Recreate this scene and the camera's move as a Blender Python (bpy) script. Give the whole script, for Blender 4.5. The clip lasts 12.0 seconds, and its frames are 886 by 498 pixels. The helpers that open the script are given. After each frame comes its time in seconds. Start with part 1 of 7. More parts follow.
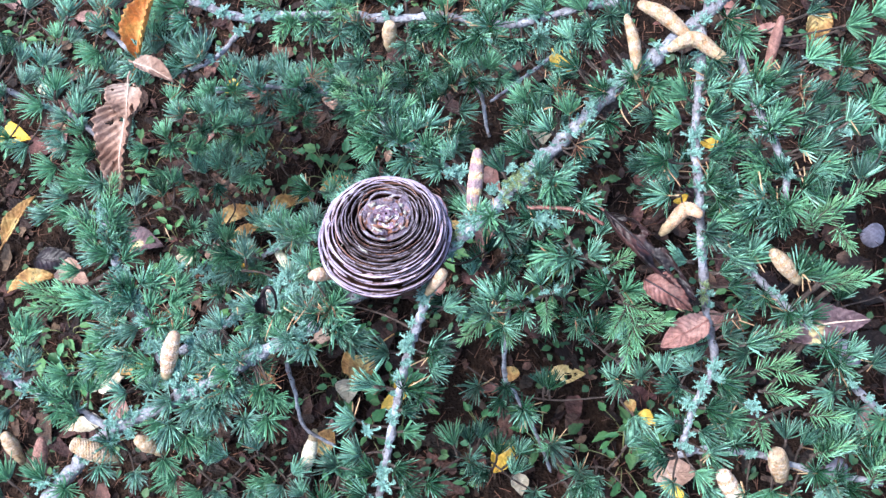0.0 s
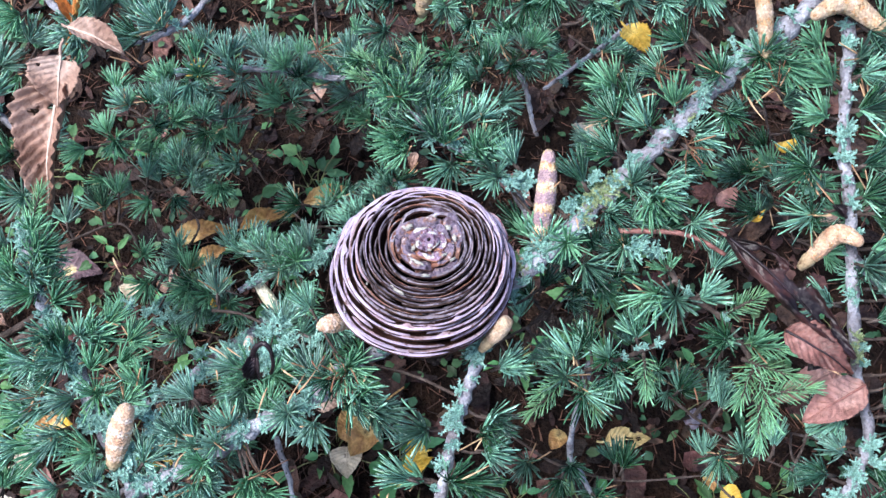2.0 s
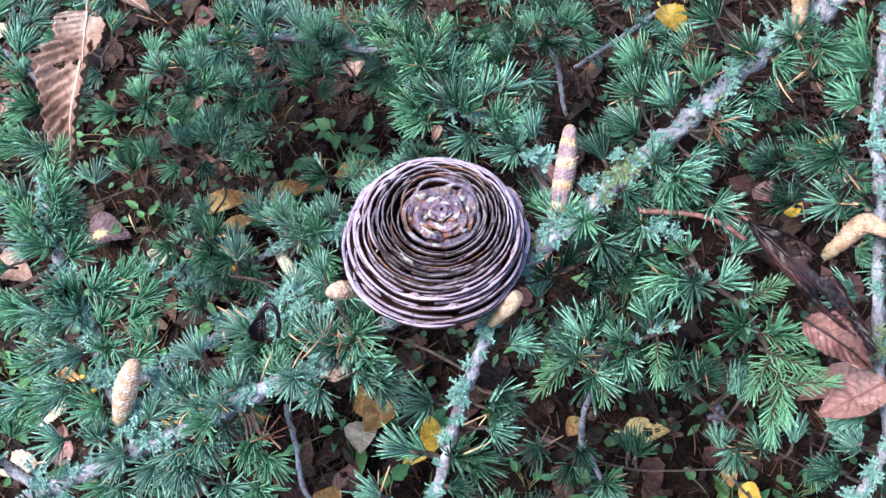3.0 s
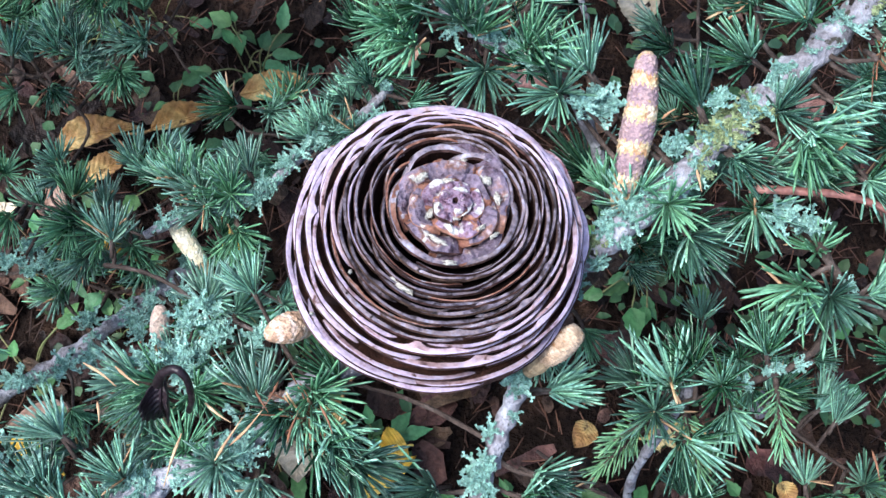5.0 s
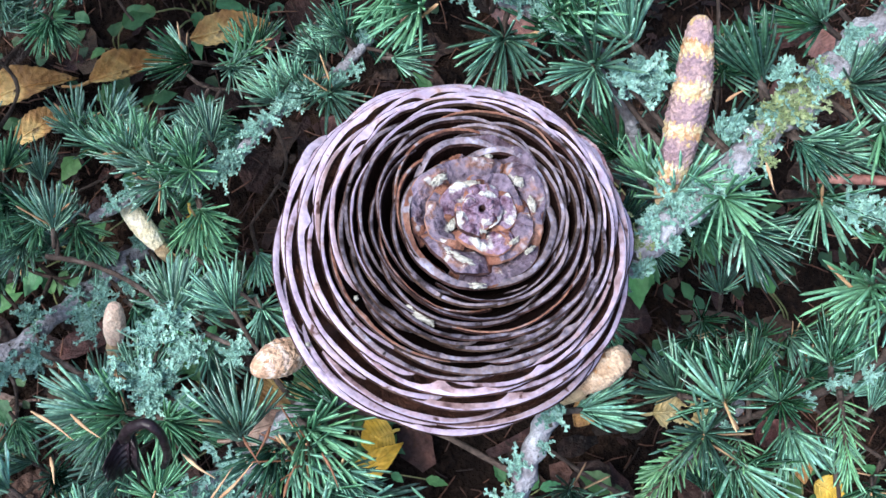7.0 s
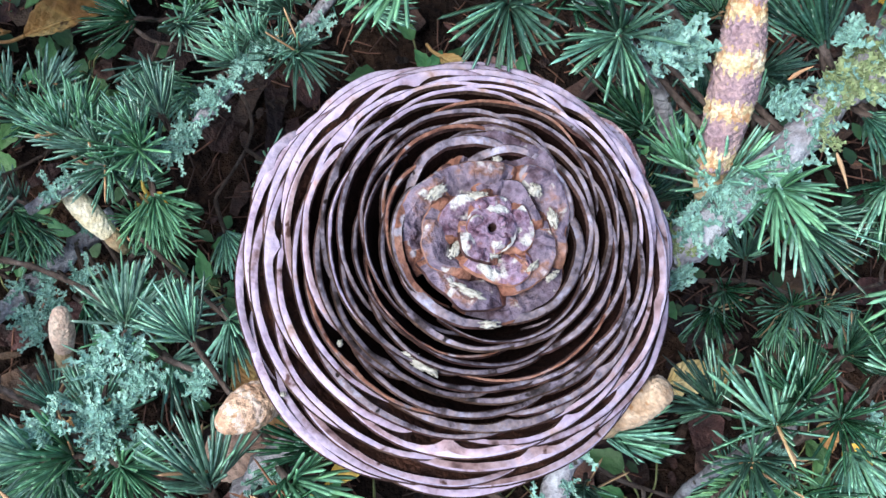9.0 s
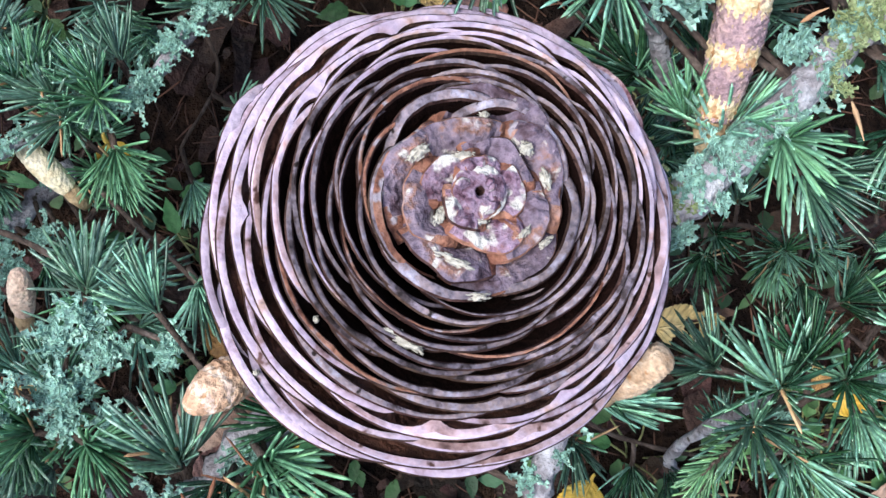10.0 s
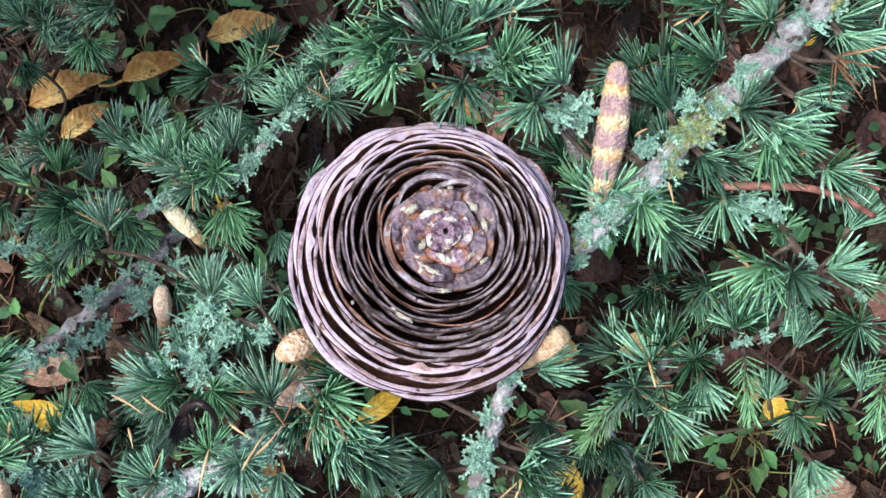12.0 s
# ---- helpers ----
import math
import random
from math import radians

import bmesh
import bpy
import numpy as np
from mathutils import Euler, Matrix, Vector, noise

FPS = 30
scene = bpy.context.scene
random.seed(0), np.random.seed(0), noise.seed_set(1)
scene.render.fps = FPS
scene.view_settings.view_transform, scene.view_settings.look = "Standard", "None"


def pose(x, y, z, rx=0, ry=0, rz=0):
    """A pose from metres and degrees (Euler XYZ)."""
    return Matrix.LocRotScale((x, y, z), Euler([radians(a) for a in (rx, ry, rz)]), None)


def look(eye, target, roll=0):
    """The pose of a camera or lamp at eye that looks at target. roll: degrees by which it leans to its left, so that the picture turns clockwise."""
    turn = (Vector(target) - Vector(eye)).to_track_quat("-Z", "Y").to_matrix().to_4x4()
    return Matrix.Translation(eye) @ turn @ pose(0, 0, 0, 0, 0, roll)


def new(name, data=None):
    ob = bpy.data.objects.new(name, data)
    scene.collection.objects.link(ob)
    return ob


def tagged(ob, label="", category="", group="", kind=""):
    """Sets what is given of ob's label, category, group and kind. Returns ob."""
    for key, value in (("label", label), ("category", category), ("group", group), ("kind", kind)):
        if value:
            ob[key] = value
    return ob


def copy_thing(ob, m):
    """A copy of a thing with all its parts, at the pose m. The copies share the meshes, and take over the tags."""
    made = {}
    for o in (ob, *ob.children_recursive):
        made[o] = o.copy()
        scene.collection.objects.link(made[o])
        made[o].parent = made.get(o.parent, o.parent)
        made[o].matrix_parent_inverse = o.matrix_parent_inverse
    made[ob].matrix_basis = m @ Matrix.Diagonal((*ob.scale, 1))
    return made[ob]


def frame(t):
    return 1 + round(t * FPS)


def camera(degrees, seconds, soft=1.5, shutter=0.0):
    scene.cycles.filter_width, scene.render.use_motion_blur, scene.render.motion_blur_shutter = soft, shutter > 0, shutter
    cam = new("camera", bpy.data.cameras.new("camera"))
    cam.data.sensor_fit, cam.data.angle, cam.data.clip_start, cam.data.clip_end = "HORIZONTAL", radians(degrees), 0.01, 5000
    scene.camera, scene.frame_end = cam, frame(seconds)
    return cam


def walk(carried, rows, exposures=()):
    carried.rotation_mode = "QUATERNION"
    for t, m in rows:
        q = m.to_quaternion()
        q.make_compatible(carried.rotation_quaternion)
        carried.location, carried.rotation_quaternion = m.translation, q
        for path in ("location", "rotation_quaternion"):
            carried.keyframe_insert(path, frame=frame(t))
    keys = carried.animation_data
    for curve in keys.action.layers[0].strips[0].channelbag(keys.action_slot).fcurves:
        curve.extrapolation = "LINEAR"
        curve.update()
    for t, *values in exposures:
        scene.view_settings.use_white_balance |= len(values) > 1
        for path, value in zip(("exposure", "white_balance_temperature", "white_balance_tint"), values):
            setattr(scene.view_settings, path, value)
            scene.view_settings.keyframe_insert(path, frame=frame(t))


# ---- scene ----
# ---------------------------------------------------------------- camera
cam = camera(45.0, 12.0, 1.5)
PATH = [
    (0, 0.0967, -0.2138, 0.6063, 25.44, 6.02, 6.64),
    (0.5, 0.0642, -0.1893, 0.5541, 26.03, 4.17, 6.39),
    (1, 0.0446, -0.1788, 0.5299, 26.43, 3.15, 5.70),
    (1.5, 0.0357, -0.1574, 0.4993, 26.12, 2.57, 5.03),
    (2, 0.0323, -0.1512, 0.4908, 25.66, 2.60, 5.03),
    (2.5, 0.0316, -0.1501, 0.4860, 25.44, 2.35, 5.51),
    (3, 0.0465, -0.1554, 0.4818, 25.76, 4.07, 8.81),
    (3.5, 0.0285, -0.1280, 0.4802, 22.48, 4.18, 7.86),
    (3.7, 0.0132, -0.1183, 0.4779, 20.79, 3.05, 5.99),
    (5.3, -0.0018, -0.0690, 0.3595, 18.13, -1.37, 5.14),
    (5.5, -0.0036, -0.0672, 0.3578, 18.41, -1.11, 5.80),
    (6, -0.0109, -0.0629, 0.3538, 17.48, -2.89, 3.93),
    (6.5, -0.0159, -0.0578, 0.3459, 15.89, -4.39, 3.20),
    (6.7, -0.0151, -0.0525, 0.3448, 14.62, -4.15, 3.20),
    (8.3, -0.0207, -0.0336, 0.3230, 10.52, -4.65, 1.91),
    (8.5, -0.0202, -0.0318, 0.3191, 9.80, -5.22, 1.63),
    (9, -0.0174, -0.0223, 0.3133, 8.30, -4.82, 0.93),
    (9.5, -0.0178, -0.0195, 0.3055, 6.63, -5.21, 0.39),
    (10, -0.0174, -0.0163, 0.3022, 4.62, -5.97, -0.13),
    (10.5, -0.0187, -0.0170, 0.3033, 4.64, -6.44, -0.58),
    (11, -0.0178, -0.0181, 0.3063, 5.61, -7.18, -0.42),
    (11.5, -0.0158, -0.0266, 0.3576, 7.30, -4.43, 0.15),
    (12, -0.0094, -0.0344, 0.3984, 8.00, -2.46, 1.06),
]
walk(cam, [(t, pose(x, y, z, a, b, c)) for t, x, y, z, a, b, c in PATH], [(0, 1.43, 5900, 10), (1.0, 1.24, 6000, 12), (3.7, 1.2, 6050, 11), (6.7, 1.05, 6100, 8.5), (9.0, 0.9, 6180, 6.5), (10.0, 0.9, 6450, 9), (11.0, 0.9, 6550, 9.5), (11.5, 0.97, 6750, 5), (12, 1.0, 6900, 5.5)])

# ---------------------------------------------------------------- light
SUN_UP, SUN_ROUND = 62, 251
world = bpy.data.worlds.new("overcast_sky")
scene.world = world
world.use_nodes = True
wn = world.node_tree.nodes
sky = wn.new("ShaderNodeTexSky")
sky.sky_type = "NISHITA"
sky.sun_disc = False
sky.sun_elevation = radians(SUN_UP)
sky.sun_rotation = radians(SUN_ROUND)
sky.air_density, sky.dust_density, sky.ozone_density = 1.0, 3.0, 1.0
world.node_tree.links.new(sky.outputs[0], wn["Background"].inputs[0])
wn["Background"].inputs[1].default_value = 0.135
sun_data = bpy.data.lights.new("sun", "SUN")
sun_data.energy, sun_data.angle, sun_data.color = 2.3, radians(24), (1.0, 0.98, 0.95)
sun = new("sun", sun_data)
sun.matrix_world = look((-1.0, -0.35, 2.0), (0, 0, 0))


# ---------------------------------------------------------------- materials
def material(name, stops, scale, rough=0.7, bump=0.3, fine=4.0, vary=0.0, hue=0.0, by="island", through_light=0.0, spec=0.4, detail=5.0, speck=None, grain=0.28):
    """Mottled colour at two scales with relief. stops: (place, r, g, b). speck: (r, g, b, scale, amount)."""
    m = bpy.data.materials.new(name)
    m.use_nodes = True
    t = m.node_tree
    n, link = t.nodes, t.links.new
    bsdf = n["Principled BSDF"]
    coord = n.new("ShaderNodeTexCoord")
    noise_a = n.new("ShaderNodeTexNoise")
    noise_a.inputs["Scale"].default_value, noise_a.inputs["Detail"].default_value = scale, detail
    noise_a.inputs["Roughness"].default_value = 0.62
    link(coord.outputs["Object"], noise_a.inputs["Vector"])
    ramp = n.new("ShaderNodeValToRGB")
    while len(ramp.color_ramp.elements) < len(stops):
        ramp.color_ramp.elements.new(0.5)
    for e, (p, *c) in zip(ramp.color_ramp.elements, stops):
        e.position, e.color = p, (*c, 1)
    link(noise_a.outputs["Fac"], ramp.inputs["Fac"])
    colour = ramp.outputs["Color"]
    noise_b = n.new("ShaderNodeTexNoise")
    noise_b.inputs["Scale"].default_value, noise_b.inputs["Detail"].default_value = scale * fine, 4.0
    link(coord.outputs["Object"], noise_b.inputs["Vector"])
    fleck = n.new("ShaderNodeMapRange")
    fleck.inputs["From Min"].default_value, fleck.inputs["From Max"].default_value = 0.3, 0.7
    fleck.inputs["To Min"].default_value, fleck.inputs["To Max"].default_value = 1 - grain, 1 + grain * 0.9
    link(noise_b.outputs["Fac"], fleck.inputs["Value"])
    hsv = n.new("ShaderNodeHueSaturation")
    link(colour, hsv.inputs["Color"])
    value = fleck.outputs["Result"]
    if vary or hue:
        source = n.new("ShaderNodeNewGeometry").outputs["Random Per Island"] if by == "island" else n.new("ShaderNodeObjectInfo").outputs["Random"]
        if vary:
            spread = n.new("ShaderNodeMapRange")
            spread.inputs["To Min"].default_value, spread.inputs["To Max"].default_value = 1 - vary, 1 + vary
            link(source, spread.inputs["Value"])
            times = n.new("ShaderNodeMath")
            times.operation = "MULTIPLY"
            link(value, times.inputs[0]), link(spread.outputs["Result"], times.inputs[1])
            value = times.outputs[0]
        if hue:
            swing = n.new("ShaderNodeMapRange")
            swing.inputs["To Min"].default_value, swing.inputs["To Max"].default_value = 0.5 - hue, 0.5 + hue
            mixed = n.new("ShaderNodeMath")
            mixed.operation = "FRACT"
            seven = n.new("ShaderNodeMath")
            seven.operation = "MULTIPLY"
            seven.inputs[1].default_value = 7.31
            link(source, seven.inputs[0]), link(seven.outputs[0], mixed.inputs[0])
            link(mixed.outputs[0], swing.inputs["Value"]), link(swing.outputs["Result"], hsv.inputs["Hue"])
    link(value, hsv.inputs["Value"])
    colour = hsv.outputs["Color"]
    if speck:
        dots = n.new("ShaderNodeTexNoise")
        dots.inputs["Scale"].default_value, dots.inputs["Detail"].default_value = speck[3], 3.0
        link(coord.outputs["Object"], dots.inputs["Vector"])
        step = n.new("ShaderNodeMapRange")
        step.inputs["From Min"].default_value, step.inputs["From Max"].default_value = speck[4], speck[4] + 0.05
        link(dots.outputs["Fac"], step.inputs["Value"])
        mix = n.new("ShaderNodeMix")
        mix.data_type = "RGBA"
        mix.inputs["B"].default_value = (*speck[:3], 1)
        link(step.outputs["Result"], mix.inputs["Factor"]), link(colour, mix.inputs["A"])
        colour = mix.outputs["Result"]
    link(colour, bsdf.inputs["Base Color"])
    bsdf.inputs["Roughness"].default_value = rough
    bsdf.inputs["Specular IOR Level"].default_value = spec
    if bump:
        relief = n.new("ShaderNodeBump")
        relief.inputs["Strength"].default_value, relief.inputs["Distance"].default_value = bump, 0.4 / scale
        link(noise_b.outputs["Fac"], relief.inputs["Height"])
        link(relief.outputs["Normal"], bsdf.inputs["Normal"])
    if through_light:
        thin = n.new("ShaderNodeBsdfTranslucent")
        both = n.new("ShaderNodeMixShader")
        both.inputs["Fac"].default_value = through_light
        link(colour, thin.inputs["Color"])
        link(bsdf.outputs[0], both.inputs[1]), link(thin.outputs[0], both.inputs[2])
        link(both.outputs[0], n["Material Output"].inputs["Surface"])
    return m


M_NEEDLE = material("cedar_needle", [(0.28, 0.01232, 0.04256, 0.02872), (0.5, 0.03696, 0.1031, 0.06864), (0.72, 0.09848, 0.1934, 0.1404)], 150, 0.26, 0.1, 8, 0.6, 0.035, spec=0.8, through_light=0.12)
# glaucous stripe, brightened so its colour also draws the glossy highlights
M_NEEDLE_FACE = material("glaucous_highlit_needle_face", [(0.28, 0.0805, 0.2185, 0.1495), (0.5, 0.2185, 0.4715, 0.3335), (0.72, 0.46, 0.736, 0.575)], 150, 0.3, 0.1, 8, 0.5, 0.03, spec=0.8, through_light=0.1)
M_FRESH_FACE = material("fresh_needle_face", [(0.28, 0.1532, 0.3819, 0.2188), (0.6, 0.2585, 0.5617, 0.344), (0.8, 0.402, 0.719, 0.4794)], 60, 0.36, 0.1, 8, 0.3, 0.02, spec=0.6, through_light=0.15)
M_SHOOT_FACE = material("young_shoot_needle_face", [(0.28, 0.134, 0.3594, 0.1877), (0.5, 0.2393, 0.5392, 0.2919), (0.75, 0.402, 0.719, 0.4586)], 120, 0.36, 0.1, 8, 0.4, 0.025, spec=0.6, through_light=0.2)
M_NEEDLE_GREEN = material("green_cedar_needle", [(0.28, 0.01112, 0.04256, 0.02248), (0.5, 0.03448, 0.1063, 0.05488), (0.72, 0.09232, 0.1998, 0.1186)], 150, 0.26, 0.1, 8, 0.6, 0.03, spec=0.8, through_light=0.14)
M_NEEDLE_GREY = material("greyish_cedar_needle", [(0.28, 0.01912, 0.05288, 0.03936), (0.5, 0.05472, 0.1255, 0.0916), (0.72, 0.1368, 0.2374, 0.1866)], 150, 0.28, 0.1, 8, 0.6, 0.03, spec=0.8, through_light=0.12)
# paler needle green that carries the stronger light on the left
M_NEEDLE_SKYLIT = material("skylit_cedar_needle", [(0.28, 0.0558, 0.136, 0.1057), (0.5, 0.1675, 0.3222, 0.2517), (0.72, 0.406, 0.5841, 0.5035)], 150, 0.3, 0.1, 8, 0.5, 0.03, spec=0.8, through_light=0.14)
M_SHOOT = material("young_shoot_needle", [(0.25, 0.085, 0.22, 0.10), (0.5, 0.17, 0.36, 0.18), (0.75, 0.32, 0.53, 0.33)], 120, 0.4, 0.15, 8, 0.4, 0.025, spec=0.5, through_light=0.2)
M_FRESH = material("fresh_cedar_needle", [(0.25, 0.07, 0.21, 0.115), (0.6, 0.15, 0.35, 0.20), (0.8, 0.26, 0.48, 0.31)], 60, 0.42, 0.15, 8, 0.3, 0.02, spec=0.45, through_light=0.15)
M_BROWN_NEEDLE = material("dead_needle", [(0.3, 0.03, 0.012, 0.008), (0.5, 0.085, 0.036, 0.021), (0.7, 0.18, 0.085, 0.05)], 30, 0.6, 0.1, 5, 0.75)
M_STRAW = material("straw_dead_needle", [(0.3, 0.32, 0.16, 0.08), (0.7, 0.60, 0.42, 0.25)], 90, 0.6, 0.1, 5, 0.3)
M_RED_NEEDLE = material("rust_dead_needle", [(0.3, 0.10, 0.038, 0.02), (0.7, 0.28, 0.13, 0.07)], 90, 0.6, 0.1, 5, 0.35)
M_BARK = material("grey_cedar_bark", [(0.28, 0.09, 0.08, 0.08), (0.45, 0.23, 0.22, 0.25), (0.6, 0.36, 0.37, 0.42), (0.75, 0.54, 0.56, 0.60)], 160, 0.8, 0.6, 5, speck=(0.05, 0.045, 0.035, 420, 0.62))
M_TWIG = material("brown_twig_bark", [(0.3, 0.028, 0.019, 0.016), (0.55, 0.07, 0.05, 0.042), (0.75, 0.16, 0.13, 0.12)], 200, 0.85, 0.5, 5)
M_LICHEN = material("blue_green_lichen", [(0.3, 0.1216, 0.2519, 0.2132), (0.55, 0.2338, 0.4167, 0.3633), (0.75, 0.3927, 0.5814, 0.5136)], 300, 0.85, 0.3, 3, 0.35, 0.02)
M_MOSS = material("yellow_green_lichen", [(0.3, 0.1275, 0.17, 0.068), (0.5, 0.2295, 0.289, 0.1445), (0.7, 0.357, 0.425, 0.2635)], 300, 0.85, 0.4, 3, 0.35, 0.02)
M_LIP = material("weathered_cone_scale", [(0.34, 0.01463, 0.0103, 0.0119), (0.42, 0.06273, 0.04839, 0.0573), (0.49, 0.1568, 0.136, 0.1751), (0.57, 0.2091, 0.1647, 0.1784), (0.64, 0.2614, 0.245, 0.3189), (0.72, 0.3973, 0.3707, 0.454)], 230, 0.7, 0.35, 6, 0.3, 0.02, by="object", spec=0.22, grain=0.3, detail=5.0, speck=(0.018, 0.012, 0.012, 420, 0.64))
M_RIM = material("pinkish_cone_rim", [(0.32, 0.05773, 0.02836, 0.03313), (0.38, 0.2117, 0.1418, 0.1656), (0.44, 0.3464, 0.2789, 0.3799), (0.53, 0.4138, 0.3546, 0.4821), (0.6, 0.4522, 0.364, 0.4432), (0.66, 0.3464, 0.2222, 0.2094), (0.74, 0.5581, 0.5011, 0.6039)], 130, 0.66, 0.25, 7, 0.22, 0.02, by="object", spec=0.26, grain=0.2, detail=5.0, speck=(0.10, 0.05, 0.05, 260, 0.645))
M_SHELF = material("tan_cone_scale_face", [(0.32, 0.05577, 0.02722, 0.02732), (0.4, 0.1785, 0.1143, 0.1188), (0.5, 0.3123, 0.2232, 0.2435), (0.6, 0.3793, 0.3104, 0.398), (0.7, 0.4239, 0.2777, 0.2554)], 120, 0.7, 0.25, 7, 0.25, 0.02, by="object", spec=0.2, grain=0.22, detail=5.0, speck=(0.07, 0.035, 0.03, 300, 0.64))
M_CRUMB = material("crumbling_pink_rim", [(0.34, 0.16, 0.06, 0.075), (0.46, 0.36, 0.19, 0.215), (0.56, 0.50, 0.33, 0.36), (0.68, 0.66, 0.54, 0.55)], 380, 0.85, 0.7, 4, 0.0, spec=0.12, grain=0.3)
M_RUST = material("rusty_cone_scale", [(0.32, 0.09, 0.036, 0.03), (0.45, 0.22, 0.098, 0.068), (0.55, 0.31, 0.16, 0.115), (0.68, 0.36, 0.26, 0.26)], 160, 0.7, 0.45, 6, 0.2, 0.0, by="object", spec=0.2, grain=0.3, speck=(0.30, 0.27, 0.31, 260, 0.58))
M_TIP = material("pale_cone_tip", [(0.35, 0.04657, 0.01895, 0.03294), (0.42, 0.1346, 0.07371, 0.1098), (0.49, 0.2587, 0.1895, 0.269), (0.56, 0.1966, 0.1158, 0.1537), (0.62, 0.3105, 0.158, 0.1098), (0.7, 0.414, 0.3475, 0.4172)], 200, 0.72, 0.6, 6, 0.15, 0.0, by="object", spec=0.16, grain=0.35, detail=6.0, speck=(0.53, 0.52, 0.50, 260, 0.545))
M_KNOB = material("lilac_grey_knob_scale", [(0.34, 0.027, 0.01316, 0.01921), (0.41, 0.081, 0.05265, 0.07137), (0.48, 0.153, 0.1211, 0.1692), (0.56, 0.198, 0.1562, 0.2013), (0.63, 0.225, 0.1185, 0.0915), (0.72, 0.36, 0.3247, 0.3935)], 170, 0.7, 0.5, 6, 0.2, 0.0, by="object", spec=0.2, grain=0.35, detail=5.0, speck=(0.50, 0.48, 0.46, 330, 0.62))
# brown scale edge that also colours in the shadow line between lips
M_EDGE_SHADE = material("brown_edge_and_shadow_line", [(0.30, 0.016, 0.008, 0.008), (0.5, 0.045, 0.024, 0.021), (0.7, 0.12, 0.072, 0.060)], 260, 0.8, 0.5, 6, 0.3, 0.02, by="object", spec=0.12, grain=0.3)
# inside of the cone, brown taken near black for shade in the gaps
M_GAP_SHADE = material("cone_inside_gap_shade", [(0.3, 0.003, 0.0014, 0.0013), (0.7, 0.009, 0.0038, 0.003)], 200, 0.9, 0.4, 5, 0.3, 0.0, by="object", spec=0.05)
# maroon of the outer hollows, lowered further for the shade in them
M_MAROON_SHADE = material("maroon_inside_and_gap_shade", [(0.3, 0.00864, 0.003024, 0.00252), (0.5, 0.02448, 0.00972, 0.00684), (0.7, 0.072, 0.03024, 0.02016)], 200, 0.6, 0.5, 5, 0.3, 0.0, by="object", spec=0.3)
M_RESIN = material("pale_resin", [(0.3, 0.289, 0.272, 0.2295), (0.5, 0.3995, 0.3867, 0.34), (0.7, 0.493, 0.4845, 0.4505)], 500, 0.85, 0.6, 3)
M_CATKIN = material("cream_catkin", [(0.3, 0.28, 0.19, 0.11), (0.5, 0.44, 0.33, 0.22), (0.7, 0.60, 0.49, 0.37)], 350, 0.8, 0.5, 3, 0.2, 0.01, speck=(0.36, 0.2, 0.10, 480, 0.62))
M_CATKIN_PINK = material("pink_and_mauve_catkin", [(0.3, 0.22, 0.13, 0.14), (0.45, 0.34, 0.235, 0.27), (0.57, 0.44, 0.30, 0.29), (0.7, 0.50, 0.39, 0.41)], 200, 0.75, 0.6, 8, 0.0, 0.0, speck=(0.52, 0.38, 0.18, 600, 0.63))
M_POLLEN = material("yellow_pollen_edge", [(0.3, 0.44, 0.29, 0.13), (0.5, 0.60, 0.48, 0.29), (0.7, 0.74, 0.66, 0.50)], 420, 0.85, 0.6, 4, 0.0, speck=(0.44, 0.27, 0.22, 600, 0.60))
M_BRACT_ORANGE = material("orange_brown_bract", [(0.3, 0.30, 0.14, 0.06), (0.5, 0.46, 0.25, 0.12), (0.7, 0.58, 0.40, 0.25)], 300, 0.8, 0.5, 4, 0.0)
M_BRACT_PEACH = material("peach_tan_bract", [(0.3, 0.42, 0.22, 0.13), (0.5, 0.56, 0.35, 0.23), (0.7, 0.66, 0.48, 0.35)], 200, 0.8, 0.5, 6, 0.0)
M_CATKIN_TAN = material("golden_tan_catkin", [(0.3, 0.24, 0.165, 0.09), (0.5, 0.38, 0.29, 0.17), (0.7, 0.52, 0.43, 0.28)], 350, 0.8, 0.5, 3, 0.2, 0.01, speck=(0.18, 0.10, 0.05, 480, 0.62))
M_CATKIN_BLUSH = material("blush_cream_catkin", [(0.3, 0.44, 0.31, 0.24), (0.5, 0.64, 0.50, 0.40), (0.7, 0.76, 0.66, 0.55)], 350, 0.8, 0.5, 3, 0.2, 0.01)
M_CATKIN_BROWN = material("brown_catkin", [(0.3, 0.16, 0.07, 0.06), (0.7, 0.36, 0.2, 0.16)], 350, 0.8, 0.5, 3, 0.2)
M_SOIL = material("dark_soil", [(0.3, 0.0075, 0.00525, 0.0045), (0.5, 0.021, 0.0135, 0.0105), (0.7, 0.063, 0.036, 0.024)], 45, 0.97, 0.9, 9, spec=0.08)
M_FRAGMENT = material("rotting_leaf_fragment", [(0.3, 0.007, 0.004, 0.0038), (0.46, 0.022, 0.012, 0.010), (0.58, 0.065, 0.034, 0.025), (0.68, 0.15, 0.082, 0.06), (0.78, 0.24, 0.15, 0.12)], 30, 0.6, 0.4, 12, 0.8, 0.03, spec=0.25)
M_CATKIN_PALE = material("pale_yellow_catkin", [(0.3, 0.66, 0.57, 0.36), (0.5, 0.80, 0.74, 0.53), (0.7, 0.86, 0.82, 0.68)], 350, 0.8, 0.5, 3, 0.1, 0.01)
M_WEED = material("weed_leaf", [(0.3, 0.05, 0.15, 0.05), (0.6, 0.10, 0.27, 0.095), (0.8, 0.20, 0.42, 0.18)], 90, 0.5, 0.25, 5, 0.5, 0.03, by="object", through_light=0.25)
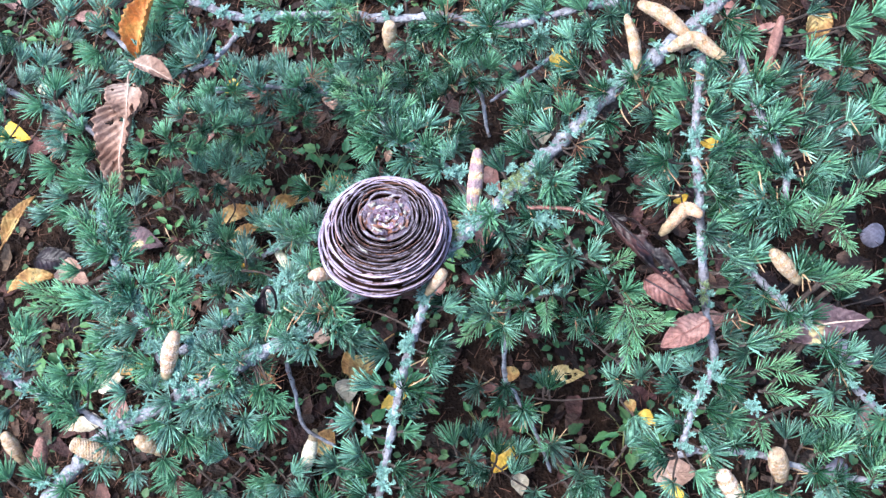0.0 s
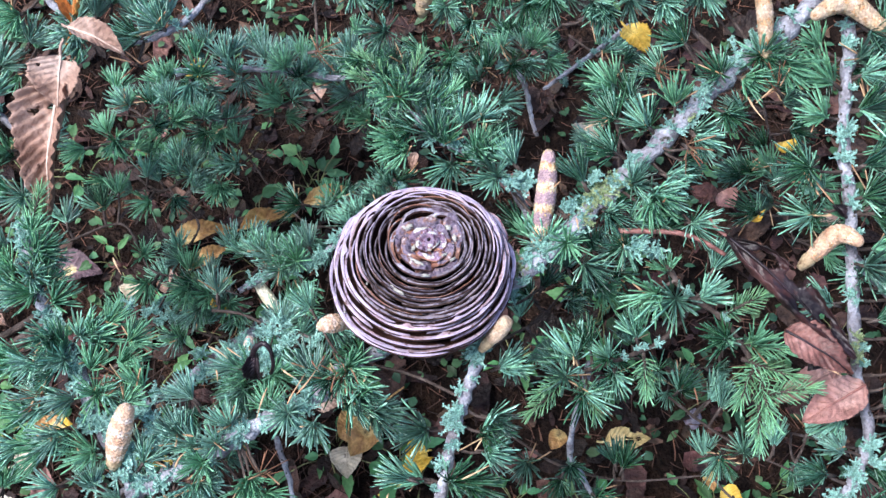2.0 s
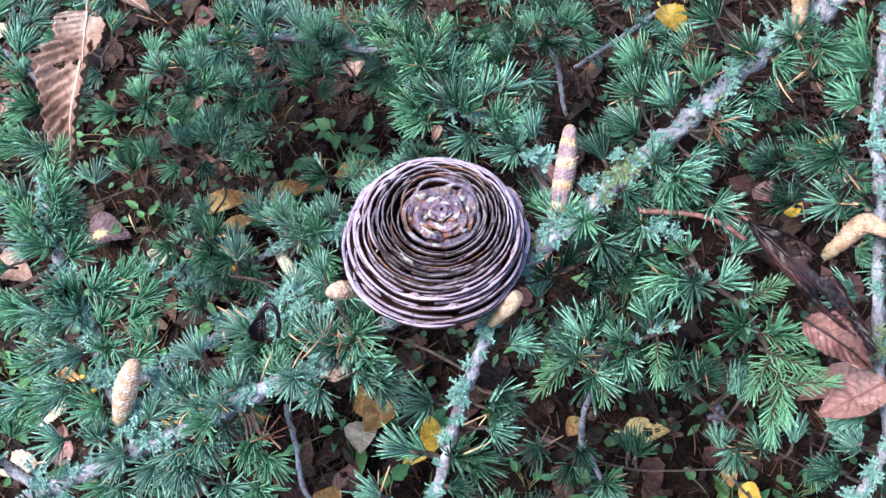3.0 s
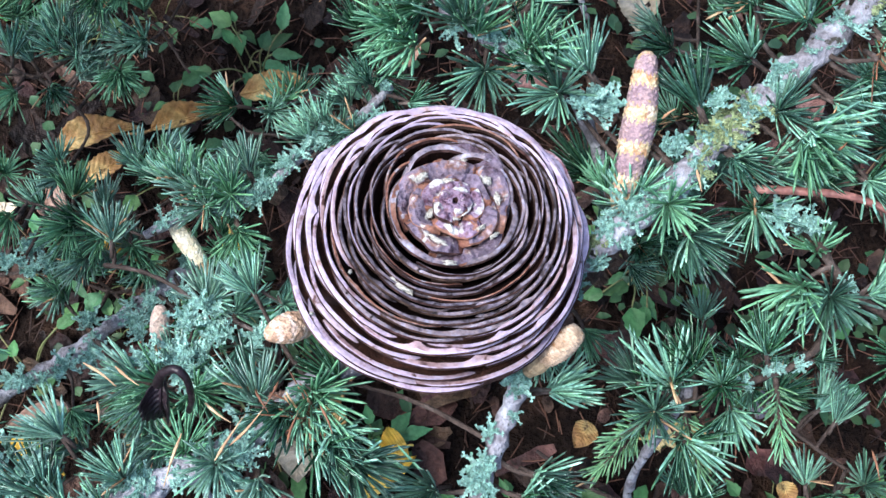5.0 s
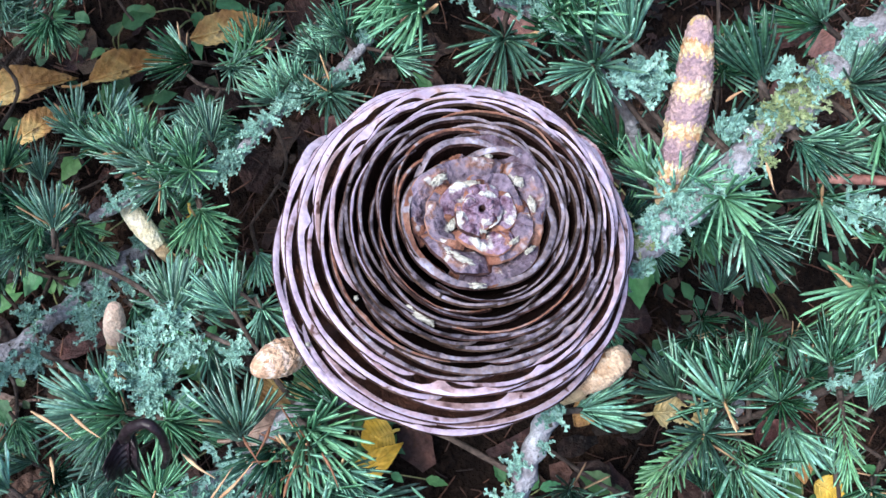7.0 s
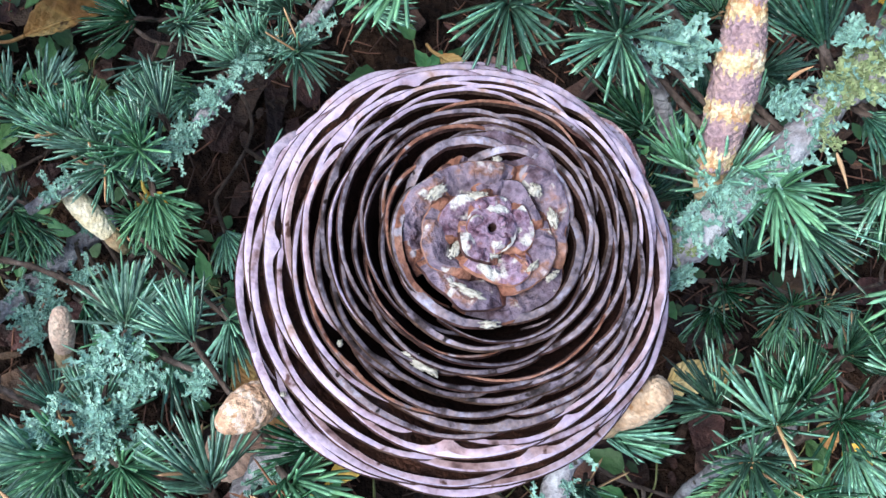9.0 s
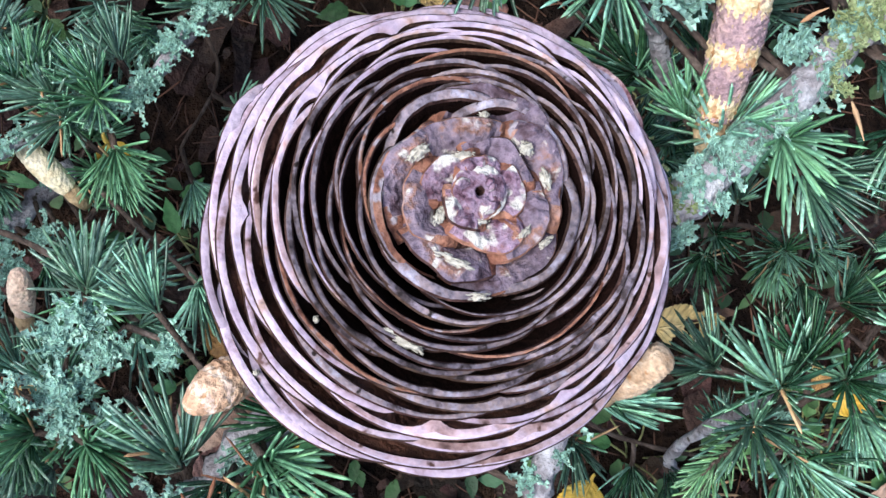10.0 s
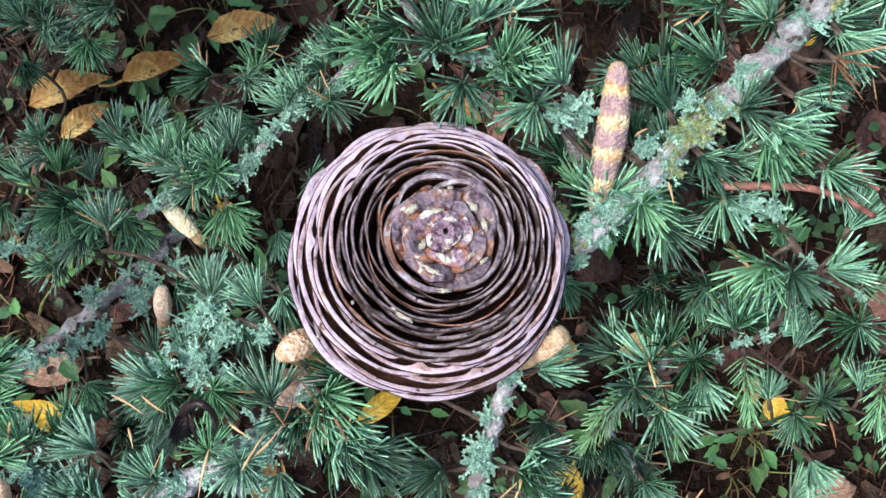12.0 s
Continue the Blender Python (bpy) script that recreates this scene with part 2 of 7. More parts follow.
M_COVER = material("creeping_green", [(0.3, 0.022, 0.065, 0.026), (0.6, 0.045, 0.125, 0.045), (0.8, 0.09, 0.20, 0.08)], 40, 0.55, 0.2, 5, 0.5, 0.04, through_light=0.15)
M_STEM = material("weed_stem", [(0.3, 0.12, 0.16, 0.05), (0.7, 0.25, 0.22, 0.10)], 90, 0.6, 0.2)
M_LEAF_TAN = material("tan_dead_leaf", [(0.3, 0.26, 0.14, 0.10), (0.5, 0.40, 0.26, 0.20), (0.7, 0.54, 0.41, 0.35)], 55, 0.6, 0.4, 7, 0.1, through_light=0.15, speck=(0.12, 0.06, 0.04, 160, 0.68))
M_LEAF_ORANGE = material("orange_dead_leaf", [(0.3, 0.24, 0.11, 0.05), (0.48, 0.52, 0.30, 0.11), (0.6, 0.66, 0.48, 0.20), (0.75, 0.72, 0.60, 0.34)], 75, 0.55, 0.35, 7, 0.1, through_light=0.2, speck=(0.08, 0.04, 0.025, 140, 0.63))
M_LEAF_YELLOW = material("yellow_dead_leaf", [(0.3, 0.66, 0.38, 0.04), (0.5, 0.82, 0.56, 0.08), (0.7, 0.85, 0.66, 0.20)], 50, 0.5, 0.3, 7, 0.1, through_light=0.25, speck=(0.20, 0.10, 0.04, 210, 0.70))
M_LEAF_PALE = material("pale_dead_leaf", [(0.3, 0.45, 0.36, 0.24), (0.5, 0.66, 0.57, 0.42), (0.7, 0.78, 0.70, 0.58)], 60, 0.65, 0.3, 6, 0.1, through_light=0.15, speck=(0.16, 0.10, 0.06, 150, 0.64))
M_LEAF_DARK = material("dark_purple_dead_leaf", [(0.32, 0.0035, 0.0021, 0.00315), (0.5, 0.0112, 0.00595, 0.0084), (0.7, 0.0315, 0.0182, 0.0252)], 70, 0.4, 0.15, 8, 0.1, spec=0.35, grain=0.18)
M_LEAF_BROWN = material("ribbed_brown_dead_leaf", [(0.3, 0.12, 0.055, 0.036), (0.45, 0.25, 0.135, 0.095), (0.58, 0.36, 0.22, 0.165), (0.72, 0.52, 0.38, 0.32)], 45, 0.6, 0.4, 7, 0.1, through_light=0.12, speck=(0.07, 0.03, 0.02, 170, 0.66))
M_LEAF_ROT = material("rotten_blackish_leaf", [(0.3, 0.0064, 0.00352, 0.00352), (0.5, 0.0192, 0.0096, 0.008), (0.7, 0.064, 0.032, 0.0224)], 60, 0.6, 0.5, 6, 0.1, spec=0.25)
M_LEAF_MAHOGANY = material("mahogany_dead_leaf", [(0.34, 0.0039, 0.00195, 0.0026), (0.45, 0.0143, 0.00585, 0.0065), (0.55, 0.039, 0.01495, 0.0143), (0.65, 0.0715, 0.0312, 0.0286), (0.76, 0.117, 0.065, 0.06825)], 55, 0.42, 0.15, 9, 0.1, spec=0.35, grain=0.18)
M_LEAF_RUSSET = material("russet_dead_leaf", [(0.32, 0.03, 0.012, 0.011), (0.45, 0.11, 0.045, 0.037), (0.58, 0.22, 0.10, 0.083), (0.72, 0.34, 0.20, 0.18)], 60, 0.45, 0.25, 8, 0.1, spec=0.35)
M_LEAF_BUFF = material("buff_yellow_leaf", [(0.3, 0.34, 0.24, 0.09), (0.5, 0.56, 0.43, 0.19), (0.7, 0.66, 0.55, 0.30)], 70, 0.65, 0.3, 6, 0.1, through_light=0.15, speck=(0.10, 0.06, 0.03, 150, 0.66))
M_LEAF_RED = material("red_brown_dead_leaf", [(0.3, 0.20, 0.085, 0.07), (0.5, 0.34, 0.175, 0.15), (0.7, 0.46, 0.29, 0.25)], 50, 0.5, 0.4, 7, 0.1, through_light=0.12, speck=(0.10, 0.05, 0.045, 150, 0.66))
M_LEAF_PATCHY = material("purple_leaf_with_yellow_patches", [(0.3, 0.05, 0.028, 0.034), (0.55, 0.13, 0.08, 0.092), (0.75, 0.22, 0.155, 0.165)], 60, 0.5, 0.4, 6, speck=(0.56, 0.46, 0.24, 75, 0.58))
M_LEAF_FLAME = material("bright_orange_dead_leaf", [(0.3, 0.38, 0.12, 0.04), (0.45, 0.66, 0.28, 0.08), (0.6, 0.76, 0.46, 0.14), (0.75, 0.78, 0.62, 0.34)], 75, 0.55, 0.35, 7, 0.1, through_light=0.2, speck=(0.12, 0.05, 0.03, 160, 0.62))
M_STALK = material("red_leaf_stalk", [(0.3, 0.16, 0.06, 0.05), (0.7, 0.36, 0.17, 0.14)], 120, 0.5, 0.3)
M_VEIN = material("pale_leaf_vein", [(0.3, 0.55, 0.40, 0.32), (0.7, 0.75, 0.6, 0.5)], 120, 0.6, 0.2)
M_STONE = material("lilac_pebble", [(0.3, 0.14, 0.12, 0.15), (0.7, 0.30, 0.27, 0.32)], 120, 0.6, 0.2)

UP = Vector((0, 0, 1))


# ---------------------------------------------------------------- builders
def mesh_of(name, verts, faces, materials, slots=None, smooth=True):
    me = bpy.data.meshes.new(name)
    me.from_pydata([tuple(v) for v in verts], [], faces)
    for m in materials if isinstance(materials, (list, tuple)) else [materials]:
        me.materials.append(m)
    if slots:
        me.polygons.foreach_set("material_index", slots)
    if smooth:
        me.polygons.foreach_set("use_smooth", [True] * len(me.polygons))
    me.update()
    return me


def part(name, me, parent=None, label="", m=None):
    ob = new(name, me)
    if parent is not None:
        ob.parent = parent
    if m is not None:
        ob.matrix_basis = m
    if label:
        ob["label"] = label
    return ob


def frame_to(direction, spin=0.0):
    """A turn that brings z to the direction."""
    return Vector(direction).to_track_quat("Z", "Y").to_matrix().to_4x4() @ Matrix.Rotation(spin, 4, "Z")


def spline(points, per=8):
    """Points on a smooth line through the given ones."""
    p = [Vector(q) for q in points]
    p = [p[0] * 2 - p[1]] + p + [p[-1] * 2 - p[-2]]
    out = []
    for i in range(1, len(p) - 2):
        a, b, c, d = p[i - 1 : i + 3]
        for k in range(per):
            t = k / per
            out.append(0.5 * (2 * b + (c - a) * t + (2 * a - 5 * b + 4 * c - d) * t * t + (3 * b - a - 3 * c + d) * t**3))
    out.append(p[-2].copy())
    return out


def tube(points, radii, sides=8, rough=0.0, seed=0):
    """Vertices and faces of a closed tapering tube along points."""
    rnd = random.Random(seed)
    verts, faces = [], []
    last = None
    n = len(points)
    for i, p in enumerate(points):
        ahead = (points[min(i + 1, n - 1)] - points[max(i - 1, 0)]).normalized()
        side = (last - ahead * last.dot(ahead)) if last else ahead.orthogonal()
        side.normalize()
        last = side
        other = ahead.cross(side)
        for k in range(sides):
            a = 2 * math.pi * k / sides
            r = radii[i] * (1 + rough * rnd.uniform(-1, 1))
            verts.append(p + (side * math.cos(a) + other * math.sin(a)) * r)
    for i in range(n - 1):
        for k in range(sides):
            a, b = i * sides + k, i * sides + (k + 1) % sides
            faces.append((a, b, b + sides, a + sides))
    faces.append(tuple(reversed(range(sides))))
    faces.append(tuple(range((n - 1) * sides, n * sides)))
    return verts, faces


def add_needle(verts, faces, start, way, length, width, bend):
    """A three-sided pointed needle."""
    way = way.normalized()
    side = way.orthogonal().normalized()
    other = way.cross(side)
    base = len(verts)
    for t, w in ((0, 0.75), (0.4, 1.0), (0.9, 0.9)):
        c = start + way * length * t + bend * t * t
        for k in range(3):
            a = 2.094 * k
            verts.append(c + (side * math.cos(a) + other * math.sin(a)) * width * w * 0.5)
    verts.append(start + way * length + bend)
    for r in range(2):
        for k in range(3):
            a, b = base + 3 * r + k, base + 3 * r + (k + 1) % 3
            faces.append((a, b, b + 3, a + 3))
    for k in range(3):
        faces.append((base + 6 + k, base + 6 + (k + 1) % 3, base + 9))


def tuft_mesh(seed, count, length, spread, fresh, dead=False, hue=None):
    """A rosette of needles on a short woody spur; z is the way it faces."""
    rnd = random.Random(seed)
    verts, faces = [], []
    for k in range(count):
        a = 2.39996 * k + rnd.uniform(-0.4, 0.4)
        tip = spread * math.sqrt((k + 0.5) / count) * rnd.uniform(0.75, 1.1)
        way = Vector((math.sin(tip) * math.cos(a), math.sin(tip) * math.sin(a), math.cos(tip)))
        size = length * rnd.uniform(0.72, 1.15)
        start = Vector((math.cos(a), math.sin(a), 0)) * 0.0012 * rnd.random() + Vector((0, 0, rnd.uniform(-0.001, 0.001)))
        add_needle(verts, faces, start, way, size, rnd.uniform(0.0004, 0.0005) if dead else rnd.uniform(0.00054, 0.00074), Vector((rnd.uniform(-0.0005, 0.0005), rnd.uniform(-0.0005, 0.0005), rnd.uniform(-0.0004, 0.0026))))
    slots = [3, 0, 0, 3, 0, 0, 3, 0, 0] * count
    for k in range(rnd.choice((0, 0, 0, 1, 2))):
        a = rnd.uniform(0, 6.28)
        way = Vector((math.cos(a), math.sin(a), rnd.uniform(-0.2, 0.7)))
        add_needle(verts, faces, Vector((rnd.uniform(-1, 1), rnd.uniform(-1, 1), 0.5)) * 0.002, way, length * rnd.uniform(0.8, 1.2), 0.0007, Vector((0, 0, 0)))
    slots += [2] * (len(faces) - len(slots))
    v, f = tube([Vector((0, 0, z)) for z in (-0.005, -0.0025, 0.0, 0.0005)], [0.0005, 0.0006, 0.0008, 0.0004], 6, 0.15, seed)
    base = len(verts)
    verts += v
    faces += [tuple(i + base for i in q) for q in f]
    slots += [1] * len(f)
    return mesh_of("needle_tuft", verts, faces, [M_RED_NEEDLE if dead else M_FRESH if fresh else hue or M_NEEDLE, M_TWIG, M_STRAW, M_RED_NEEDLE if dead else M_FRESH_FACE if fresh else M_NEEDLE_FACE], slots)


def shoot_mesh(seed, long, fresh):
    """A long shoot: needles all round an axis that runs along z."""
    rnd = random.Random(seed)
    verts, faces = [], []
    count = int(long * 2600)
    for k in range(count):
        u = k / count
        a = 2.39996 * k + rnd.uniform(-0.3, 0.3)
        tip = 1.15 - 0.75 * u + rnd.uniform(-0.2, 0.2)
        way = Vector((math.sin(tip) * math.cos(a), math.sin(tip) * math.sin(a), math.cos(tip)))
        add_needle(verts, faces, Vector((0, 0, long * u)), way, 0.0100 * rnd.uniform(0.75, 1.15) * (1 - 0.2 * u), rnd.uniform(0.0006, 0.0008), Vector((0, 0, 0.001)))
    slots = [2, 0, 0, 2, 0, 0, 2, 0, 0] * count
    v, f = tube([Vector((0, 0, long * u)) for u in (-0.15, 0.3, 0.7, 1.0)], [0.0012, 0.001, 0.0008, 0.0005], 6)
    base = len(verts)
    verts += v
    faces += [tuple(i + base for i in q) for q in f]
    slots += [1] * len(f)
    return mesh_of("needle_shoot", verts, faces, [M_SHOOT if fresh else M_NEEDLE, M_TWIG, M_SHOOT_FACE if fresh else M_NEEDLE_FACE], slots)


TUFTS = [tuft_mesh(10 + i, 46 + 4 * (i % 5), 0.0094 + 0.0006 * (i % 4), 0.82 + 0.13 * (i % 4), False, False, (M_NEEDLE, M_NEEDLE_GREEN, M_NEEDLE_GREY, M_NEEDLE_GREEN)[i % 4]) for i in range(12)]
FRESH_TUFTS = [tuft_mesh(40 + i, 42 + 3 * i, 0.0102, 0.9 + 0.1 * i, True) for i in range(4)]
SKYLIT_TUFTS = [tuft_mesh(30 + i, 46 + 3 * i, 0.0100, 0.85 + 0.12 * i, False, False, M_NEEDLE_SKYLIT) for i in range(4)]
DEAD_TUFTS = [tuft_mesh(50 + i, 5 + 2 * i, 0.0080, 1.15, False, True) for i in range(3)]
SHOOTS = [shoot_mesh(60 + i, 0.022 + 0.006 * i, True) for i in range(3)]


def lichen_mesh(seed, material_, size):
    """A loose rosette of flat forked fronds, with gaps between them and an uneven edge."""
    rnd = random.Random(seed)
    verts, faces = [], []

    def lobe(c, out, length, w):
        side = out.cross(UP).normalized()
        nrm = side.cross(out)
        th = 0.0001
        base = len(verts)
        for t, ww, lift in ((0, 0.55, 0), (0.55, 0.9, 0.00008), (1.0, 1.5, 0.00035)):
            q = c + out * length * t + nrm * lift
            verts.extend([q - side * w * ww + nrm * th, q + side * w * ww + nrm * th, q + side * w * ww - nrm * th, q - side * w * ww - nrm * th])
        for s in (0, 4):
            for e in range(4):
                faces.append((base + s + e, base + s + (e + 1) % 4, base + s + 4 + (e + 1) % 4, base + s + 4 + e))
        faces.append((base + 8, base + 9, base + 10, base + 11))

    for arm in range(11):
        a = 6.283 * arm / 11 + rnd.uniform(-0.35, 0.35)
        reach = size * rnd.uniform(0.55, 1.45)
        c = Vector((0, 0, rnd.uniform(0, 0.0008)))
        for step in range(5):
            a += rnd.uniform(-0.45, 0.45)
            out = Vector((math.cos(a), math.sin(a), rnd.uniform(-0.05, 0.55))).normalized()
            long = reach / 5
            lobe(c, out, long * 1.5, 0.00030)
            c = c + out * long
            for fork in (-1, 1):
                if rnd.random() < 0.75:
                    b = a + fork * rnd.uniform(0.5, 1.3)
                    lobe(c, Vector((math.cos(b), math.sin(b), rnd.uniform(0.05, 0.9))).normalized(), rnd.uniform(0.0006, 0.0014), rnd.uniform(0.00022, 0.00042))
    return mesh_of("lichen", verts, faces, material_, smooth=False)


LICHENS = [lichen_mesh(80 + i, M_LICHEN, 0.0028 + 0.0007 * i) for i in range(4)]
MOSSES = [lichen_mesh(90 + i, M_MOSS, 0.0032 + 0.0008 * i) for i in range(2)]

rng = random.Random(7)
# where catkins stand clear of the needles
CLEAR = [(0.0369, 0.0294, 0.1667), (-0.0327, -0.0250, 0.1568), (0.0273, -0.0215, 0.1522), (-0.1001, -0.0601, 0.1452), (0.1054, 0.0892, 0.1962), (0.1315, 0.0832, 0.1945), (0.1168, 0.0989, 0.2000), (0.1363, 0.0123, 0.1653), (0.1790, 0.0028, 0.1480), (-0.0091, 0.0926, 0.1914), (-0.0774, 0.0147, 0.0760), (-0.0808, -0.0111, 0.0744), (-0.1397, -0.1071, 0.1243), (-0.1129, -0.1012, 0.1224), (-0.1835, -0.1053, 0.1169), (-0.1666, -0.1084, 0.1159), (-0.0424, -0.0924, 0.0820), (0.1827, -0.0816, 0.1148), (0.1613, -0.0930, 0.1096), (0.1716, 0.0965, 0.1916), (-0.0914, -0.0312, 0.0600)]
# where leaves lie open to the sky
CLEAR += [(-0.0574, -0.0420, 0.1523), (-0.0815, -0.0129, 0.1200), (-0.0740, -0.0052, 0.1200), (0.1306, -0.0371, 0.1420), (0.1378, -0.0340, 0.1431), (0.1432, -0.0310, 0.1442), (0.1343, -0.0412, 0.1406), (0.1057, 0.0014, 0.1615), (0.1133, -0.0052, 0.1592), (0.1209, -0.0135, 0.1563), (0.1223, -0.0011, 0.1606), (0.1299, -0.0094, 0.1577), (0.1356, -0.0178, 0.1548), (-0.1290, 0.0581, 0.0500), (-0.1154, 0.0446, 0.0850), (-0.1179, 0.0627, 0.0500), (-0.1056, 0.0487, 0.0850), (-0.0979, 0.0654, 0.0500), (-0.0879, 0.0511, 0.0850), (-0.0867, 0.0705, 0.0500), (-0.0780, 0.0557, 0.0850), (-0.1295, 0.0547, 0.0500), (-0.1171, 0.0376, 0.0850), (-0.1413, 0.0480, 0.0500), (-0.1279, 0.0315, 0.0850), (-0.1196, 0.0583, 0.0500), (-0.1080, 0.0409, 0.0850), (-0.0946, 0.0660, 0.0500), (-0.0850, 0.0479, 0.0850)]
# the hollow beside the cone, where low catkins and lichen lie open
CLEAR += [(-0.0524, -0.0111, 0.1300), (-0.0539, -0.0165, 0.1300), (-0.0490, -0.0183, 0.1300), (-0.0554, -0.0224, 0.1300), (-0.0496, -0.0232, 0.1300), (-0.0456, -0.0250, 0.1300), (-0.0616, -0.0168, 0.1300), (-0.0647, -0.0130, 0.1300), (-0.0716, 0.0143, 0.0850), (-0.0663, 0.0132, 0.1000), (-0.0679, 0.0110, 0.0850), (-0.0616, 0.0088, 0.1000), (-0.0771, 0.0000, 0.0850), (-0.0740, -0.0049, 0.1000), (-0.0831, -0.0071, 0.0850), (-0.0822, -0.0138, 0.1000)]
# bare ground, low catkins and bark that show between the sprays
CLEAR += [(0.0366, 0.0190, 0.1620), (0.0362, 0.0235, 0.1640)]
CLEAR += [(-0.0840, 0.0250, 0.045), (-0.0775, 0.0195, 0.045), (-0.0912, 0.0300, 0.045), (-0.0880, -0.0040, 0.045), (-0.0880, 0.0040, 0.050), (-0.0967, 0.0033, 0.045), (-0.1090, -0.0090, 0.045), (-0.1200, -0.0185, 0.045), (0.0172, -0.0300, 0.125), (0.0148, -0.0380, 0.125), (0.0125, -0.0455, 0.125), (-0.0990, 0.1005, 0.050), (-0.0961, 0.0840, 0.050), (-0.0936, 0.0693, 0.050), (-0.0830, 0.1016, 0.050), (-0.0804, 0.0851, 0.050), (-0.0781, 0.0705, 0.050), (-0.0671, 0.1028, 0.050), (-0.0647, 0.0862, 0.050), (-0.0626, 0.0716, 0.050), (-0.0526, 0.1038, 0.050), (-0.0504, 0.0873, 0.050), (-0.0484, 0.0727, 0.050), (-0.1279, 0.0580, 0.050), (-0.1175, 0.0630, 0.050), (-0.1052, 0.0671, 0.050), (-0.0927, 0.0694, 0.050), (-0.0784, 0.0737, 0.050), (-0.0642, 0.0827, 0.050), (-0.1114, 0.0520, 0.050), (-0.0848, 0.0574, 0.050), (-0.0973, 0.0552, 0.050), (-0.1069, 0.0416, 0.120), (-0.0940, 0.0466, 0.120), (-0.0779, 0.0510, 0.120), (-0.0662, 0.0545, 0.120), (-0.0933, 0.0367, 0.120), (0.0792, -0.0175, 0.050), (0.0929, -0.0187, 0.050), (0.0795, -0.0293, 0.050), (0.0975, -0.0301, 0.050)]
CLEAR += [(-0.0714, 0.0133, 0.0850), (-0.0764, 0.0184, 0.0850), (-0.0813, 0.0234, 0.0850), (-0.0795, -0.0139, 0.0850), (-0.0790, -0.0087, 0.0850), (-0.0784, -0.0034, 0.0850)]


def branch(label, points, r0, r1, bark=None, tag="cedar_branch"):
    """A bough of bark through the points."""
    line = spline(points, 9)
    n = len(line)
    radii = [(r0 + (r1 - r0) * i / (n - 1)) * (1 + 0.13 * math.sin(i * 1.7 + r0 * 9000) + 0.1 * rng.uniform(-1, 1)) for i in range(n)]
    line = [p + Vector((rng.uniform(-1, 1), rng.uniform(-1, 1), rng.uniform(-1, 1))) * r0 * 0.16 for p in line]
    v, f = tube(line, radii, 10, 0.09, len(points))
    ob = part(tag, mesh_of(tag, v, f, bark or M_BARK))
    tagged(ob, label, "branch", "cedar branches")
    return ob, line, r0


def near(bough, p):
    return min(bough[1], key=lambda q: (q - p).length)


def twig(bough, p, radius=0.00045):
    """A thin side twig from the bough to a place."""
    q = near(bough, p)
    if (p - q).length < 0.006:
        return q, None
    mid = (p + q) / 2 + Vector((rng.uniform(-1, 1), rng.uniform(-1, 1), -1)) * 0.08 * (p - q).length
    v, f = tube(spline([q, mid, p], 5), [radius * (1.4 - 0.04 * i) for i in range(11)], 6, 0.12)
    return q, part("twig", mesh_of("twig", v, f, M_TWIG), bough[0])


def tufts(bough, places, scale=1.0, fresh=0.2, lift=1.0):
    """Needle rosettes at places, each on the bough or on a side twig, facing away from it."""
    for x, y, z in places:
        p = Vector((x, y, z))
        if (math.hypot(x, y) < 0.036 and z > 0.135) or any(math.hypot(x - a, y - b) < 0.0085 and z > c - 0.015 for a, b, c in CLEAR) or math.hypot(x - 0.058, y - 0.003) < 0.013 and z < 0.15:
            continue
        q = near(bough, p)
        aside = Vector((p.x - q.x, p.y - q.y, 0))
        if z > 0.1 and bough[2] > 0.0021 and 0.0003 < aside.length < 0.0042:
            p = p + aside.normalized() * (0.0042 - aside.length) - UP * 0.001
        q, stem = twig(bough, p)
        out = Vector((p.x - q.x, p.y - q.y, 0))
        if out.length > 0.001:
            out = out.normalized() * min(1.0, out.length / 0.008)
        way = out * 1.1 + UP * lift * 0.8 + Vector((rng.uniform(-1, 1), rng.uniform(-1, 1), rng.uniform(-0.3, 0.3))) * 0.32
        # left of the cone: brighter light put into paler and fresher tufts
        pool = FRESH_TUFTS if rng.random() < fresh + (0.18 if x < -0.05 else 0) else SKYLIT_TUFTS if rng.random() < (0.8 if x < -0.035 and z > 0.035 else 0.05) else TUFTS
        s = scale * rng.uniform(0.86, 1.14)
        m = Matrix.Translation(p) @ frame_to(way, rng.uniform(0, 6.28)) @ Matrix.Scale(s, 4)
        part("needle_tuft", rng.choice(pool), stem or bough[0], m=m)


def dead_sprays(bough, places):
    """Rust-brown dead rosettes with few needles left."""
    for x, y, z in places:
        p = Vector((x, y, z))
        q, stem = twig(bough, p)
        m = Matrix.Translation(p) @ frame_to(Vector((rng.uniform(-1, 1), rng.uniform(-1, 1), 0.6)), rng.uniform(0, 6.28))
        part("dead_needle_tuft", rng.choice(DEAD_TUFTS), stem or bough[0], "rust-brown dead needles", m)


def shoots(bough, places, scale=1.0):
    """Long fresh shoots: place, and where each one points."""
    for a, b in places:
        a, b = Vector(a), Vector(b)
        q, stem = twig(bough, a, 0.001)
        k = min(range(3), key=lambda i: abs(0.022 + 0.006 * i + 0.008 - (b - a).length))
        s = scale * min(1.3, max(0.7, (b - a).length / (0.03 + 0.006 * k)))
        part("needle_shoot", SHOOTS[k], stem or bough[0], "fresh bright green shoot", Matrix.Translation(a) @ frame_to(b - a, rng.uniform(0, 6)) @ Matrix.Scale(s, 4))


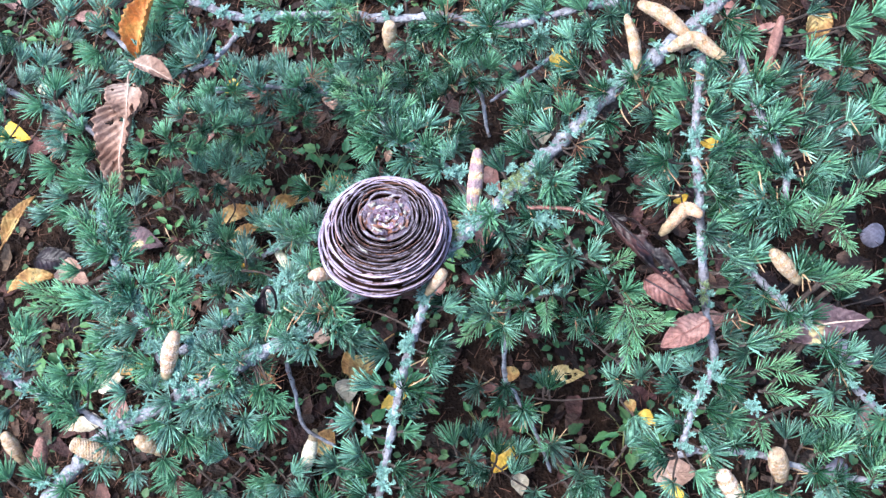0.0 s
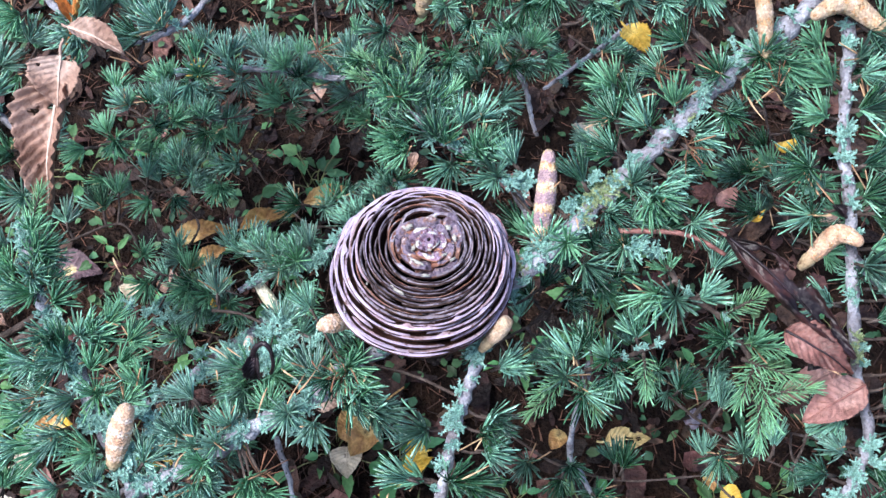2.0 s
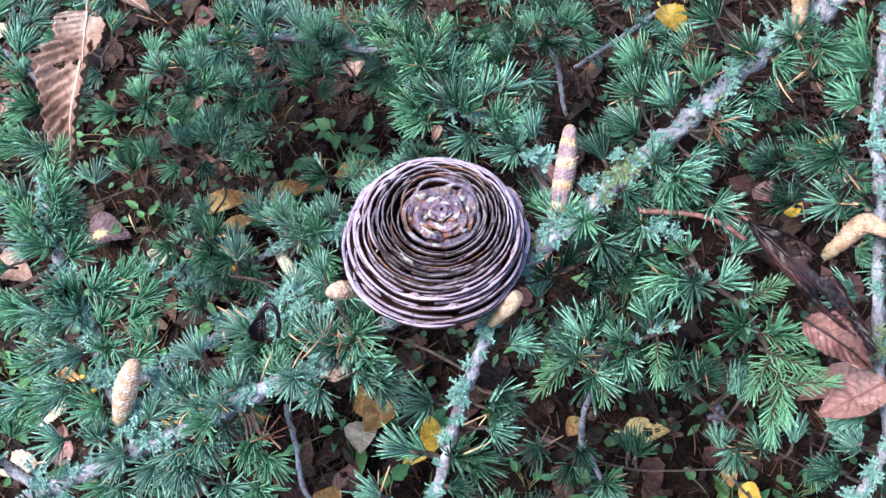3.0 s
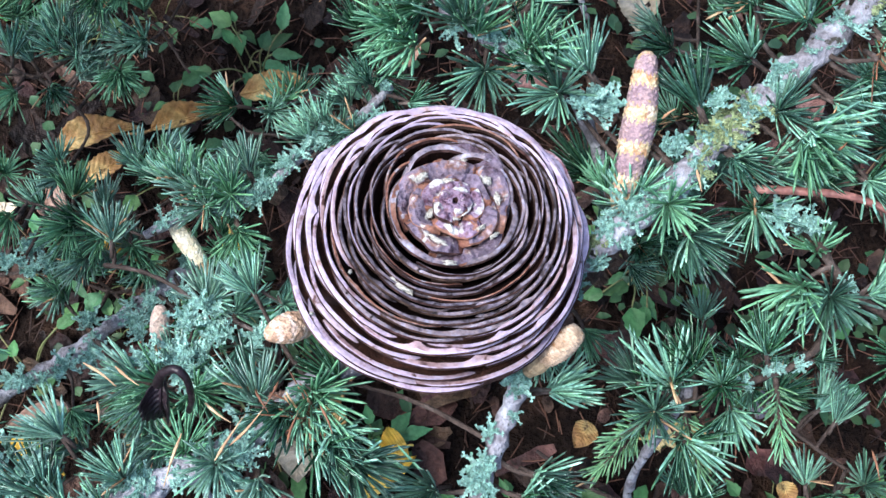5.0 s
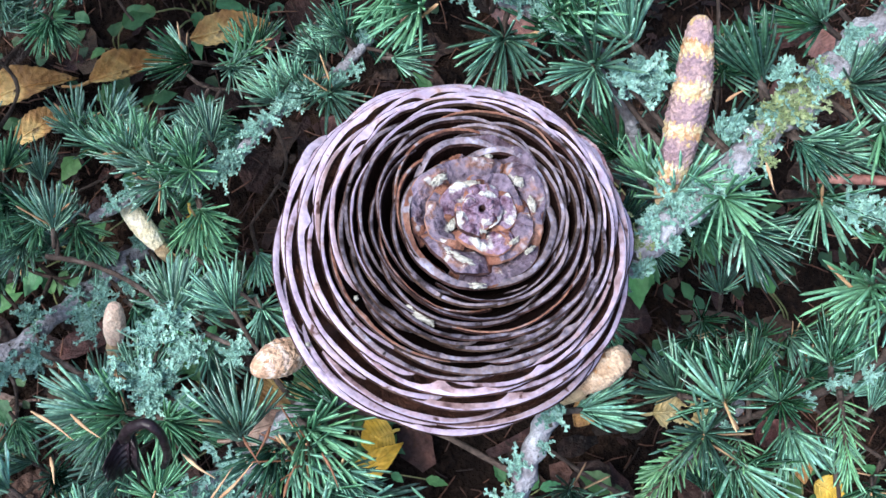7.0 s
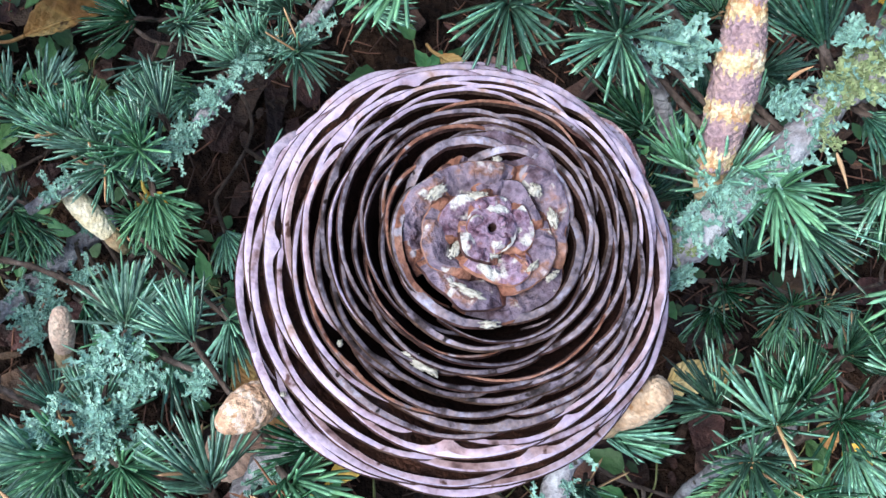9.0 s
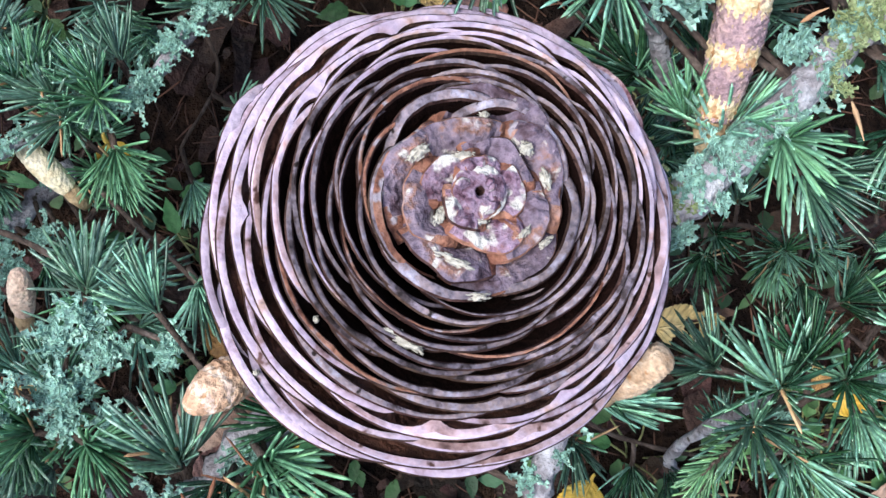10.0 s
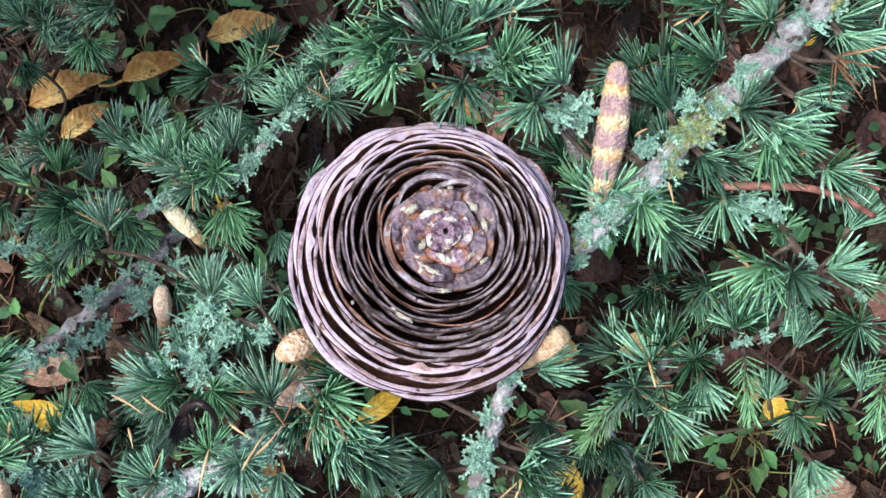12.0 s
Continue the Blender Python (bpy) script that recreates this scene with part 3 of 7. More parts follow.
def lichens(bough, places, scale=1.0, moss=False):
    for x, y, z in places:
        p = Vector((x, y, z))
        q, stem = twig(bough, p)
        spot = p if (p - q).length > 0.006 else q.lerp(p, 0.35) + UP * 0.0012
        for k in range(2):
            away = Vector((rng.uniform(-1, 1), rng.uniform(-1, 1), rng.uniform(-0.4, 0.1))) * 0.0026 * scale * k
            m = Matrix.Translation(spot + away) @ frame_to(UP + Vector((rng.uniform(-1, 1), rng.uniform(-1, 1), 0)) * 0.5, rng.uniform(0, 6.28)) @ Matrix.Scale(scale * rng.uniform(0.6, 1.0), 4)
            part("lichen", rng.choice(MOSSES if moss else LICHENS), stem or bough[0], m=m, label="yellow-green crusty lichen" if moss else "pale blue-green leafy lichen")


def lichen_along(bough, count, scale, start=0.0, stop=1.0):
    """Leafy lichen scattered on the upper side of a bough."""
    line = bough[1]
    for i in range(count):
        q = line[int((start + (stop - start) * (i + rng.random()) / count) * (len(line) - 1))]
        p = q + Vector((rng.uniform(-1, 1) * 0.0025, rng.uniform(-1, 1) * 0.0025, 0.0022))
        m = Matrix.Translation(p) @ frame_to(UP + Vector((rng.uniform(-1, 1), rng.uniform(-1, 1), 0)) * 0.6, rng.uniform(0, 6.28)) @ Matrix.Scale(scale * rng.uniform(0.5, 1.1), 4)
        part("lichen", rng.choice(LICHENS), bough[0], m=m, label="pale blue-green leafy lichen")


def sprinkle(bough, count, spread=0.012, scale=1.0, lift=0.8):
    """Needle rosettes all along a bough."""
    line = bough[1]
    for i in range(count):
        q = line[int((i + rng.random()) / count * (len(line) - 1))]
        a = rng.uniform(0, 6.283)
        d = spread * rng.uniform(0.3, 1.0)
        tufts(bough, [(q.x + d * math.cos(a), q.y + d * math.sin(a), q.z + rng.uniform(0.0, 0.006))], scale, lift=lift)


def straw(label, a, b, radius, material_):
    """A stiff dead needle or leaf stalk lying across the tufts."""
    a, b = Vector(a), Vector(b)
    bow = (a + b) / 2 + Vector((rng.uniform(-1, 1), rng.uniform(-1, 1), rng.uniform(0, 1))) * 0.06 * (b - a).length
    v, f = tube(spline([a, bow, b], 6), [radius * min(1.0, 0.35 + 0.2 * i, 1.25 - 0.09 * i) for i in range(13)], 6, 0.08)
    tagged(part("fallen_needle", mesh_of("fallen_needle", v, f, material_)), label, "needle", "fallen needles on the tufts")


# ---------------------------------------------------------------- ground
def ground_sheet():
    """One sheet of soil, lumpy near the tree and flat to the horizon."""
    steps = [i / 70 * 0.42 for i in range(71)] + [0.5, 0.65, 0.9, 1.4, 2.5, 5, 12, 40, 150, 600]
    line = [-s for s in reversed(steps[1:])] + steps
    n = len(line)
    verts = []
    for y in line:
        for x in line:
            d = math.hypot(x, y)
            fade = max(0.0, 1 - d / 1.2)
            z = fade * (0.010 * noise.noise(Vector((x * 9, y * 9, 0))) + 0.006 * noise.noise(Vector((x * 40, y * 40, 3))) + 0.003 * noise.noise(Vector((x * 110, y * 110, 5))))
            verts.append((x, y + 0.05, z - 0.004))
    faces = [(j * n + i, j * n + i + 1, (j + 1) * n + i + 1, (j + 1) * n + i) for j in range(n - 1) for i in range(n - 1)]
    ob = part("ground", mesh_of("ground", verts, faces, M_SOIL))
    tagged(ob, "dark moist soil under the cedar branches", "ground", kind="structure")


ground_sheet()


def ground_z(x, y):
    y -= 0.05
    fade = max(0.0, 1 - math.hypot(x, y) / 1.2)
    return fade * (0.010 * noise.noise(Vector((x * 9, y * 9, 0))) + 0.006 * noise.noise(Vector((x * 40, y * 40, 3))) + 0.003 * noise.noise(Vector((x * 110, y * 110, 5)))) - 0.004


def litter():
    """Fallen needles and crumbs of bark all over the soil."""
    rnd = random.Random(21)
    verts, faces = [], []
    for k in range(13000):
        x, y = rnd.uniform(-0.38, 0.38), rnd.uniform(-0.24, 0.36)
        a = rnd.uniform(0, 6.283)
        add_needle(verts, faces, Vector((x, y, ground_z(x, y) + rnd.uniform(0.0005, 0.004))), Vector((math.cos(a), math.sin(a), rnd.uniform(-0.1, 0.25))), rnd.uniform(0.005, 0.012), 0.0006, Vector((rnd.uniform(-1, 1), rnd.uniform(-1, 1), 0)) * 0.002)
    ob = part("needle_litter", mesh_of("needle_litter", verts, faces, M_BROWN_NEEDLE))
    tagged(ob, "rust-brown fallen cedar needles strewn over the soil", "litter", kind="stuff")
    verts, faces = [], []
    for k in range(3600):
        x, y = rnd.uniform(-0.38, 0.38), rnd.uniform(-0.24, 0.36)
        c = Vector((x, y, ground_z(x, y) + rnd.uniform(0.001, 0.005)))
        a, tip, roll = rnd.uniform(0, 6.283), rnd.uniform(-0.3, 0.5), rnd.uniform(-0.5, 0.5)
        out = Vector((math.cos(a) * math.cos(tip), math.sin(a) * math.cos(tip), math.sin(tip)))
        side = (out.cross(UP).normalized() + UP * roll).normalized()
        long = 0.004 + 0.020 * rnd.random() ** 3
        wide = long * rnd.uniform(0.1, 0.34)
        base = len(verts)
        for t in (0.0, 0.25, 0.5, 0.75, 1.0):
            w = wide * (0.25 + math.sin(math.pi * (0.1 + 0.8 * t))) * rnd.uniform(0.6, 1.2)
            q = c + out * long * (t - 0.5) + UP * rnd.uniform(-0.001, 0.0015)
            cup = UP * rnd.uniform(0.0, 0.6) * w
            verts += [q - side * w + cup, q, q + side * w + cup]
        for r in (0, 3, 6, 9):
            faces += [(base + r, base + r + 1, base + r + 4, base + r + 3), (base + r + 1, base + r + 2, base + r + 5, base + r + 4)]
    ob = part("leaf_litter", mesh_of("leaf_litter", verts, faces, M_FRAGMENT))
    tagged(ob, "dark brown broken leaf fragments strewn over the soil", "litter", kind="stuff")
    verts, faces = [], []
    for k in range(1500):
        x, y = rnd.uniform(-0.38, 0.38), rnd.uniform(-0.24, 0.36)
        c = Vector((x, y, ground_z(x, y) + 0.001))
        s = rnd.uniform(0.0012, 0.0045)
        base = len(verts)
        for dx, dy, dz in ((1, 0, 0), (-1, 0, 0), (0, 1, 0), (0, -1, 0), (0, 0, 1), (0, 0, -1)):
            verts.append(c + Vector((dx * s * rnd.uniform(0.6, 1.4), dy * s * rnd.uniform(0.6, 1.4), dz * s * 0.6)))
        for q in ((0, 2, 4), (2, 1, 4), (1, 3, 4), (3, 0, 4), (2, 0, 5), (1, 2, 5), (3, 1, 5), (0, 3, 5)):
            faces.append(tuple(base + i for i in q))
    ob = part("soil_crumbs", mesh_of("soil_crumbs", verts, faces, M_SOIL, smooth=False))
    tagged(ob, "dark crumbs of soil and rotted leaf on the ground", "soil", kind="stuff")


litter()


def groundcover():
    """Tiny creeping leaves in patches over the soil."""
    rnd = random.Random(33)
    verts, faces = [], []
    for k in range(6000):
        x, y = rnd.uniform(-0.40, 0.40), rnd.uniform(-0.26, 0.38)
        if noise.noise(Vector((x * 16, y * 16, 11))) < rnd.uniform(-0.25, 0.25):
            continue
        a, tip = rnd.uniform(0, 6.283), rnd.uniform(-0.2, 0.6)
        long, wide = rnd.uniform(0.003, 0.008), rnd.uniform(0.0012, 0.0026)
        c = Vector((x, y, ground_z(x, y) + rnd.uniform(0.001, 0.008)))
        out = Vector((math.cos(a) * math.cos(tip), math.sin(a) * math.cos(tip), math.sin(tip)))
        side = out.cross(UP).normalized()
        nrm = side.cross(out)
        base = len(verts)
        for t, w in ((0.0, 0.15), (0.35, 1.0), (0.7, 0.8), (1.0, 0.1)):
            q = c + out * long * t - UP * long * 0.25 * t * t
            verts += [q - side * wide * w + nrm * wide * 0.25 * w, q, q + side * wide * w + nrm * wide * 0.25 * w]
        for r in (0, 3, 6):
            faces += [(base + r, base + r + 1, base + r + 4, base + r + 3), (base + r + 1, base + r + 2, base + r + 5, base + r + 4)]
    ob = part("groundcover", mesh_of("groundcover", verts, faces, M_COVER))
    tagged(ob, "dark green creeping weeds and moss covering the soil", "plants", kind="stuff")


groundcover()


# ---------------------------------------------------------------- leaves
def leaf_outline(u, kind):
    """Half width, 0 to 1, along the blade from stalk to tip."""
    if kind == "round":
        return math.sin(math.pi * u**0.75) ** 0.7
    if kind == "tapered":
        return math.sin(math.pi * u**0.48) ** 1.1
    if kind == "long":
        return math.sin(math.pi * u**0.8) ** 0.85 * 0.9
    return math.sin(math.pi * u**0.62) ** 0.9


def blade_mesh(seed, length, width, kind, material_, curl=0.4, arch=0.3, twist=0.0, teeth=14, veins=9, rot=0.0, ridge=0.0005, thick=0.0003, holes=(), roll_edge=0.0, middle=None):
    """A dead leaf's blade along y: curled sides, arched length, ribbed between the veins, toothed edge, eaten holes. holes: (along, across, half length, half width); roll_edge: turn of the margins, in radians; middle: material between them."""
    rnd = random.Random(seed)
    nu, nv = (70, 30) if holes else (46, 16)
    off = Vector((seed * 3.1, seed * 1.7, 0))
    grid = []
    for i in range(nu + 1):
        u = i / nu
        half = width / 2 * leaf_outline(min(max(u, 0.004), 0.996), kind)
        half *= 1 + 0.025 * math.sin(u * teeth * 6.283) + 0.12 * noise.noise(off + Vector((u * 5, 0, 0)))
        bend = arch * (u - 0.5)
        row = []
        for j in range(nv + 1):
            s = j / nv * 2 - 1
            x = s * half
            rib = ridge * math.sin((u - abs(s) * 0.22) * veins * 6.283) * min(1, abs(s) * 3) * (1 - u * 0.5)
            fold = curl * abs(x) * abs(s) + 0.25 * curl * abs(x)
            wave = 0.10 * width * noise.noise(off + Vector((u * 3, s * 1.2, 1)))
            roll = twist * (u - 0.5)
            over = max(0.0, abs(s) - 0.58)
            if roll_edge and over:
                phi, radius = over / 0.42 * roll_edge * (0.8 + 0.4 * noise.noise(off + Vector((u * 2.5, 3, s)))), 0.42 * half / roll_edge
                x = math.copysign(0.58 * half + radius * math.sin(phi), s)
                fold += radius * (1 - math.cos(phi))
            xx = x * math.cos(roll) * (1 - 0.18 * abs(curl) * abs(s))
            zz = x * math.sin(roll) + fold + rib + wave - length * 0.5 * arch * (u - 0.5) ** 2 * 2
            row.append(Vector((xx, (u - 0.5) * length * (1 - 0.15 * abs(arch)), zz)))
        grid.append(row)
    keep = [[True] * nv for _ in range(nu)]
    if rot:
        for i in range(nu):
            for j in range(nv):
                if noise.noise(off + Vector((i / nu * 6.0, j / nv * 3.4, 7))) > 1 - rot:
                    keep[i][j] = False
    for i in range(nu):
        for j in range(nv):
            u, s = (i + 0.5) / nu, (j + 0.5) / nv * 2 - 1
            ragged = 1 + 0.8 * noise.noise(off + Vector((u * 9, s * 3, 4)))
            if any(((u - a) / c) ** 2 + ((s - b) / d) ** 2 < ragged for a, b, c, d in holes):
                keep[i][j] = False
    verts, faces, index, slots = [], [], {}, []
    low = Vector((0, 0, -thick))

    def vid(i, j, side):
        key = (i, j, side)
        if key not in index:
            index[key] = len(verts)
            verts.append(grid[i][j] + (low if side else Vector()))
        return index[key]

    for i in range(nu):
        for j in range(nv):
            if not keep[i][j]:
                continue
            quad = [(i, j), (i, j + 1), (i + 1, j + 1), (i + 1, j)]
            before = len(faces)
            faces.append(tuple(vid(a, b, 0) for a, b in quad))
            faces.append(tuple(vid(a, b, 1) for a, b in reversed(quad)))
            for (a, b), (c, d), (ni, nj) in ((quad[0], quad[1], (i - 1, j)), (quad[1], quad[2], (i, j + 1)), (quad[2], quad[3], (i + 1, j)), (quad[3], quad[0], (i, j - 1))):
                if not (0 <= ni < nu and 0 <= nj < nv and keep[ni][nj]):
                    faces.append((vid(c, d, 0), vid(a, b, 0), vid(a, b, 1), vid(c, d, 1)))
            inside = middle and abs(j / nv * 2 - 1) < 0.5 and i / nu + 0.2 * noise.noise(off + Vector((i * 0.2, j * 0.3, 2))) > 0.42
            slots += [1 if inside else 0] * (len(faces) - before)
    return mesh_of("blade", verts, faces, [material_, middle] if middle else material_, slots if middle else None), [r[nv // 2] for r in grid]


def dead_leaf(label, seed, place, size, kind, material_, turn=0.0, tilt=(0, 0), stalk=0.35, stalk_material=None, vein=None, group="fallen leaves", **shape):
    """A leaf: an Empty at its place with blade, midrib and stalk. turn: where its tip points, in degrees from +y to the left."""
    length, width = size
    base = new("dead_leaf")
    base.matrix_basis = pose(*place, tilt[0], tilt[1], turn)
    tagged(base, label, "leaf", group)
    blade, mid = blade_mesh(seed, length, width, kind, material_, **shape)
    blade = part("blade", blade, base)
    rise = Vector((0, 0, 0.0003))
    v, f = tube([p + rise for p in mid[::5]], [0.0007 * (1 - 0.07 * i) * (length / 0.05) ** 0.5 for i in range(len(mid[::5]))], 6)
    part("midrib", mesh_of("midrib", v, f, vein or material_), blade)
    if stalk:
        a = mid[0]
        away = length * stalk
        v, f = tube(spline([a + rise, a + Vector((0.06 * away, -0.5 * away, 0.04 * away)), a + Vector((-0.08 * away, -away, 0.0))], 5), [0.0006 - 0.000015 * i for i in range(11)], 6)
        part("stalk", mesh_of("stalk", v, f, stalk_material or material_), base)
    return base


# ---------------------------------------------------------------- weeds
def weed_leaf_mesh(seed, length, width):
    verts, faces = [], []
    nu, nv = 12, 4
    for i in range(nu + 1):
        u = i / nu
        half = width / 2 * math.sin(math.pi * min(0.995, max(0.02, u)) ** 0.66) ** (0.8 + 0.15 * (seed % 3)) * (1 + 0.1 * math.sin(u * 22 + seed))
        for j in range(nv + 1):
            s = j / nv * 2 - 1
            verts.append(Vector((s * half, u * length, 0.35 * abs(s) * half - 0.25 * length * u * u)))
    top = len(verts)
    verts += [v - Vector((0, 0, 0.0003)) for v in verts]
    for i in range(nu):
        for j in range(nv):
            a = i * (nv + 1) + j
            faces.append((a, a + 1, a + nv + 2, a + nv + 1))
            faces.append((a + top + nv + 1, a + top + nv + 2, a + top + 1, a + top))
    return mesh_of("leaf", verts, faces, M_WEED)


WEED_LEAVES = [weed_leaf_mesh(i, 0.0066 + 0.0012 * i, 0.0042 + 0.0009 * (i % 3)) for i in range(5)]


def weed(seed, leaves, spread):
    rnd = random.Random(seed)
    base = new("weed_seedling")
    tagged(base, "small bright green weed with oval leaves on the soil", "plant", "weeds on the ground")
    for k in range(leaves):
        a = 2.39996 * k + rnd.uniform(-0.5, 0.5)
        h, r = rnd.uniform(0.004, 0.014), spread * rnd.uniform(0.2, 1.0)
        tip = Vector((r * math.cos(a), r * math.sin(a), h))
        v, f = tube(spline([Vector((0, 0, -0.006)), tip * 0.5 + Vector((0, 0, 0.003)), tip], 4), [0.0003] * 9, 5)
        stem = part("stem", mesh_of("stem", v, f, M_STEM), base)
        m = Matrix.Translation(tip) @ Matrix.Rotation(a - 1.57 + rnd.uniform(-0.5, 0.5), 4, "Z") @ Matrix.Rotation(rnd.uniform(-0.3, 0.35), 4, "X") @ Matrix.Rotation(rnd.uniform(-0.3, 0.3), 4, "Y") @ Matrix.Scale(rnd.uniform(0.7, 1.15), 4)
        part("leaf", rnd.choice(WEED_LEAVES), stem, m=m)
    return base


# ---------------------------------------------------------------- catkins
def catkin(label, base, tip, radius, material_=None, sag=(0, 0, 0), seed=0, rows=15, blunt=0.75, banded=None):
    """A spent male cone: overlapping spiral bracts round a bent axis, in a cup of bud scales."""
    material_ = material_ or M_CATKIN
    a, b = Vector(base), Vector(tip)
    line = spline([a, (a + b) / 2 + Vector(sag), b], 44)
    n, around, cells = len(line), 90, 9
    rnd = random.Random(seed)
    relief = 0.06 if rows < 10 else 0.15
    rows *= 1.25
    verts, faces, marks, slots = [], [], [], []
    last = None
    for i, p in enumerate(line):
        u = i / (n - 1)
        ahead = (line[min(i + 1, n - 1)] - line[max(i - 1, 0)]).normalized()
        side = (last - ahead * last.dot(ahead)) if last else ahead.orthogonal()
        side.normalize()
        last = side
        other = ahead.cross(side)
        w = radius * (0.72 + 0.28 * math.sin(min(1, u * 2.2) * 1.571)) * (1 - max(0, (u - 0.35) / 0.65) ** 2.2 * blunt * 0.75)
        if u > 0.93:
            w *= math.sqrt(max(0.02, 1 - ((u - 0.93) / 0.075) ** 2))
        for k in range(around):
            t = k / around
            cell = abs(((t * cells + u * rows) % 1) - 0.5) + abs(((t * cells - u * rows) % 1) - 0.5)
            marks.append((u, t, cell))
            bump_ = 1 + relief * (0.5 - cell) + 0.06 * noise.noise(Vector((math.cos(t * 6.28) * 3, math.sin(t * 6.28) * 3, u * 12 + seed)))
            verts.append(p + (side * math.cos(t * 6.283) + other * math.sin(t * 6.283)) * w * bump_)
    for i in range(n - 1):
        for k in range(around):
            q, r = i * around + k, i * around + (k + 1) % around
            faces.append((q, r, r + around, q + around))
            u, t, cell = marks[q]
            round_ = Vector((math.cos(t * 6.283), math.sin(t * 6.283), 0))
            fine = noise.noise(round_ * 9 + Vector((seed, 0, u * 60)))
            ring = math.sin(u * 26 + 0.35 * math.sin(t * cells * 12.566) + 0.7 * noise.noise(round_ * 1.2 + Vector((0, 0, u * 4 + seed)))) + 0.6 * fine
            tint = noise.noise(round_ * 4 + Vector((7, seed, u * 16)))
            slots.append((2 if tint > 0.16 else 1) if ring > 0.3 else 0)
    slots += [0, 0]
    faces.append(tuple(reversed(range(around))))
    faces.append(tuple(range((n - 1) * around, n * around)))
    thing = part("catkin", mesh_of("catkin", verts, faces, [material_, *banded] if banded else material_, slots if banded else None))
    tagged(thing, label, "catkin", "catkins on the cedar")
    way = (line[5] - line[0]).normalized()
    v, f = tube([a - way * 0.006, a - way * 0.002, a + way * 0.0015], [0.0012, radius * 0.75, radius * 0.6], 10, 0.1, seed)
    part("bud_cup", mesh_of("bud_cup", v, f, M_CATKIN_TAN), thing, "tan cup of bud scales")
    return thing


# ---------------------------------------------------------------- the cone
def cone_scale_mesh(seed, r, lip, half, depth, pull, mats, tuck=0.0022, septum=0.0, rag=1.0, crown=0.00012, dive=0.0042, tilt=0.0, ends_from=2.0):
    """A woody cone scale, a shell round the axis with its margin at radius r and height 0: a pale lip, inside it two seed hollows with a septum between them, and a foot deeper and nearer the axis. The ends tuck in under their neighbours; tilt lets the lip slope down towards the axis."""
    nseg = 48
    verts, faces, slots = [], [], []
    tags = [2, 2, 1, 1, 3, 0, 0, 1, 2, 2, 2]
    small = min(1.0, max(0.35, r / 0.014))
    lean = noise.noise(Vector((seed * 3.7, 0.4, 6)))
    for i in range(nseg + 1):
        s = i / nseg * 2 - 1
        a = s * half
        e = abs(s)
        droop = -dive * small * e**2.8 - 0.0005 * s * s
        inward = -tuck * small * e**2.3
        wave = rag * small * (0.0007 * noise.noise(Vector((s * 1.2, seed * 1.3, 0))) + 0.00012 * noise.noise(Vector((s * 4, seed * 1.9, 7))) + 0.0004 * lean * s) + 0.00003 * noise.noise(Vector((s * 19, seed * 1.3, 4))) + 0.00003 * noise.noise(Vector((s * 47, seed * 1.3, 4)))
        lift = rag * small * (0.0008 * noise.noise(Vector((s * 1.5, seed * 2.1, 9))) + 0.0001 * noise.noise(Vector((s * 6, seed * 2.7, 1))))
        ends = min(1.0, max(0.0, (e - 0.62) / 0.3))
        width = lip * (1 + septum * max(0.0, 1 - abs(s - 0.10 * lean) / 0.17) ** 2.2 + 0.7 * septum * ends * ends) * (1 + 0.38 * noise.noise(Vector((s * 1.5, seed * 0.7, 2))) + 0.05 * noise.noise(Vector((s * 9, seed * 0.9, 5))))
        width = max(0.25 * lip, width) * (1 - 0.5 * max(0.0, (e - 0.9) / 0.1))
        lump = [crown * (1 + 1.4 * noise.noise(Vector((s * half * r * 900, q * 1.7, seed * 5.3)))) for q in range(3)]
        section = [
            (-pull * r, -depth - 0.0006),
            (-0.42 * pull * r, -0.45 * depth - 0.0006),
            (-0.00012, -0.0012),
            (0.00002, -0.0005),
            (-0.00020, -0.00004),
            (-0.35 * width, lump[0] - 0.2 * tilt * width),
            (-0.70 * width, lump[1] * 0.8 - 0.6 * tilt * width),
            (-width, -0.00010 + 0.3 * lump[2] - tilt * width),
            (-width - 0.00018, -0.0009 - tilt * width),
            (-width - 0.36 * pull * r, -0.45 * depth),
            (-pull * r - 0.0005, -depth),
        ]
        k = len(section)
        for dr, dz in section:
            shape = min(1.0, max(0.0, 1 + dz / depth))
            rr = max(0.0005, r + dr + (wave + inward) * shape)
            verts.append(Vector((rr * math.cos(a), rr * math.sin(a), dz + (droop + lift) * shape)))
    for i in range(nseg):
        for m in range(k):
            a, b = i * k + m, i * k + (m + 1) % k
            faces.append((a, a + k, b + k, b))
            s = abs((i + 0.5) / nseg * 2 - 1) + 0.3 * noise.noise(Vector((i * 0.3, m * 0.9, seed * 1.1)))
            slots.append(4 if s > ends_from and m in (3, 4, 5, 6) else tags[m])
    faces.append(tuple(range(k))), faces.append(tuple(reversed(range(nseg * k, nseg * k + k))))
    slots += [2, 2]
    me = mesh_of("scale", verts, faces, mats, slots)
    me.set_sharp_from_angle(angle=radians(34))
    return me


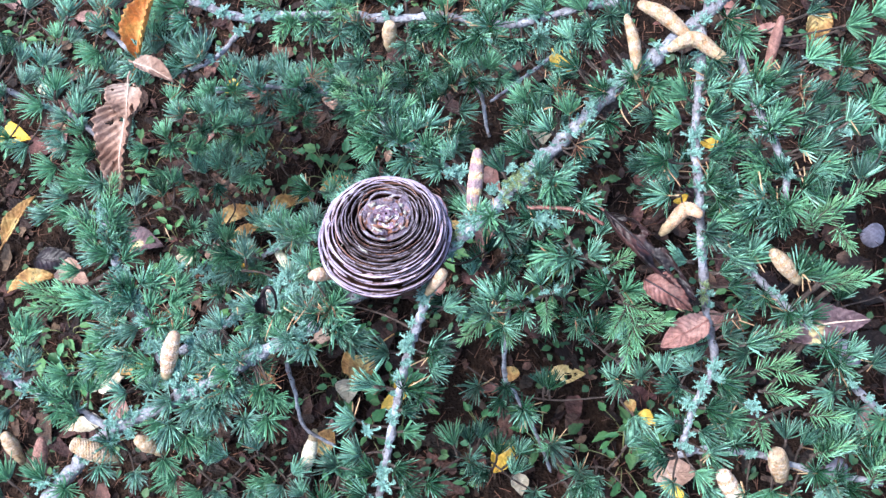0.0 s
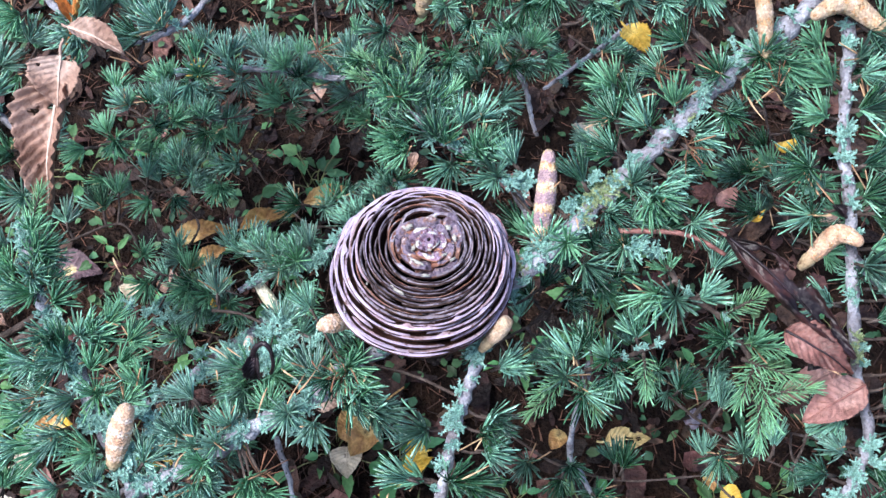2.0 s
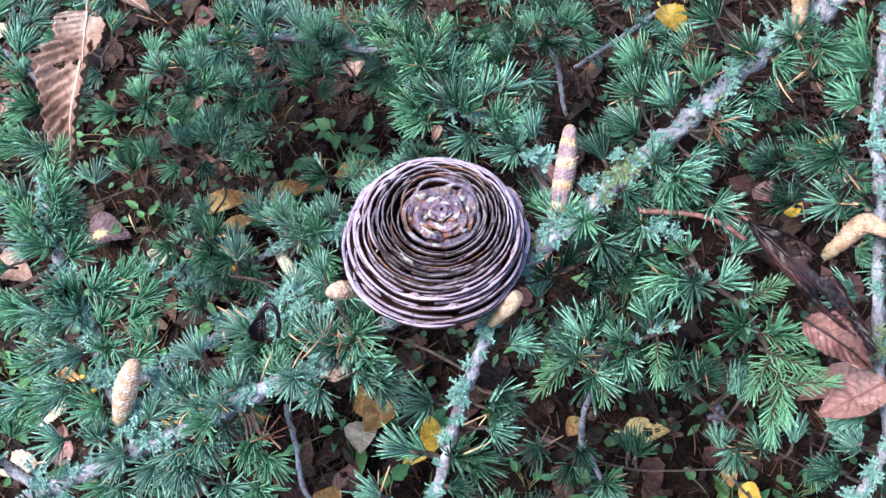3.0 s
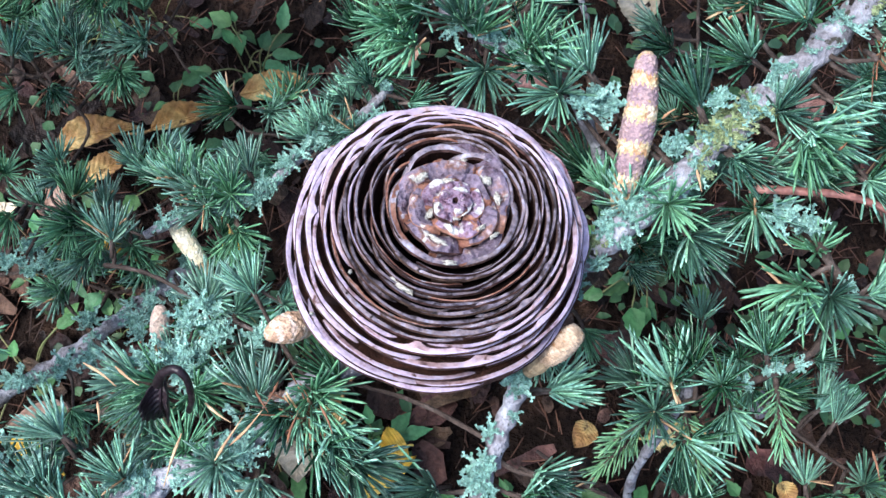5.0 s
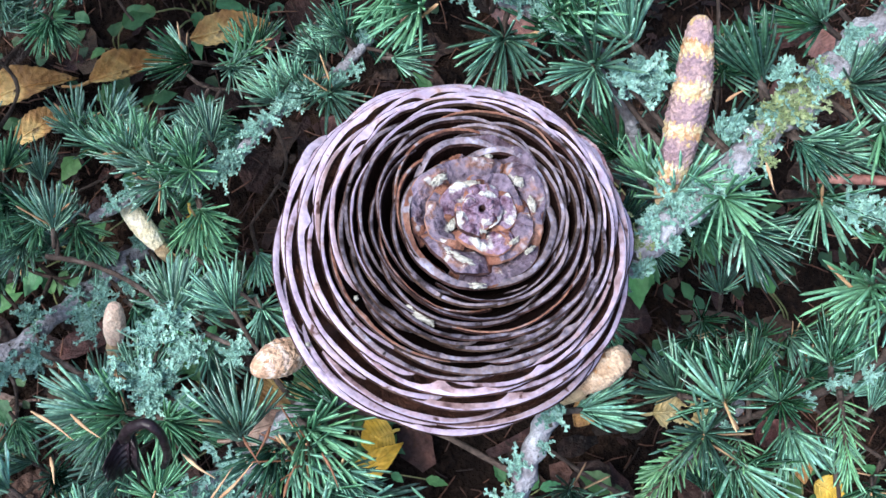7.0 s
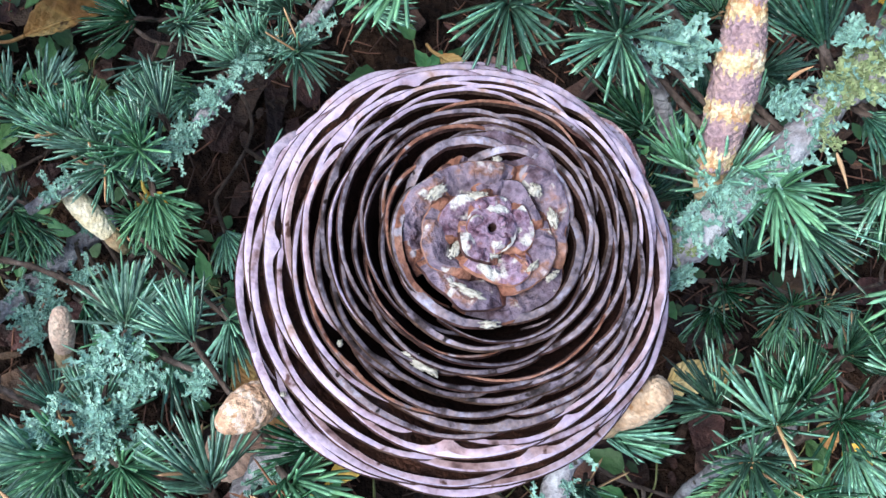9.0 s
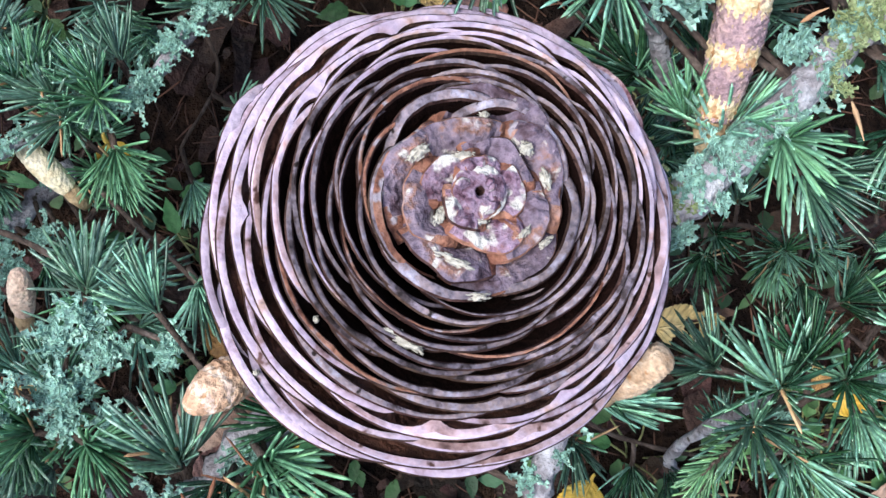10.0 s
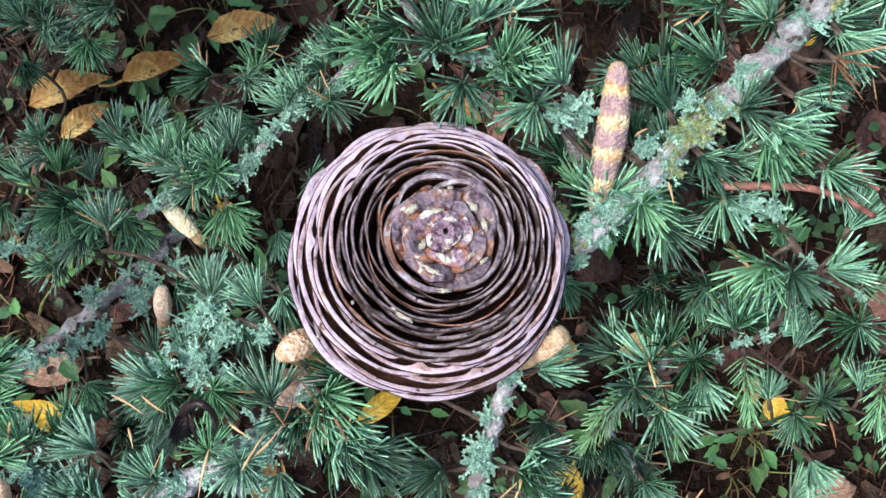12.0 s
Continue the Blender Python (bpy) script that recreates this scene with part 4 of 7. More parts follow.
def cedar_cone(place, lean):
    """An open barrel-shaped cedar cone, seen on its top: scales in a golden-angle spiral from the knob to below the widest ring."""
    base = new("cedar_cone")
    up = Vector(lean).normalized()
    right = Vector((0, 1, 0)).cross(up).normalized()
    turn = Matrix((right, up.cross(right), up)).transposed().to_4x4()
    base.matrix_basis = Matrix.Translation(place) @ turn
    tagged(base, "open ripe cedar cone, lilac-grey woody scales with dark gaps", "cone")
    big, tall = 0.0318, 0.0188
    count, inner = 97, 0.0128
    rnd = random.Random(11)
    for n in range(count):
        w = min(1.0, n / 85)
        below = max(0.0, n / 85 - 1)  # scales past the widest ring
        r = inner + (big - inner) * w**0.97 - 0.006 * below
        slump = 1 - math.cos(math.asin(min(r / big, 0.99) ** 1.18))
        z = -tall * slump**1.4 - 0.022 * below
        spin = n * 2.39996 + 0.9 + rnd.uniform(-0.12, 0.12)
        far = 0.5 + 0.5 * math.sin(spin)  # the upper side is bleached further in
        outer = max(0.0, (w - 0.35) / 0.65)
        half = radians(58 - 20 * w + rnd.uniform(-5, 5))
        lip = 0.00052 + 0.00082 * outer**1.3 * (0.9 + 0.2 * far) + rnd.uniform(-0.0001, 0.00025)
        if n < 5:
            lip = 0.0013
        bleached = w > 0.72 - 0.28 * far or (w > 0.35 and rnd.random() < 0.25)
        pale = M_RIM if bleached else M_RUST if rnd.random() < (0.2 if n < 8 else 0.04) else M_LIP
        shelf = rnd.choice((M_RIM, M_RIM, M_SHELF)) if pale is M_RIM else pale
        # third slot: recessed faces with the gap shade in their colour
        mats = [shelf, M_EDGE_SHADE, M_GAP_SHADE if w < 0.68 else M_MAROON_SHADE, M_LIP if pale is M_RUST else pale]
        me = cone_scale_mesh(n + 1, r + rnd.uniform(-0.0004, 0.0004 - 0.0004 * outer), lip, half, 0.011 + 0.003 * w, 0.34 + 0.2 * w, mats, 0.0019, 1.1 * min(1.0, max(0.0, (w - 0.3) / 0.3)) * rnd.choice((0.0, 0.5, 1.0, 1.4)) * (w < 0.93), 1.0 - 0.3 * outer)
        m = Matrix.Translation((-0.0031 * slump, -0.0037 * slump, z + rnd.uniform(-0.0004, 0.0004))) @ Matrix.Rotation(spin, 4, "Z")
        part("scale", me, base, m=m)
    # core
    prof = [(0.0, -0.0022), (0.0032, -0.0028), (0.0060, -0.0055), (0.0090, -0.0125), (0.0125, -0.0205), (0.015, -0.030), (0.014, -0.042), (0.006, -0.05), (0, -0.05)]
    verts, faces, around = [], [], 28
    for q, (r, z) in enumerate(prof):
        for k in range(around):
            a = 6.2832 * k / around
            s = 1 + 0.1 * noise.noise(Vector((math.cos(a) * 2, math.sin(a) * 2, q)))
            verts.append((r * s * math.cos(a), r * s * math.sin(a), z))
    for q in range(len(prof) - 1):
        for k in range(around):
            a, b = q * around + k, q * around + (k + 1) % around
            faces.append((a, a + around, b + around, b))
    part("core", mesh_of("core", verts, faces, M_GAP_SHADE), base, "brown woody core, coloured near black for the gap shade")
    v, f = tube([Vector((0, 0, z)) for z in (-0.06, -0.05, -0.042)], [0.003, 0.0035, 0.006], 10, 0.08)
    part("stalk", mesh_of("stalk", v, f, M_BARK), base, "stout grey stalk")
    # closed bud in the middle: broad thick plates that lie on one another
    for n in range(17):
        r = 0.0022 + 0.00072 * n
        lip = 0.0016 + 0.0026 * min(1.0, n / 6)
        face = M_TIP if n < 8 else M_KNOB
        mats = [face, M_RUST if n % 4 else M_EDGE_SHADE, M_EDGE_SHADE, face, M_RUST]
        me = cone_scale_mesh(200 + n, r, lip, radians(64 - 0.8 * n), 0.006, 0.35, mats, 0.0024, 0.0, 4.5, 0.0006, 0.0042, 0.55, 0.70)
        part("scale", me, base, m=Matrix.Translation((0, 0, 0.0018 - 0.00013 * n - 0.000003 * n * n)) @ Matrix.Rotation(n * 2.39996 + 0.6, 4, "Z"))
    # lumpy closed tip with a dimple, coloured dark for the shade in it
    verts, faces, around = [(0, 0, -0.0045)], [], 30
    for q in range(1, 13):
        for k in range(around):
            a, rr = 6.2832 * k / around, 0.0034 * q / 12
            bumpy = noise.noise(Vector((rr * 900 * math.cos(a), rr * 900 * math.sin(a), 3.3)))
            verts.append((rr * math.cos(a), rr * math.sin(a), (0.0017 if q > 1 else -0.0008) - 0.0003 * max(0, 3 - q) - 0.0022 * max(0.0, q / 12 - 0.5) ** 1.5 + 0.0005 * bumpy))
    faces += [(0, 1 + k, 1 + (k + 1) % around) for k in range(around)]
    for q in range(11):
        for k in range(around):
            a, b = 1 + q * around + k, 1 + q * around + (k + 1) % around
            faces.append((a, a + around, b + around, b))
    part("tip", mesh_of("tip", verts, faces, [M_TIP, M_EDGE_SHADE], [1] * (2 * around) + [0] * (10 * around)), base, "lilac-white lumpy tip, its dimple coloured dark as shade")
    # broad bleached scales bent out of the rim
    for spin, extra, drop, wide, lip in ((14, 0.0006, -0.0105, 17, 0.0017), (40, 0.0012, -0.0098, 15, 0.0022), (80, 0.0001, -0.0098, 24, 0.0017), (116, 0.0, -0.0100, 20, 0.0018), (150, 0.0001, -0.0105, 15, 0.0017)):
        me = cone_scale_mesh(300 + spin, big + extra, lip, radians(wide), 0.010, 0.4, [M_RIM, M_EDGE_SHADE, M_MAROON_SHADE, M_CRUMB if spin == 40 else M_RIM], 0.0012, 0.0, 2.0 if spin == 40 else 0.8)
        part("scale", me, base, "bleached pinkish rim scale", Matrix.Translation((-0.0026, -0.0031, drop - 0.003)) @ Matrix.Rotation(radians(spin), 4, "Z"))
    return base


def resin(base, places):
    """Crusts of pale dried resin on the cone."""
    for k, (x, y, z, w, h, turn) in enumerate(places):
        verts, faces, tops = [], [], []
        nx, ny = 26, 20
        for j in range(ny + 1):
            for i in range(nx + 1):
                u, v = i / nx * 2 - 1, j / ny * 2 - 1
                edge = 0.55 + 0.6 * noise.noise(Vector((u * 1.8, v * 1.8, k * 3.3))) + 0.8 * noise.noise(Vector((u * 5, v * 5, k * 1.7)))
                top = max(0.0, 1 - (u * u + v * v) / max(0.15, edge))
                tops.append(top)
                verts.append((u * w, v * h, -0.0005 + 0.0007 * top**0.5 * (1 + 0.35 * noise.noise(Vector((u * 4, v * 4, k))))))
        for j in range(ny):
            for i in range(nx):
                a = j * (nx + 1) + i
                if max(tops[a], tops[a + 1], tops[a + nx + 2], tops[a + nx + 1]) > 0.02:
                    faces.append((a, a + 1, a + nx + 2, a + nx + 1))
        part("resin_spot", mesh_of("resin_spot", verts, faces, M_RESIN), base, "whitish dried resin crust", pose(x, y, z, 0, 0, turn))

# ---------------------------------------------------------------- cedar branches, upper layer
main = branch("thick lichen-covered grey cedar branch beside the cone", [(0.0071, -0.0116, 0.1369), (0.0205, -0.0048, 0.1433), (0.0305, 0.0010, 0.1533), (0.0442, 0.0138, 0.1578), (0.0578, 0.0285, 0.1630), (0.0734, 0.0443, 0.1685), (0.0899, 0.0622, 0.1748), (0.1048, 0.0782, 0.1804), (0.1157, 0.0862, 0.1832), (0.1380, 0.1060, 0.1901), (0.1527, 0.1217, 0.1956)], 0.0032, 0.0036)
lichens(main, [(0.0573, 0.0267, 0.1670), (0.0625, 0.0338, 0.1670), (0.0555, 0.0267, 0.1670), (0.0612, 0.0270, 0.1670)], 1.0, moss=True)
# fresh tufts round the foot of the banded catkin
for spot, way, k in (((0.0402, 0.0140, 0.1585), (1.0, 0.35, 0.5), 0), ((0.0322, 0.0150, 0.1570), (-0.5, 0.7, 0.7), 1)):
    part("needle_tuft", FRESH_TUFTS[k], main[0], "fresh green needle tuft", Matrix.Translation(spot) @ frame_to(Vector(way), k * 1.3) @ Matrix.Scale(0.68, 4))
tufts(main, [(0.0244, 0.0163, 0.1667), (0.0184, 0.0354, 0.1694), (0.0255, 0.0364, 0.1697), (0.0103, 0.0266, 0.1623), (0.0430, 0.0275, 0.1666), (0.0495, 0.0316, 0.1681), (0.0595, 0.0415, 0.1715), (0.0593, 0.0527, 0.1754), (0.0584, 0.0630, 0.1790), (0.0644, 0.0586, 0.1775), (0.0755, 0.0676, 0.1807), (0.0817, 0.0790, 0.1846), (0.0801, 0.0562, 0.1807), (0.0879, 0.0473, 0.1736), (0.0965, 0.0703, 0.1816), (0.0974, 0.0557, 0.1765), (0.0835, 0.0391, 0.1707), (0.0790, 0.0342, 0.1690), (0.0667, 0.0326, 0.1684), (0.0719, 0.0224, 0.1648), (0.0587, 0.0211, 0.1644), (0.0876, 0.0191, 0.1637), (0.0526, 0.0071, 0.1515), (0.0395, 0.0192, 0.1037), (0.0706, 0.0505, 0.1747), (0.0745, 0.0284, 0.1670)])
tufts(main, [(0.0443, 0.0166, 0.1598), (0.0331, 0.0132, 0.1566), (0.0412, 0.0135, 0.1587), (0.0386, 0.0106, 0.1567)])
tufts(main, [(0.1493, 0.1038, 0.1933), (0.1560, 0.0959, 0.1906), (0.1442, 0.0830, 0.1891), (0.1226, 0.0969, 0.1909), (0.1082, 0.0774, 0.1841), (0.1162, 0.0725, 0.1824), (0.1028, 0.1016, 0.1925), (0.0889, 0.0922, 0.1893), (0.0783, 0.0920, 0.1892), (0.0640, 0.1046, 0.1936), (0.0827, 0.1063, 0.1942), (0.1627, 0.1142, 0.1970)])
lichens(main, [(0.0893, 0.0633, 0.1782), (0.0919, 0.0559, 0.1756), (0.0850, 0.0527, 0.1745), (0.0776, 0.0467, 0.1723), (0.0674, 0.0387, 0.1695), (0.0630, 0.0319, 0.1672), (0.0645, 0.0404, 0.1701), (0.0462, 0.0236, 0.1643), (0.0441, 0.0106, 0.1597), (0.0376, 0.0080, 0.1588), (0.0329, 0.0063, 0.1582), (0.0514, 0.0174, 0.1621), (0.0966, 0.0731, 0.1816), (0.0247, 0.0283, 0.1689), (0.0314, 0.0301, 0.1665), (0.0707, 0.0122, 0.1603), (0.0746, 0.0102, 0.1596), (0.0317, -0.0047, 0.1543), (0.0543, 0.0333, 0.1677)], scale=0.9)
lichens(main, [(0.0907, 0.0633, 0.1782), (0.1365, 0.1042, 0.1925), (0.1318, 0.0964, 0.1897), (0.0600, 0.1038, 0.1923), (0.0634, 0.0935, 0.1887)])
lichens(main, [(0.0547, 0.0259, 0.1651), (0.0521, 0.0212, 0.1634), (0.0312, 0.0034, 0.1572), (0.0252, 0.0076, 0.1587), (0.0848, 0.0555, 0.1754), (0.0533, 0.0236, 0.1643), (0.0561, 0.0279, 0.1657), (0.0503, 0.0198, 0.1629), (0.0294, 0.0015, 0.1565)], scale=0.75, moss=True)
right = branch("upright grey cedar twig with patches of pale lichen", [(0.1381, 0.1047, 0.1896), (0.1388, 0.0817, 0.1816), (0.1376, 0.0551, 0.1723), (0.1405, 0.0301, 0.1635), (0.1437, 0.0079, 0.1498), (0.1476, -0.0171, 0.1350), (0.1527, -0.0410, 0.1247), (0.1442, -0.0614, 0.1175), (0.1401, -0.0785, 0.1095)], 0.0023, 0.0018)
tufts(right, [(0.1521, 0.0736, 0.1828), (0.1320, 0.0680, 0.1808), (0.1439, 0.0596, 0.1779), (0.1300, 0.0566, 0.1768), (0.1497, 0.0461, 0.1731), (0.1448, 0.0414, 0.1715), (0.1488, 0.0287, 0.1670), (0.1267, 0.0240, 0.1654), (0.1402, 0.0179, 0.1633), (0.1300, 0.0328, 0.1685), (0.1453, 0.0088, 0.1601), (0.1551, 0.0097, 0.1504), (0.1364, 0.0000, 0.1470), (0.1574, -0.0100, 0.1435), (0.1604, -0.0196, 0.1401), (0.1473, -0.0333, 0.1333), (0.1369, -0.0537, 0.1262), (0.1421, -0.0460, 0.1289), (0.1506, -0.0625, 0.1231), (0.1352, -0.0691, 0.1208), (0.1481, -0.0729, 0.1195), (0.1472, -0.0895, 0.1117), (0.1561, -0.0303, 0.1344), (0.1392, -0.0240, 0.1366), (0.1533, -0.0040, 0.1456)])
lichens(right, [(0.1360, 0.0807, 0.1843), (0.1368, 0.0511, 0.1739), (0.1390, 0.0424, 0.1708), (0.1408, 0.0288, 0.1661), (0.1506, -0.0451, 0.1282), (0.1493, -0.0550, 0.1247), (0.1546, -0.0497, 0.1266), (0.1441, -0.0788, 0.1144), (0.1426, -0.0629, 0.1220), (0.1690, -0.0596, 0.1231)], scale=1.0)
lichens(right, [(0.1453, -0.0098, 0.1446), (0.1462, -0.0172, 0.1420), (0.1458, -0.0135, 0.1433)], scale=0.55, moss=True)
far_right = branch("slender lichen-flecked cedar twig with bright tips", [(0.1540, 0.0961, 0.1866), (0.1628, 0.0711, 0.1779), (0.1724, 0.0539, 0.1719), (0.1789, 0.0393, 0.1667), (0.1805, 0.0258, 0.1620), (0.1926, 0.0203, 0.1601), (0.2071, 0.0258, 0.1620)], 0.002, 0.0012)
tufts(far_right, [(0.1652, 0.0658, 0.1790), (0.1735, 0.0594, 0.1768), (0.1559, 0.0493, 0.1733), (0.1694, 0.0394, 0.1698), (0.1633, 0.0783, 0.1834), (0.1847, 0.0480, 0.1728), (0.1933, 0.0478, 0.1727), (0.1900, 0.0679, 0.1798), (0.1867, 0.0872, 0.1865), (0.2016, 0.0856, 0.1860), (0.2034, 0.1026, 0.1919), (0.1996, 0.0751, 0.1823), (0.2150, 0.0682, 0.1799), (0.2051, 0.0605, 0.1772), (0.1751, 0.0250, 0.1647), (0.1809, 0.0228, 0.1640), (0.1913, 0.0379, 0.1693), (0.2109, 0.0363, 0.1687), (0.1788, 0.0975, 0.1901), (0.1746, 0.0798, 0.1839), (0.2138, 0.0884, 0.1869), (0.2201, 0.0494, 0.1733), (0.1569, 0.0295, 0.1663), (0.1650, 0.0176, 0.1622), (0.2143, 0.1083, 0.1939), (0.1858, 0.1077, 0.1937)])
shoots(far_right, [((0.1903, 0.0153, 0.1583), (0.1987, 0.0228, 0.1670)), ((0.1964, 0.0180, 0.1593), (0.2082, 0.0257, 0.1680)), ((0.1929, 0.0130, 0.1575), (0.1892, 0.0175, 0.1651)), ((0.2069, 0.0295, 0.1633), (0.2176, 0.0309, 0.1698)), ((0.2026, 0.0159, 0.1586), (0.2040, 0.0099, 0.1624))])
lichens(far_right, [(0.1775, 0.0415, 0.1705), (0.1791, 0.0349, 0.1682), (0.1893, 0.0858, 0.1860), (0.1947, 0.0849, 0.1857), (0.1645, 0.0534, 0.1747), (0.2053, 0.0549, 0.1752), (0.1681, 0.0300, 0.1665)], scale=0.8)
right_mid = branch("cedar twig carrying a pale catkin over brown leaves", [(0.1447, 0.0163, 0.1507), (0.1572, 0.0073, 0.1435), (0.1681, -0.0001, 0.1390), (0.1829, -0.0122, 0.1327), (0.2007, -0.0259, 0.1239), (0.2169, -0.0439, 0.1156), (0.2339, -0.0568, 0.1091)], 0.0018, 0.0018)
tufts(right_mid, [(0.1781, -0.0028, 0.1400), (0.1886, -0.0002, 0.1409), (0.1843, -0.0178, 0.1348), (0.1982, -0.0021, 0.1403), (0.1677, -0.0342, 0.1230), (0.2024, -0.0313, 0.1300), (0.2123, -0.0331, 0.1294), (0.2057, -0.0505, 0.1233), (0.2223, -0.0372, 0.1280), (0.2157, -0.0570, 0.1211), (0.2281, -0.0608, 0.1197), (0.1734, -0.0105, 0.1373), (0.1914, -0.0193, 0.1342), (0.1597, 0.0087, 0.1440), (0.1714, 0.0043, 0.1425)])
shoots(right_mid, [((0.1983, -0.0041, 0.1396), (0.2118, -0.0007, 0.1468)), ((0.2057, -0.0037, 0.1397), (0.2168, -0.0028, 0.1460)), ((0.1712, -0.0440, 0.1256), (0.1863, -0.0387, 0.1335)), ((0.1799, -0.0421, 0.1263), (0.1891, -0.0457, 0.1310)), ((0.1753, -0.0522, 0.1227), (0.1870, -0.0555, 0.1276)), ((0.1734, -0.0646, 0.1184), (0.1741, -0.0709, 0.1222)), ((0.1957, -0.0604, 0.1198), (0.2069, -0.0624, 0.1252)), ((0.1730, -0.0303, 0.1304), (0.1809, -0.0293, 0.1367))])
lichens(right_mid, [(0.1678, 0.0020, 0.1407), (0.1825, -0.0121, 0.1358), (0.2072, -0.0351, 0.1277), (0.2125, -0.0444, 0.1245), (0.2214, -0.0510, 0.1222), (0.2264, -0.0554, 0.1206)], scale=0.65)
low_right = branch("cedar twig with catkins among needle tufts", [(0.1392, -0.0801, 0.1050), (0.1546, -0.0763, 0.1063), (0.1751, -0.0771, 0.1060), (0.2005, -0.0823, 0.1042), (0.2303, -0.0846, 0.1034)], 0.0018, 0.0015)
tufts(low_right, [(0.2004, -0.0837, 0.1077), (0.2045, -0.0761, 0.1104), (0.2243, -0.0793, 0.1092), (0.1371, -0.0935, 0.1043), (0.1904, -0.0942, 0.1040), (0.1643, -0.0741, 0.1111), (0.1868, -0.0698, 0.1126), (0.1776, -0.0876, 0.1063), (0.1704, -0.0955, 0.1036), (0.2149, -0.0892, 0.1058), (0.1526, -0.0946, 0.1039), (0.1944, -0.0716, 0.1119), (0.2098, -0.0848, 0.1073)])
shoots(low_right, [((0.1995, -0.0761, 0.1104), (0.2082, -0.0744, 0.1170)), ((0.2246, -0.0860, 0.1069), (0.2296, -0.0750, 0.1167))])
lichens(low_right, [(0.1416, -0.0779, 0.1077), (0.2031, -0.0922, 0.1027), (0.2079, -0.0894, 0.1037), (0.2251, -0.0879, 0.1042), (0.1723, -0.0778, 0.1078)], scale=0.7)
shoot_r = branch("green cedar side shoot with needle rosettes", [(0.0582, 0.0285, 0.1590), (0.0696, 0.0161, 0.1546), (0.0795, 0.0093, 0.1523), (0.0876, -0.0003, 0.1489), (0.1003, -0.0077, 0.1463), (0.1092, -0.0189, 0.1424), (0.1162, -0.0292, 0.1388), (0.1184, -0.0397, 0.1351)], 0.00120, 0.00075, M_TWIG)
tufts(shoot_r, [(0.0836, -0.0032, 0.1499), (0.0769, -0.0018, 0.1504), (0.1046, -0.0064, 0.1488), (0.0968, 0.0082, 0.1539), (0.0865, -0.0174, 0.1449), (0.0961, -0.0208, 0.1437), (0.0906, -0.0118, 0.1469), (0.0787, 0.0195, 0.1578), (0.0656, 0.0131, 0.1556), (0.1011, -0.0147, 0.1459), (0.1103, -0.0087, 0.1480), (0.0930, -0.0017, 0.1504), (0.1105, -0.0159, 0.1454)], scale=1.05)
shoots(shoot_r, [((0.1072, -0.0154, 0.1436), (0.1208, -0.0184, 0.1486)), ((0.1093, -0.0207, 0.1418), (0.1248, -0.0270, 0.1456)), ((0.1133, -0.0258, 0.1400), (0.1180, -0.0449, 0.1393)), ((0.1113, -0.0223, 0.1412), (0.1065, -0.0334, 0.1433)), ((0.1153, -0.0310, 0.1381), (0.1267, -0.0303, 0.1444)), ((0.1135, -0.0329, 0.1375), (0.1126, -0.0470, 0.1386)), ((0.1012, -0.0058, 0.1470), (0.1091, -0.0031, 0.1539))])
lichens(shoot_r, [(0.0873, -0.0007, 0.1507), (0.0999, -0.0081, 0.1482), (0.0733, 0.0136, 0.1558), (0.0763, 0.0110, 0.1549)], scale=0.6)
low_mid = branch("brown side twig with starry needle rosettes", [(0.0922, -0.0003, 0.1449), (0.0807, -0.0153, 0.1436), (0.0714, -0.0204, 0.1418), (0.0621, -0.0247, 0.1404), (0.0527, -0.0284, 0.1391), (0.0436, -0.0358, 0.1365), (0.0356, -0.0444, 0.1335)], 0.00090, 0.00060, M_TWIG)
tufts(low_mid, [(0.0707, -0.0156, 0.1465), (0.0754, -0.0131, 0.1474), (0.0844, -0.0251, 0.1432), (0.0507, -0.0241, 0.1436), (0.0617, -0.0234, 0.1438), (0.0548, -0.0198, 0.1451), (0.0478, -0.0302, 0.1414), (0.0643, -0.0291, 0.1418), (0.0753, -0.0302, 0.1414), (0.0548, -0.0360, 0.1394), (0.0814, -0.0208, 0.1447)], scale=0.98)
shoots(low_mid, [((0.0490, -0.0304, 0.1394), (0.0377, -0.0384, 0.1426)), ((0.0454, -0.0342, 0.1380), (0.0335, -0.0466, 0.1397)), ((0.0547, -0.0300, 0.1395), (0.0586, -0.0440, 0.1406)), ((0.0742, -0.0224, 0.1422), (0.0749, -0.0359, 0.1434))], scale=0.85)
lichens(low_mid, [(0.0709, -0.0193, 0.1452), (0.0737, -0.0183, 0.1456), (0.0789, -0.0194, 0.1452), (0.0526, -0.0299, 0.1415), (0.0673, -0.0230, 0.1440)], scale=0.45)
down = branch("grey cedar branch with lichen running out below the cone", [(0.0204, -0.0040, 0.1416), (0.0185, -0.0207, 0.1457), (0.0152, -0.0354, 0.1406), (0.0121, -0.0463, 0.1368), (0.0098, -0.0588, 0.1324), (0.0077, -0.0730, 0.1274), (0.0051, -0.0932, 0.1204), (0.0027, -0.1133, 0.1133), (0.0012, -0.1283, 0.1081)], 0.0024, 0.0018)
tufts(down, [(-0.0129, -0.0302, 0.1374), (-0.0049, -0.0324, 0.1367), (0.0036, -0.0291, 0.1378), (0.0231, -0.0462, 0.1378), (0.0224, -0.0568, 0.1341), (0.0097, -0.0647, 0.1314), (0.0099, -0.0417, 0.1394), (0.0011, -0.0512, 0.1361), (0.0010, -0.0671, 0.1305), (0.0171, -0.0673, 0.1304), (0.0259, -0.0263, 0.1348), (-0.0228, -0.0290, 0.1379)])
